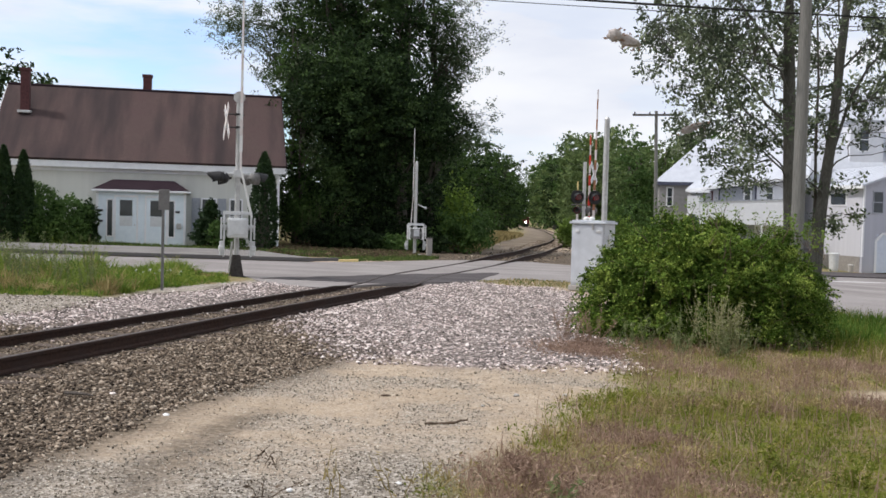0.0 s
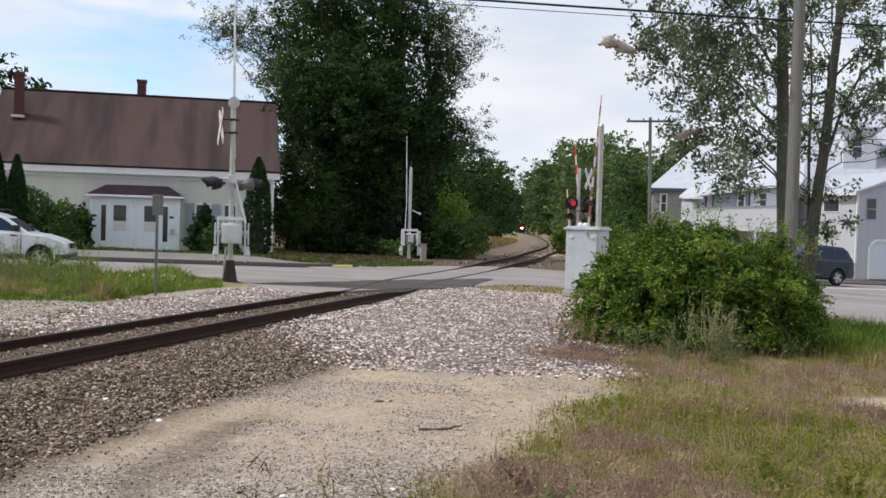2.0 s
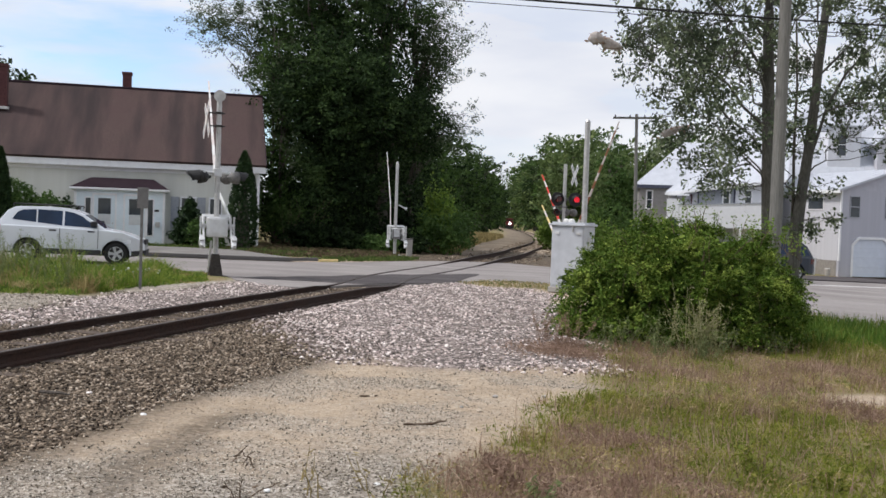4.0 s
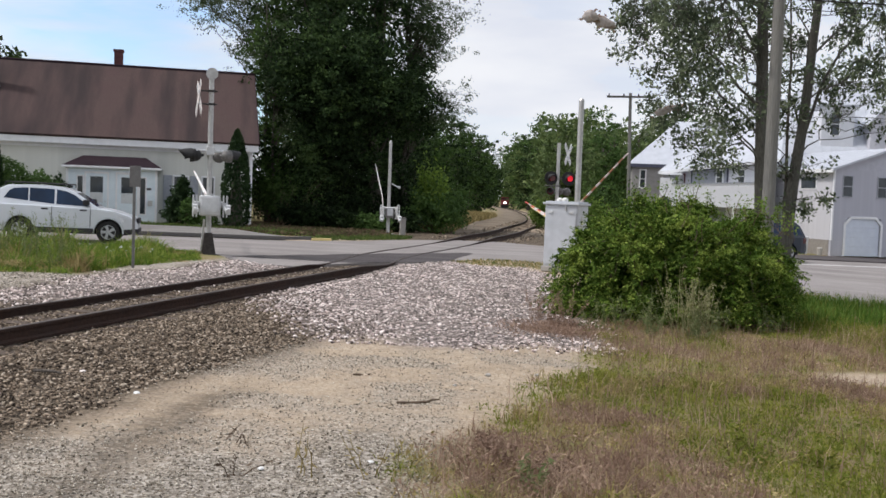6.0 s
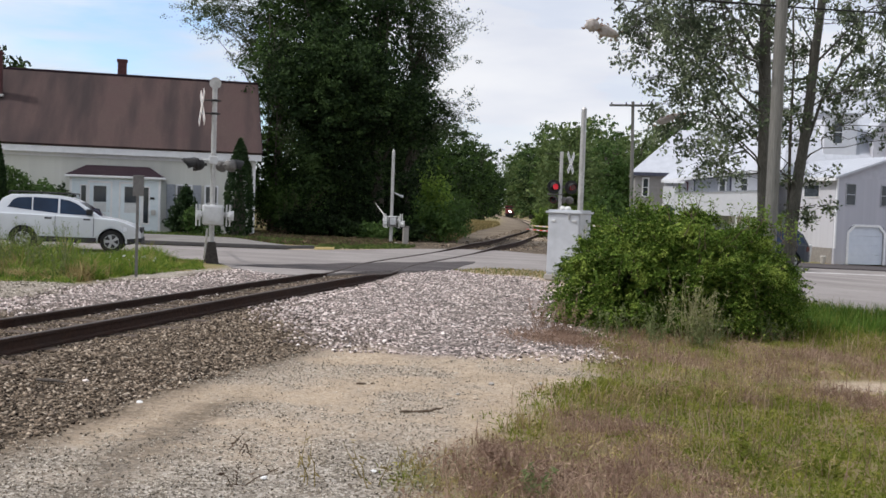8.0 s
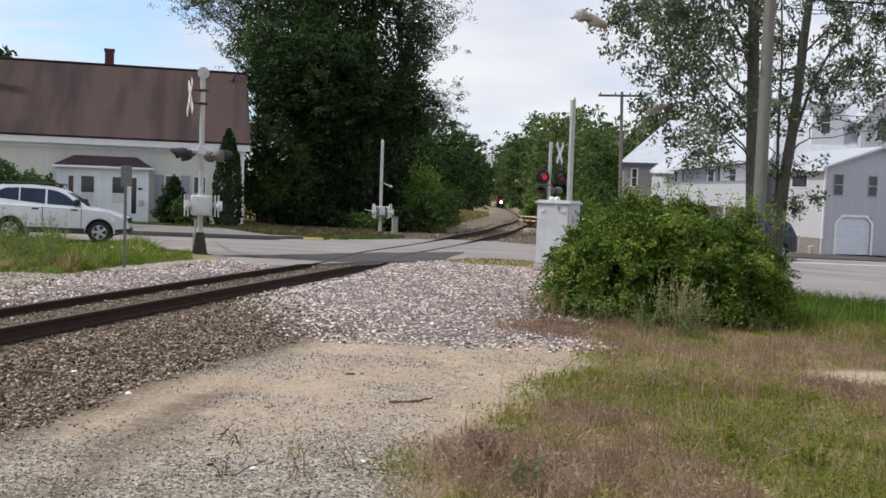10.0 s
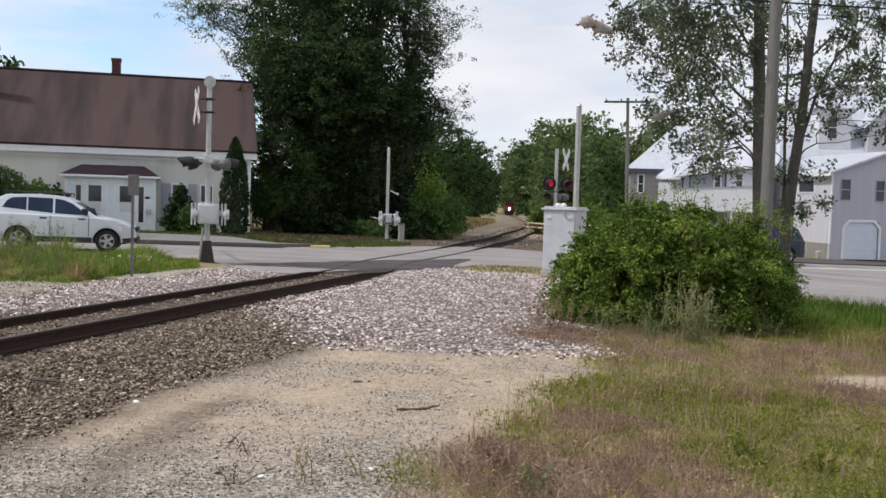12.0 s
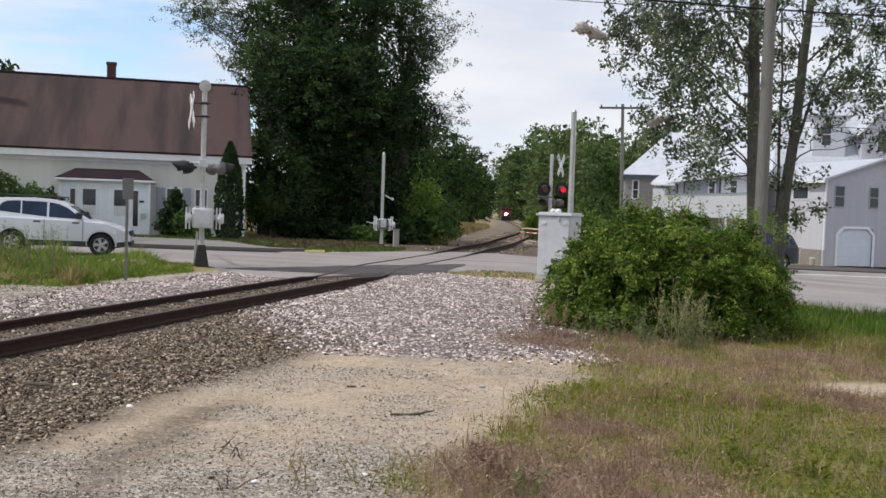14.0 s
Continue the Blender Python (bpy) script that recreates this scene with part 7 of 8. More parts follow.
# ---- the trees before the road: visible leaves and twigs ----
def open_tree(e, trunk_pts, trunk_r, limb_ends, clusters, per, spread, leaf, mat, bark, rng):
    T = np.array(trunk_pts, float)
    rad = np.linspace(trunk_r, trunk_r * 0.5, len(T))
    chunks = [tube_arrays(T, rad, 12)]
    allp, nodes = [], [np.concatenate([T[i] + (T[i + 1] - T[i]) * np.linspace(0, 1, 6)[:, None] for i in range(2, len(T) - 1)])]
    for z0, end in limb_ends:
        k = int(np.clip(np.searchsorted(T[:, 2], z0), 1, len(T) - 1))
        u = (z0 - T[k - 1, 2]) / (T[k, 2] - T[k - 1, 2])
        s = T[k - 1] + (T[k] - T[k - 1]) * u
        end = np.array(end, float)
        L = np.linalg.norm(end - s)
        P = wiggle(s, end, 7, 0.045 * L, rng) + np.array([0, 0, 0.08 * L]) * np.sin(np.pi * np.linspace(0, 1, 7))[:, None]
        chunks.append(tube_arrays(P, np.linspace(0.012 + 0.006 * L, 0.005, 7), 6))
        nodes.append(np.concatenate([P[i] + (P[i + 1] - P[i]) * np.linspace(0, 1, 4)[:, None] for i in range(1, 6)]))
    N = np.concatenate(nodes)
    for c in clusters:
        dist = np.linalg.norm(N - c, axis=1) + 0.8 * np.maximum(0, N[:, 2] - c[2])
        s = N[int(np.argmin(dist))]
        P = wiggle(s, c, 5, 0.06, rng)
        chunks.append(tube_arrays(P, [0.011, 0.009, 0.008, 0.006, 0.003], 4))
        for j in range(4):
            t2 = c + rng.normal(size=3) * spread * np.array([1.2, 1.2, 0.8])
            chunks.append(tube_arrays(wiggle(P[3], t2, 3, 0.03, rng), [0.005, 0.004, 0.002], 4))
            hang = rng.random((per // 5, 1)) * np.array([[0, 0, -0.20]])
            allp.append(t2 + hang + rng.normal(size=(per // 5, 3)) * spread * np.array([0.34, 0.34, 0.26]))
        allp.append(c + rng.normal(size=(per // 5, 3)) * spread * 0.45)
    v, f = join_arrays(chunks)
    raw("trunk", v, f, bark, e, smooth=True)
    leaf_mesh("crown", np.concatenate(allp), leaf, mat, e, rng, aspect=0.50, droop=0.9)
    return e


def sample_clusters(n, box_, zmin, keep, rng):
    out = []
    while len(out) < n:
        p = np.array([rng.uniform(*box_[0]), rng.uniform(*box_[1]), rng.uniform(*box_[2])])
        if p[2] > np.interp(p[0], *zmin) and noise.noise(Vector(p) * 1.0) > 0.02 and rng.random() < keep(p):
            out.append(p)
    return out


r3 = np.random.default_rng(71)
bx_, by_ = 7.44, 21.0
E3 = thing("tree", pose(bx_, by_, gzf(bx_, by_)), "grey-barked roadside tree with open silvery green foliage", "tree")
cl = sample_clusters(225, ((4.3, 8.0), (18.8, 23.0), (2.9, 9.6)), ([4.3, 4.9, 5.2, 5.6, 6.2, 8], [5.3, 4.9, 3.9, 3.2, 2.95, 3.1]), lambda p: (0.95 if p[2] > 4.6 else 0.5) * (1.0 if p[0] < 6.7 else 0.5), r3)
cl += sample_clusters(16, ((5.1, 6.6), (19.6, 22.4), (2.95, 4.3)), ([5.1, 5.4, 6.6], [3.5, 3.1, 2.95]), lambda p: 0.9, r3)
open_tree(E3, [(0, 0, -0.3), (-0.03, 0, 1.5), (-0.11, 0, 3.0), (-0.17, 0.05, 4.6), (-0.27, 0, 6.5), (-0.25, 0, 8.5), (-0.2, 0.1, 10.5)], 0.175, [(2.9, (-1.6, -0.5, 4.3)), (3.5, (-2.6, 0.4, 5.6)), (4.2, (-3.3, -0.3, 6.0)), (4.8, (-2.4, -1.2, 7.0)), (5.3, (-3.0, 0.8, 8.2)), (5.6, (0.9, -0.8, 7.0)), (6.0, (-1.6, 1.4, 8.6)), (6.6, (-1.4, -1.0, 9.4)), (3.1, (-1.2, 1.2, 4.2)), (4.4, (-1.5, -1.6, 5.4)), (7.0, (0.8, 0.8, 9.5))], [c - np.array([bx_, by_, 0]) for c in cl], 86, 0.20, 0.105, M_LEAF_SILVER, M_BARK, r3)
r4 = np.random.default_rng(72)
bx_, by_ = 8.42, 22.4
E4 = thing("tree", pose(bx_, by_, gzf(bx_, by_)), "leaning grey-barked roadside tree with sparse foliage", "tree")
cl = sample_clusters(128, ((7.6, 12.0), (20.5, 24.5), (2.3, 9.0)), ([7, 8.4, 8.8, 12], [2.4, 2.8, 3.8, 3.9]), lambda p: 0.9 if p[2] > 4.6 else 0.55, r4)
cl += sample_clusters(60, ((9.4, 12.4), (20.5, 24.5), (5.0, 9.4)), ([9, 12.4], [5.0, 4.6]), lambda p: 0.9, r4)
cl += sample_clusters(8, ((8.3, 9.2), (21.9, 22.9), (1.4, 3.2)), ([8, 9.4], [1.3, 2.0]), lambda p: 0.8, r4)
open_tree(E4, [(0, 0, -0.3), (0.04, 0, 1.0), (0.10, 0, 2.2), (0.16, 0, 2.9), (0.28, 0, 3.9), (0.36, 0, 4.9), (0.43, 0, 6.0), (0.56, 0, 7.5), (0.8, 0.1, 9.5)], 0.155, [(2.6, (-0.7, -0.6, 3.9)), (3.3, (1.3, 0.5, 4.3)), (3.9, (-0.5, 0.8, 5.6)), (4.6, (2.2, -0.6, 5.6)), (5.2, (-0.4, -0.8, 7.2)), (5.6, (2.6, 0.6, 7.6)), (6.4, (0.2, 0.8, 8.8))], [c - np.array([bx_, by_, 0]) for c in cl], 76, 0.20, 0.11, M_LEAF_SILVER, M_BARK, r4)
# its second stem from the fork
v, f = tube_arrays([(0.15, 0, 3.2), (0.45, 0, 4.2), (0.68, 0, 5.0), (1.05, 0, 5.7), (1.7, 0.1, 6.4), (2.4, 0.1, 7.6)], [0.045, 0.04, 0.034, 0.028, 0.02, 0.012], 8)
raw("limb", v, f, M_BARK, E4, smooth=True)
# a thin upright stem beside it
v, f = tube_arrays([(0.02, 0.1, 0.6), (0.0, 0.1, 1.6), (0.01, 0.08, 2.8), (-0.02, 0.1, 4.0), (-0.03, 0.05, 5.4), (-0.10, 0.1, 7.0)], [0.05, 0.042, 0.038, 0.034, 0.028, 0.02], 8)
raw("stem", v, f, M_BARK_DARK, E4, smooth=True)


def web_nest(x, y, z, L, r, tilt, seed):
    e = thing("web_nest", pose(x, y, z, 0, tilt, 10), "brownish silk web nest with dead leaves on a branch tip", "web nest", "web nests in the tree")
    rr = np.random.default_rng(seed)
    bm = bm_new()
    bmesh.ops.create_icosphere(bm, subdivisions=3, radius=1.0)
    for vv in bm.verts:
        p = vv.co.copy()
        n = noise.noise(p * 2.2 + Vector((seed, 0, 0))) * 0.35
        vv.co = Vector((p.x * L * (1 + n), p.y * r * (1 + n), p.z * r * (1 + n) * (1.2 - 0.5 * p.x)))
    part("silk", bm, M_WEB, e, smooth=True)
    leaf_mesh("dead_foliage", rr.normal(size=(60, 3)) * np.array([L * 0.6, r * 0.7, r * 0.8]), 0.09, M_GRASS_R, e, rr)
    return e


web_nest(3.44, 20.5, 5.75, 0.17, 0.10, 12, 81)
web_nest(3.76, 20.6, 5.65, 0.24, 0.09, 14, 82)
web_nest(5.15, 20.7, 3.92, 0.28, 0.06, -22, 83)


# ---- grass and weeds ----
def scatter(n, x0, x1, y0, y1, rng):
    return rng.uniform(x0, x1, n), rng.uniform(y0, y1, n)


rg = np.random.default_rng(91)
roots = {"g": [], "d": [], "r": []}
for (x0, x1, y0, y1, n) in ((-0.3, 6.5, 5.5, 11.0, 46000), (1.0, 11.0, 10.0, 16.5, 42000), (5.5, 13.0, 15.0, 24.0, 26000)):
    x, y = scatter(n, x0, x1, y0, y1, rg)
    g_ = zones(x, y)[3]
    ok = (rg.random(n) < g_ * 0.95) & (y < edge_y(NEAR_EDGE, x) - 0.2)
    x, y = x[ok], y[ok]
    a = 0.5 + 0.85 * (fbm(x, y, 1.0, 51) - 0.5) + 0.60 * (fbm(x, y, 0.33, 61) - 0.5) + rg.normal(size=len(x)) * 0.045
    a = a + np.where((x > 6.0) & (y > 15.0), 0.42, 0) + np.where((y > 9.2) & (y < 13) & (x < 3.5), 0.05, 0) - np.where((y < 8) & (x < 1.6), 0.10, 0)
    for cx, cy, rx, ry, k in ((1.64, 8.86, 0.65, 0.45, -0.26), (3.8, 12.9, 1.0, 0.6, -0.20), (3.9, 10.9, 0.9, 0.35, -0.16), (0.56, 7.0, 0.5, 0.8, -0.32), (1.1, 6.95, 0.6, 0.5, -0.22), (2.0, 11.05, 0.6, 0.55, 0.26), (1.1, 9.5, 0.25, 0.35, 0.30), (2.93, 9.1, 0.8, 0.4, 0.22), (3.3, 8.05, 0.8, 0.45, 0.16), (2.9, 11.1, 0.7, 0.4, 0.12)):
        a = a + k * np.exp(-((x - cx) / rx) ** 2 - ((y - cy) / ry) ** 2)
    for key, sel in (("g", a > 0.515), ("d", (a <= 0.515) & (a > 0.39)), ("r", a <= 0.39)):
        roots[key].append(np.stack([x[sel], y[sel], gz(x[sel], y[sel]) - 0.01], 1))
for key, mat, lab, hh in (("g", M_GRASS_G, "short yellow-green grass on sandy soil", 0.085), ("d", M_GRASS_D, "dry straw-coloured grass", 0.115), ("r", M_GRASS_R, "dry rust-brown grass and weeds", 0.12)):
    R_ = np.concatenate(roots[key])
    tuft = 0.30 + 1.65 * fbm(R_[:, 0], R_[:, 1], 0.45, 66) ** 1.3
    if key == "r":
        lit = np.stack([rg.normal(2.25, 0.42, 3600), rg.normal(14.7, 0.45, 3600)], 1)
        R_ = np.concatenate([R_, np.stack([lit[:, 0], lit[:, 1], gz(lit[:, 0], lit[:, 1]) + 0.02], 1)])
        tuft = np.concatenate([tuft, np.full(3600, 0.5)])
    tall = np.where((R_[:, 0] > 6.2) & (R_[:, 1] > 14.5), 2.3, 1.0) * tuft
    half = rg.random(len(R_)) < 0.55
    ob = blade_mesh("grass", R_[half], (hh * 1.15 * tall * rg.uniform(0.4, 1.5, len(R_)))[half], 0.0045, mat, None, rg, 0.95)
    tagged(ob, lab, "grass", kind="stuff")
    low = R_[~half]
    low = np.repeat(low, 2, 0) + rg.normal(size=(2 * len(low), 3)) * np.array([0.03, 0.03, 0.0])
    low[:, 2] += 0.01 + np.repeat((tall * hh)[~half], 2) * rg.uniform(0.1, 0.9, len(low))
    ob = leaf_mesh("ground_cover", low, 0.034, mat, None, rg, aspect=0.5, droop=0.0, up=1.0)
    tagged(ob, lab.replace("grass", "ground cover"), "ground cover", kind="stuff")

# thin seed stalks standing over it
x, y = scatter(8000, 0.2, 8.5, 6.0, 16.0, rg)
ok = (rg.random(len(x)) < zones(x, y)[3] * np.clip(2.2 * fbm(x, y, 0.9, 97) - 0.45, 0.03, 1))
x, y = x[ok], y[ok]
q = np.stack([x, y, gz(x, y) - 0.01], 1)
tagged(blade_mesh("seed_grass", q, 0.24 * rg.uniform(0.5, 1.4, len(q)), 0.0035, M_GRASS_R, None, rg, 0.4), "thin dry seed stalks standing over short grass", "grass", kind="stuff")

# verge between the track and the road
rv = np.random.default_rng(92)
x, y = scatter(90000, -16, -4.6, 18.6, 28.6, rv)
front = np.interp(x, [-16, -8.25, -6.9, -6.5, -5.0, -4.6], [19.0, 19.5, 19.7, 22.4, 26.0, 27.2]) + 1.0 * (fbm(x, y, 0.9, 78) - 0.5)
ok = (y > front) & (y < edge_y(NEAR_EDGE, x) - 0.3) & (rv.random(len(x)) < 0.25 + 1.1 * fbm(x, y, 0.55, 77)) & (x / y < -0.208 - 0.024 * fbm(x, y, 0.4, 82))
x, y = x[ok], y[ok]
R_ = np.stack([x, y, gz(x, y) - 0.01], 1)
tone = fbm(x, y, 0.7, 79) + rv.normal(size=len(x)) * 0.05
for sel, mat, lab in ((tone > 0.46, M_VERGE, "rank yellow-green verge grass beside the track"), ((tone <= 0.46) & (tone > 0.36), M_TALL, "deep green verge weeds beside the track"), (tone <= 0.36, M_GRASS_D, "straw-coloured verge grass beside the track")):
    q = R_[sel]
    clumps = 0.15 + 2.9 * fbm(q[:, 0], q[:, 1], 0.5, 80) ** 2.2
    low_edge = np.clip((q[:, 1] - np.interp(q[:, 0], [-16, -8.25, -6.9, -6.5, -5.0], [19.0, 19.5, 19.7, 22.4, 26.0])) / 1.2, 0.35, 1) * np.clip((-0.225 - q[:, 0] / q[:, 1]) / 0.05, 0.28, 1)
    ob = blade_mesh("verge_grass", q, 0.30 * rv.uniform(0.4, 1.5, len(q)) * clumps * low_edge, 0.010, mat, None, rv, 0.85)
    tagged(ob, lab, "grass", kind="stuff")
    k = rv.random(len(q)) < 0.45
    p_ = q[k] + rv.normal(size=(k.sum(), 3)) * np.array([0.05, 0.05, 0.0])
    p_[:, 2] += 0.02 + 0.26 * (clumps * low_edge)[k] * rv.random(k.sum())
    ob = leaf_mesh("verge_weeds", p_, 0.055, mat, None, rv, aspect=0.45, droop=0.1, up=0.8)
    tagged(ob, lab.replace("grass", "leafy growth").replace("weeds", "leafy growth"), "weeds", kind="stuff")
# taller grass between the bush and the road
x, y = scatter(9000, 6.3, 12.5, 15.8, 21.5, rv)
ok = (y < edge_y(NEAR_EDGE, x) - 0.25) & (y > 16.2 + 0.25 * (x - 6.3) + 1.2 * (fbm(x, y, 1.2, 83) - 0.5)) & (fbm(x, y, 0.7, 84) > 0.3)
q = np.stack([x[ok], y[ok], gz(x[ok], y[ok]) - 0.01], 1)
tagged(blade_mesh("tall_grass", q, 0.34 * rv.uniform(0.4, 1.4, len(q)), 0.011, M_TALL, None, rv, 0.45), "tall bright green roadside grass beside the bush", "grass", kind="stuff")
# grass along the far side
for (x0, x1, y0, y1, n, h0, w0, mat, lab) in ((-4.6, -0.2, 38.0, 47.0, 6000, 0.11, 0.025, M_ROUGH, "rough grass at the pavement's end"), (1.0, 4.6, 27.0, 31.3, 1700, 0.07, 0.010, M_GRASS_D, "thin dry grass at the road edge"), (1.0, 4.6, 27.0, 31.3, 1700, 0.06, 0.010, M_ROUGH, "thin green grass at the road edge"),
                                            (-19, -5, 41.5, 44.0, 6000, 0.14, 0.03, M_ROUGH, "grass strip before the house"), (-9.0, -1.2, 40.5, 49.8, 10200, 0.12, 0.035, M_LITTER, "reddish dry growth at the foot of the trees"), (-9.0, -1.2, 40.5, 49.8, 10100, 0.10, 0.03, M_ROUGH, "rough dark grass at the foot of the trees"), (-2.0, 16.0, 53, 125, 42000, 0.42, 0.05, M_GRASS_D, "tall dry grass beside the far path")):
    x, y = scatter(n, x0, x1, y0, y1, rv)
    dd = (x - track_x(y)) * 0.955
    if y1 < 35:
        ok = (y < edge_y(NEAR_EDGE, x) - 0.05) & (y > np.interp(x, [0.4, 1.5, 4.0], [30, 28.5, 27.7]) + 1.6 * (fbm(x, y, 0.8, 86) - 0.5))
    elif y1 < 100:
        ok = (np.abs(dd) > 2.4) & (y > edge_y(FAR_EDGE, x) + 0.3) & ((x < -5) | (n > 10000) | (y < edge_y(FAR_EDGE, x) + 4.2 * fbm(x, y, 1.1, 87) + 0.9)) & ((n < 10000) | (y > edge_y(FAR_EDGE, x) + 3.4))
    else:
        near_ = np.interp(y, [50, 60, 80], [2.8, 3.6, 4.8])
        ok = (dd < -near_ + 0.5) & (dd > -near_ - 3.2)
    q = np.stack([x[ok], y[ok], gz(x[ok], y[ok])], 1)
    ob = blade_mesh("far_grass", q, h0 * rv.uniform(0.5, 1.5, len(q)), w0, mat, None, rv, 0.5)
    tagged(ob, lab, "grass", kind="stuff")


def weed(x, y, h, n, mat, rng, label, leafs=30, spread=0.16, name="weed"):
    e = thing(name, pose(x, y, gzf(x, y) - 0.02), label, "weed", "tall weeds")
    chunks, pts = [], []
    for k in range(n):
        b0 = rng.normal(size=2) * spread * 0.5
        tip = (b0[0] + rng.normal() * spread, b0[1] + rng.normal() * spread, h * rng.uniform(0.6, 1.0))
        P = wiggle((b0[0], b0[1], 0), tip, 5, 0.015, rng)
        chunks.append(tube_arrays(P, [0.006, 0.005, 0.004, 0.003, 0.002], 4))
        u = rng.uniform(0.25, 1.0, leafs)[:, None]
        pts.append(np.array(P[0]) + (np.array(P[-1]) - np.array(P[0])) * u + rng.normal(size=(leafs, 3)) * 0.025)
    v, f = join_arrays(chunks)
    tagged(raw("stalk_tuft", v, f, mat, e), kind="stuff")
    leaf_mesh("foliage", np.concatenate(pts), 0.06, mat, e, rng, aspect=0.3, droop=-0.4)
    return e


rw = np.random.default_rng(93)
for (x, y, h, n, mat, lab) in ((4.0, 14.75, 1.25, 13, M_STALK, "tall pale dry weed stalks before the bush"), (4.28, 14.7, 0.95, 34, M_STALK, "tall pale dry weed stalks before the bush"), (3.75, 15.3, 0.8, 9, M_WEED, "grey-green tall weeds before the bush"), (3.2, 15.1, 0.62, 9, M_WEED, "grey-green tall weeds before the bush"), (2.75, 14.9, 0.55, 8, M_WEED, "grey-green tall weeds before the bush"),
                               (4.7, 15.1, 0.6, 9, M_WEED, "grey-green tall weeds before the bush"), (3.55, 14.6, 0.45, 10, M_WEED, "grey-green tall weeds before the bush"), (4.2, 14.5, 0.5, 10, M_WEED, "grey-green tall weeds before the bush"), (5.6, 15.6, 0.5, 8, M_WEED, "grey-green tall weeds before the bush"), (6.6, 16.3, 0.55, 8, M_GRASS_G, "green weeds beside the bush"),
                               (-10.3, 23.6, 1.15, 14, M_WEED, "tall grey-green weeds on the verge"), (-9.2, 21.3, 1.3, 16, M_WEED, "tall grey-green weeds on the verge"), (-9.6, 23.5, 1.2, 12, M_WEED, "tall grey-green weeds on the verge"), (-7.5, 20.6, 0.8, 8, M_WEED, "tall grey-green weeds on the verge"), (-9.8, 20.8, 0.9, 9, M_WEED, "tall grey-green weeds on the verge"), (-10.4, 21.5, 1.0, 9, M_WEED, "tall grey-green weeds on the verge"),
                               (0.55, 6.75, 0.22, 5, M_GRASS_D, "straw-coloured dry weeds in the gravel"), (0.75, 7.2, 0.20, 9, M_GRASS_R, "rust-brown dry weeds in the gravel"), (0.0, 7.0, 0.24, 4, M_GRASS_D, "straw-coloured dry weeds in the gravel"), (1.05, 6.9, 0.20, 9, M_GRASS_R, "rust-brown dry weeds in the gravel"), (0.6, 7.7, 0.14, 8, M_GRASS_R, "rust-brown dry weeds in the gravel"),
                               (-0.78, 6.7, 0.36, 3, M_GRASS_D, "thin dry twiggy weed in the gravel"), (-0.30, 6.75, 0.32, 3, M_GRASS_D, "thin dry twiggy weed in the gravel"), (-1.35, 7.4, 0.16, 3, M_STEM, "dark twiggy weed in the gravel"), (-1.25, 6.6, 0.22, 3, M_STEM, "dark twiggy weed in the gravel"), (0.82, 6.45, 0.30, 5, M_WEED, "grey-green weed in the dry grass"), (2.6, 7.6, 0.32, 8, M_GRASS_G, "green weed in the dry grass"), (3.15, 7.4, 0.3, 8, M_GRASS_G, "green weed in the dry grass"),
                               (2.05, 15.9, 0.55, 14, M_GRASS_R, "reddish dry weeds at the bush's foot"), (2.4, 15.7, 0.6, 12, M_GRASS_R, "reddish dry weeds at the bush's foot"), (2.3, 15.2, 0.25, 10, M_GRASS_R, "reddish dry weeds at the bush's foot"), (-2.6, 51.2, 0.8, 10, M_LITTER, "reddish weeds at the pavement's end"), (-1.9, 51.0, 0.9, 12, M_LITTER, "reddish weeds at the pavement's end")):
    weed(x, y, h, n, mat, rw, lab, leafs=(15 if y < 18 else 30) if h > 0.5 else (5 if mat in (M_STEM, M_GRASS_D) else 20), spread=0.18 if h > 0.5 else 0.12)


# small white flowers in the verge
FL = thing("wildflowers", pose(-6.9, 23.6, gzf(-6.9, 23.6)), "patch of small white wildflowers in the verge grass", "wildflower")
rf_ = np.random.default_rng(95)
st_, hd_ = [], []
for k in range(13):
    p = np.array([rf_.normal() * 0.32, rf_.normal() * 0.22, 0.0])
    q_ = p + np.array([rf_.normal() * 0.04, rf_.normal() * 0.04, rf_.uniform(0.20, 0.36)])
    st_.append(tube_arrays([p, (p + q_) / 2 + rf_.normal(size=3) * 0.01, q_], [0.004, 0.003, 0.002], 4))
    hd_.append(q_ + rf_.normal(size=(9, 3)) * 0.014)
v, f = join_arrays(st_)
tagged(raw("stem_growth", v, f, M_VERGE, FL), kind="stuff")
leaf_mesh("blossom", np.concatenate(hd_), 0.026, M_WHITE, FL, rf_, aspect=0.8, up=1.5)
rw = np.random.default_rng(96)
for k in range(9):
    weed(-10.35 + 0.29 * k + rw.normal() * 0.08, 22.4 + rw.uniform(-0.9, 1.4), rw.uniform(0.75, 1.25), 9, M_WEED if k % 3 else M_VERGE, rw, "tall wispy pale green weeds on the verge", leafs=26, spread=0.20)


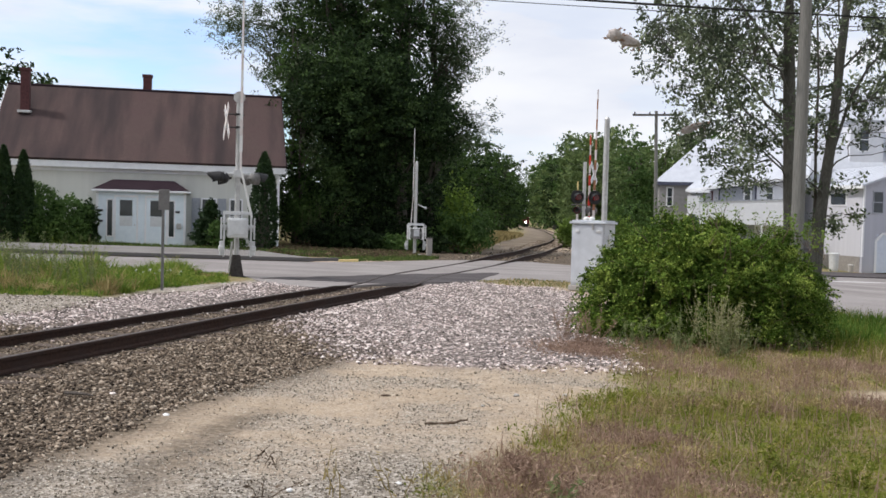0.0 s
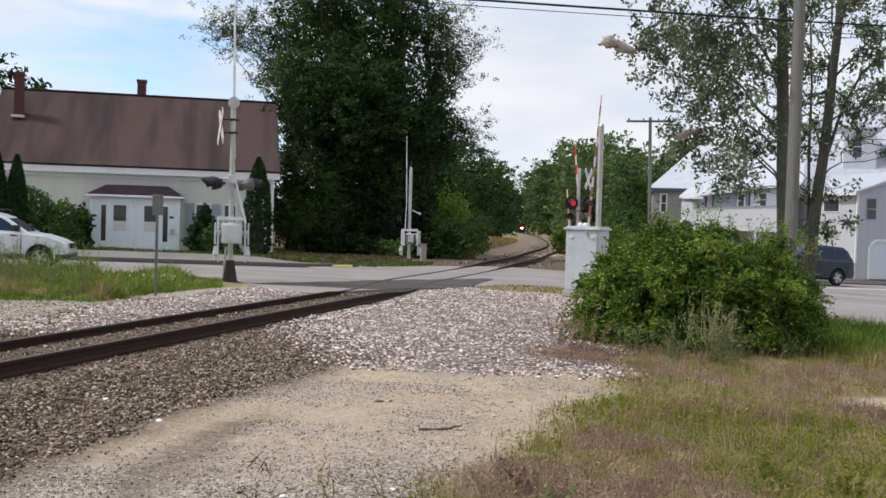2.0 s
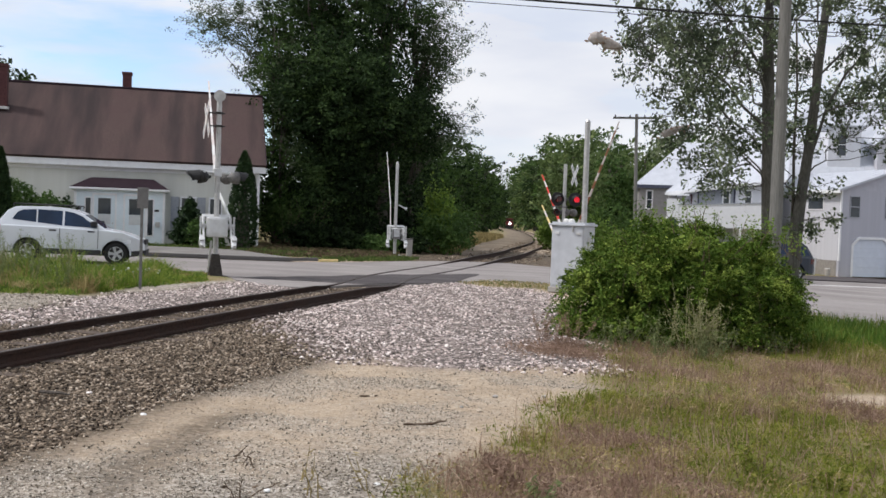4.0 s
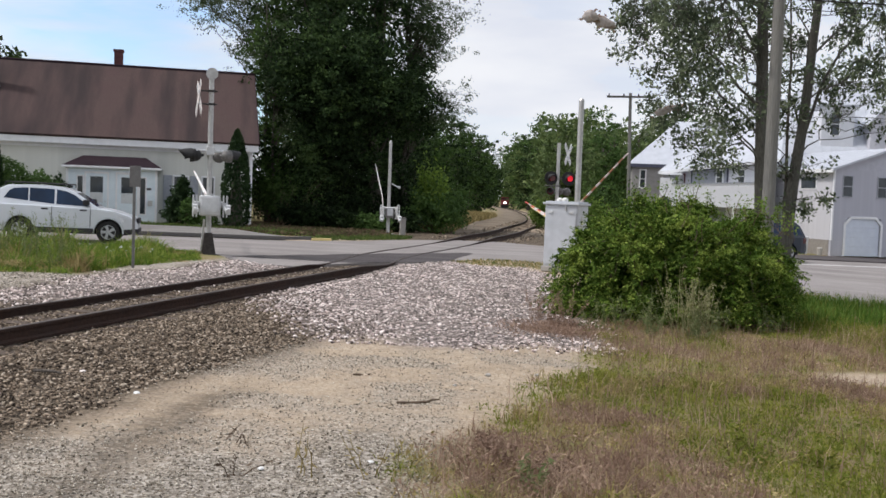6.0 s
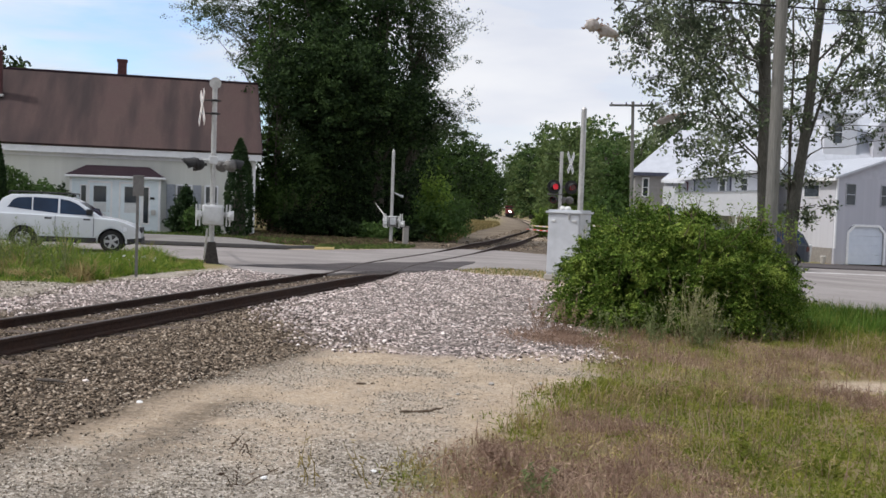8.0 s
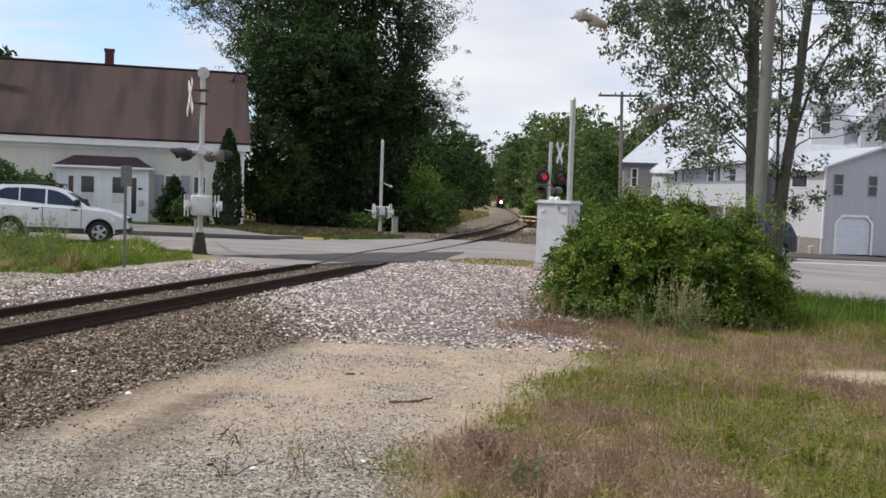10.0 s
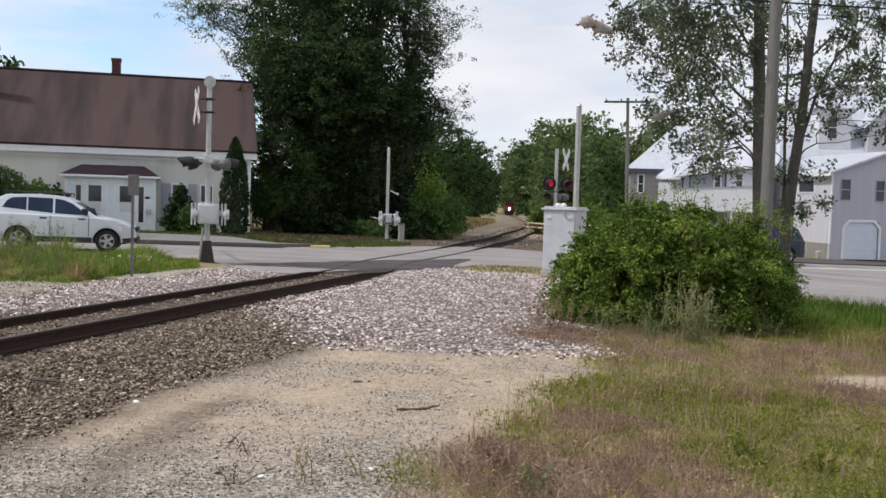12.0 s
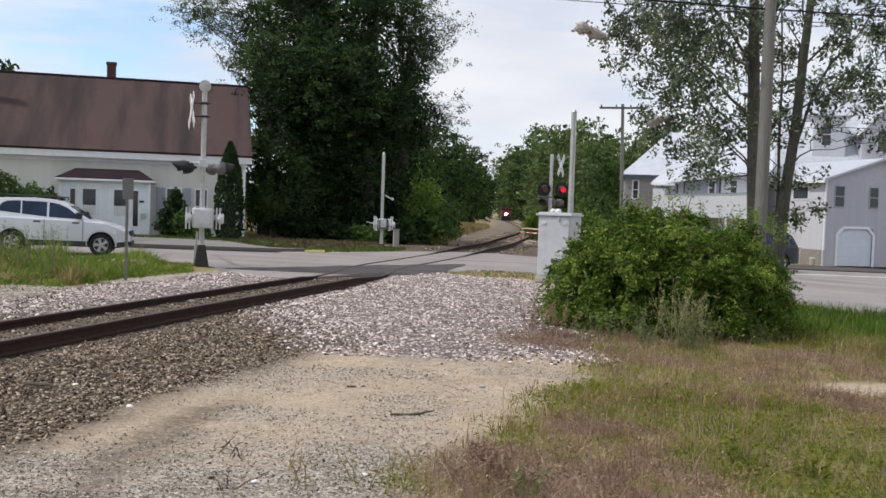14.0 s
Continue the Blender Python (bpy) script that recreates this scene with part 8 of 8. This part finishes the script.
# ---- ballast, stones and litter ----
def stone_field(name, P, size, mat, rng, label):
    """Angular stones, each its own island of eight faces, joined as one field."""
    n = len(P)
    base = np.array([(1, 0, 0), (-1, 0, 0), (0, 1, 0), (0, -1, 0), (0, 0, 1), (0, 0, -1)], float)
    v = base[None] * rng.uniform(0.55, 1.25, (n, 6, 1)) + rng.normal(size=(n, 6, 3)) * 0.32
    q = rng.normal(size=(n, 3, 3))
    q, _ = np.linalg.qr(q)
    v = np.einsum("nij,nkj->nki", q, v) * (size * rng.uniform(0.55, 1.45, n))[:, None, None]
    v[:, :, 2] *= 0.65
    v += P[:, None, :]
    tri = np.array([(0, 2, 4), (2, 1, 4), (1, 3, 4), (3, 0, 4), (2, 0, 5), (1, 2, 5), (3, 1, 5), (0, 3, 5)])
    f = (np.arange(n)[:, None, None] * 6 + tri[None]).reshape(-1, 3)
    me = bpy.data.meshes.new(name)
    me.vertices.add(n * 6)
    me.vertices.foreach_set("co", v.ravel())
    me.loops.add(f.size)
    me.loops.foreach_set("vertex_index", f.ravel())
    me.polygons.add(len(f))
    me.polygons.foreach_set("loop_start", np.arange(0, f.size, 3))
    me.polygons.foreach_set("loop_total", np.full(len(f), 3))
    me.update()
    me.materials.append(mat)
    return tagged(new(name, me), label, "gravel", kind="stuff")


def stone_mat(name, stops):
    m, t, b = nodes_of(name, 0.9, 0, 0.2)
    g = t.nodes.new("ShaderNodeNewGeometry")
    c = ramp(t, g.outputs["Random Per Island"], stops)
    n = noise_node(t, 40, 4.0)
    c = mixed(t, 0.35, c, ramp(t, n, [(0.3, (0.5, 0.5, 0.5)), (0.7, (1.2, 1.2, 1.2))]), "MULTIPLY")
    t.links.new(c, b.inputs["Base Color"])
    return m


M_ST_DARK = stone_mat("brown_ballast_stone", [(0.0, (0.024, 0.018, 0.014)), (0.35, (0.115, 0.087, 0.064)), (0.75, (0.33, 0.258, 0.19)), (1.0, (0.58, 0.49, 0.39))])
M_ST_PALE = stone_mat("pale_ballast_stone", [(0.0, (0.03, 0.026, 0.024)), (0.28, (0.235, 0.192, 0.176)), (0.58, (0.67, 0.552, 0.515)), (1.0, (1.0, 0.91, 0.87))])
M_ST_GRIT = stone_mat("grey_grit", [(0.0, (0.07, 0.06, 0.046)), (0.45, (0.30, 0.262, 0.208)), (1.0, (0.68, 0.62, 0.53))])

rs = np.random.default_rng(101)


def spots(n, x0, x1, y0, y1, weight, lift):
    x, y = rs.uniform(x0, x1, n), rs.uniform(y0, y1, n)
    w = weight(x, y)
    ok = rs.random(n) < w
    x, y = x[ok], y[ok]
    bed = np.clip((1.55 - np.abs((x - track_x(y)) * 0.955)) / 0.4, 0, 1) * (y < 60)
    return np.stack([x, y, gz(x, y) + lift - 0.07 * bed + (fbm(x, y, 0.6, 21) - 0.5) * 0.05 + rs.normal(size=len(x)) * 0.006], 1)


def on_bed(x, y):
    z = zones(x, y)
    d = np.abs((x - track_x(y)) * 0.955)
    low = np.where(d < 1.5, 0.6, 1.0)
    return np.clip((z[0] - z[1] - 0.62) / 0.38, 0, 1) * low * (np.abs(d - 0.72) > 0.09) * (y < edge_y(NEAR_EDGE, x) - 0.1)


def on_pale(x, y):
    # strays lie past the edge of the bed
    z = zones(x + rs.normal(size=len(x)) * 0.06, y + rs.exponential(0.16, len(x)) * (y < 20))
    d = np.abs((x - track_x(y)) * 0.955)
    return z[1] * (np.abs(d - 0.72) > 0.09) * (y < edge_y(NEAR_EDGE, x) - 0.05)


stone_field("ballast", spots(215000, -10.5, 1.5, 6.0, 27.8, on_bed, 0.006), 0.0178, M_ST_DARK, rs, "dark brown angular track ballast")
stone_field("pale_ballast", spots(104000, -7.5, 3.8, 12.5, 29.5, on_pale, 0.018), 0.024, M_ST_PALE, rs, "pale grey angular ballast before the road")
stone_field("grit", spots(165000, -4.0, 2.4, 5.6, 13.2, lambda x, y: np.clip(zones(x, y)[2] * (0.12 + 0.85 * fbm(x, y, 0.5, 117)) + 0.03 * fbm(x, y, 0.9, 118), 0, 1) * (1 - zones(x, y)[3]) * np.clip(1.5 - zones(x, y)[0], 0, 1), 0.001), 0.0088, M_ST_GRIT, rs, "small grey stones on the sandy path")
stone_field("grit", spots(30000, -10.5, -4.2, 11.0, 21.5, lambda x, y: zones(x, y)[2] * (1 - zones(x, y)[3]) * (x < track_x(y) - 1.8) * (0.25 + 0.75 * fbm(x, y, 0.8, 113)), 0.004), 0.0185, M_ST_GRIT, rs, "small grey stones in the dirt beyond the track")
stone_field("far_ballast", spots(16000, -4, 20, 40, 95, lambda x, y: (np.abs((x - track_x(y)) * 0.955) < 2.0) * (y > edge_y(FAR_EDGE, x) + 0.3), 0.01), 0.045, M_ST_DARK, rs, "dark brown angular track ballast")

# ties under the rails, mostly buried
TIE_ME = None
for k in range(44):
    y = 6.0 + k * 0.49
    if y > edge_y(NEAR_EDGE, float(track_x(y))) - 0.6:
        break
    x = float(track_x(y))
    s = math.degrees(math.atan(float(track_x(y + 0.5) - track_x(y - 0.5))))
    if TIE_ME is None:
        bm = bm_new()
        box(bm, -1.25, 1.25, -0.11, 0.11, -0.15, 0.0, 0.012)
        tie = part("railway_tie", bm, M_TIE)
        TIE_ME = tie.data
    else:
        tie = new("railway_tie", TIE_ME)
    tie.matrix_world = pose(x + rs.normal() * 0.03, y, gzf(x, y) - 0.055, 0, 0.9, -s + rs.normal() * 0.6)
    tagged(tie, "weathered wooden tie half buried in ballast", "railway tie", "ties of the track")

# larger loose stones
for k, (x, y, r, mat) in enumerate(((-2.51, 8.99, 0.032, M_WHITE), (0.84, 10.77, 0.032, M_CONCRETE), (0.45, 10.1, 0.022, M_CONCRETE), (-0.28, 7.02, 0.026, M_WHITE), (-1.02, 6.75, 0.024, M_WHITE), (0.62, 9.9, 0.03, M_ST_DARK), (-0.5, 10.4, 0.035, M_ST_DARK), (-3.3, 9.9, 0.03, M_ST_PALE), (1.4, 10.9, 0.030, M_CONCRETE), (-0.85, 9.0, 0.03, M_ST_DARK))):
    e = None
    bm = bm_new()
    bmesh.ops.create_icosphere(bm, subdivisions=2, radius=r)
    for vv in bm.verts:
        vv.co *= 1 + 0.35 * noise.noise(vv.co * 18 + Vector((k * 3.1, 0, 0)))
        vv.co.z *= 0.6
    ob = part("stone", bm, mat)
    ob.matrix_world = pose(x, y, gzf(x, y) + r * 0.28, 0, 0, 50 * k)
    tagged(ob, "pale loose stone on the sandy path" if mat is not M_ST_DARK else "dark loose stone on the sandy path", "stone", "loose stones")
# dead stick
v, f = tube_arrays(wiggle((-0.13, 9.06, 0.02), (0.27, 9.20, 0.035), 7, 0.02, np.random.default_rng(3)), [0.010, 0.014, 0.013, 0.012, 0.012, 0.010, 0.006], 6)
tagged(raw("stick", v, f, M_STEM), "short dark dead stick on the sand", "stick")
v, f = tube_arrays(wiggle((-0.62, 10.35, 0.03), (-0.44, 10.42, 0.03), 4, 0.01, np.random.default_rng(4)), [0.012, 0.014, 0.012, 0.006], 6)
tagged(raw("stick", v, f, M_STEM), "short dark dead stick on the sand", "stick")
v, f = tube_arrays(wiggle((-3.72, 9.72, 0.09), (-3.40, 9.62, 0.09), 4, 0.02, np.random.default_rng(5)), [0.016, 0.018, 0.015, 0.008], 6)
tagged(raw("stick", v, f, M_BARK_DARK), "dark dead stick on the ballast", "stick")

# dry bits of leaf and twig on the sand
rl = np.random.default_rng(111)
x, y = rl.uniform(-3.2, 2.6, 5200), rl.uniform(6.0, 13.4, 5200)
z_ = zones(x, y)
ok = (z_[0] < 0.35) & (z_[3] < 0.3) & (fbm(x, y, 0.8, 112) > 0.42)
lp = np.stack([x[ok], y[ok], gz(x[ok], y[ok]) + (fbm(x[ok], y[ok], 0.6, 21) - 0.5) * 0.05 + 0.006], 1)
tagged(leaf_mesh("dry_litter", lp, 0.026, M_LITTER, None, rl, aspect=0.3, droop=0.0, up=4.0, fold=0.4), "dry brown bits of leaf and twig on the sand", "litter", kind="stuff")


# ---- what moves ----
def fall(part_ob, pivot, rows, sign):
    """Gate arm: rows of seconds and degrees above the level; sign +1 falls towards +y, -1 towards -y."""
    walk(part_ob, [(t, pose(*pivot, -sign * (90 - a), 0, 0)) for t, a in rows])


def motions():
    fall(ARM_L, (0, -0.24, 1.33), [(0, 90), (1.0, 90), (1.6, 86), (2.7, 69), (3.5, 54), (4.8, 28), (5.2, 21), (5.6, 14.5), (6.0, 9), (6.4, 4), (6.8, 1), (7.2, 0), (14, 0)], 1)
    fall(ARM_M, (0, -0.22, 1.05), [(0, 90), (1.2, 89), (2.0, 81), (2.7, 72), (5.0, 41), (6.0, 29), (7.0, 19), (8.0, 9.5), (8.6, 4), (9.3, 0.5), (9.8, 0), (14, 0)], 1)
    fall(ARM_R, (0.42, -0.1, 1.25), [(0, 89), (1.0, 88), (2.0, 80), (2.7, 71), (4.8, 36), (5.5, 29.5), (6.0, 24.5), (6.5, 18.5), (7.0, 13), (7.5, 7.5), (8.0, 2.5), (8.5, 0.4), (9.0, 0), (14, 0)], -1)
    fall(ARM_S, (0.30, 0.1, 0.98), [(0, 89), (1.0, 87), (2.0, 75), (2.7, 62), (4.8, 31), (5.2, 25), (5.6, 19), (6.0, 11), (6.4, 4.5), (6.8, 1), (7.2, 0), (14, 0)], 1)
    fall(ARM_T, (-0.25, 0.1, 1.2), [(0, 89), (1.0, 87), (2.0, 75), (2.7, 62), (4.8, 27), (5.2, 23), (5.6, 18), (6.0, 11), (6.4, 5), (6.8, 1.5), (7.2, 0), (14, 0)], 1)
    # flashing lamps: the reflector turns its glowing face out and in
    half = 0.5625
    for front, centre, phase in LAMPS:
        rows, k = [], 0
        t_on = 0.45 - half / 2 + (half if phase else 0)
        turn = 180
        rows.append((0.0, turn))
        t = t_on
        while t < 13.9:
            if t > 0.1:
                rows.append((t - 0.034, turn))
                rows.append((t, turn + 60))
                rows.append((t + 0.034, turn + 120))
                rows.append((t + 0.068, turn + 180))
                turn += 180
            t += half
        rows.append((14.0, turn))
        walk(front, [(t, centre @ pose(0, 0, 0, 0, 0, a)) for t, a in rows])
    # silver car: rolls up and stops
    # distance of the nose along the lane from its stop
    T = [0, 0.5, 1.0, 1.5, 2.0, 2.5, 2.75, 3.0, 3.3, 3.7, 14]
    X = [-12.6, -9.8, -7.2, -4.7, -2.6, -0.97, -0.42, -0.13, -0.02, 0, 0]
    rows, wrows = [], []
    ts = [k * 0.05 for k in range(75)] + [14.0]
    c, n = math.cos(radians(12)), math.sin(radians(12))
    for t in ts:
        s = (float(np.interp(t, T, X)) if t > 3.6 else glide(t, T, X)) - 2.2
        x, y = -8.47 + s * c, 30.76 + s * n
        rows.append((t, pose(x, y, gzf(x, y) + 0.004, 0, 0.9, 12.0)))
        wrows.append((t, math.degrees(s / 0.335)))
    walk(WHITE_CAR, rows)
    for w in WHITE_WHEELS:
        p = w.matrix_basis.translation.copy()
        walk(w, [(t, pose(*p, 0, a, 0)) for t, a in wrows])
    # dark car: comes from the other side and waits
    T = [0, 0.5, 1.0, 1.5, 2.0, 2.5, 3.0, 3.6, 14]
    X = [25.9, 23.0, 20.3, 18.35, 16.98, 16.22, 15.82, 15.62, 15.62]
    rows, wrows = [], []
    for t in ts:
        x = float(np.interp(t, T, X)) if t > 3.5 else glide(t, T, X)
        y = 46.9 + (x - 18.5) * 0.42
        rows.append((t, pose(x, y, gzf(x, y) + 0.01, 0, -2.0, 180 + 20)))
        wrows.append((t, math.degrees((25.4 - x) / (0.36 * CAR_S) * 1.08)))
    walk(DARK_CAR, rows)
    for w in DARK_WHEELS:
        p = w.matrix_basis.translation.copy()
        walk(w, [(t, pose(*p, 0, a, 0)) for t, a in wrows])
    # train: comes up the track
    rows = []
    for k in range(15):
        t = float(k)
        y = 300 + (14 - t) * 9.5
        x = float(track_x(y))
        s = math.degrees(math.atan(float(track_x(y + 8) - track_x(y)) / 8))
        rows.append((t, pose(x, y, gzf(x, y) + 0.12 - 0.2, 0, 0, -s)))
    walk(LOCO, rows)


def glide(t, T, X):
    T, X = np.array(T, float), np.array(X, float)
    s = np.gradient(X, T)
    k = min(max(int(np.searchsorted(T, t)) - 1, 0), len(T) - 2)
    h = T[k + 1] - T[k]
    u = (t - T[k]) / h
    return float((1 + 2 * u) * (1 - u) ** 2 * X[k] + u * (1 - u) ** 2 * h * s[k] + u * u * (3 - 2 * u) * X[k + 1] + u * u * (u - 1) * h * s[k + 1])


motions()
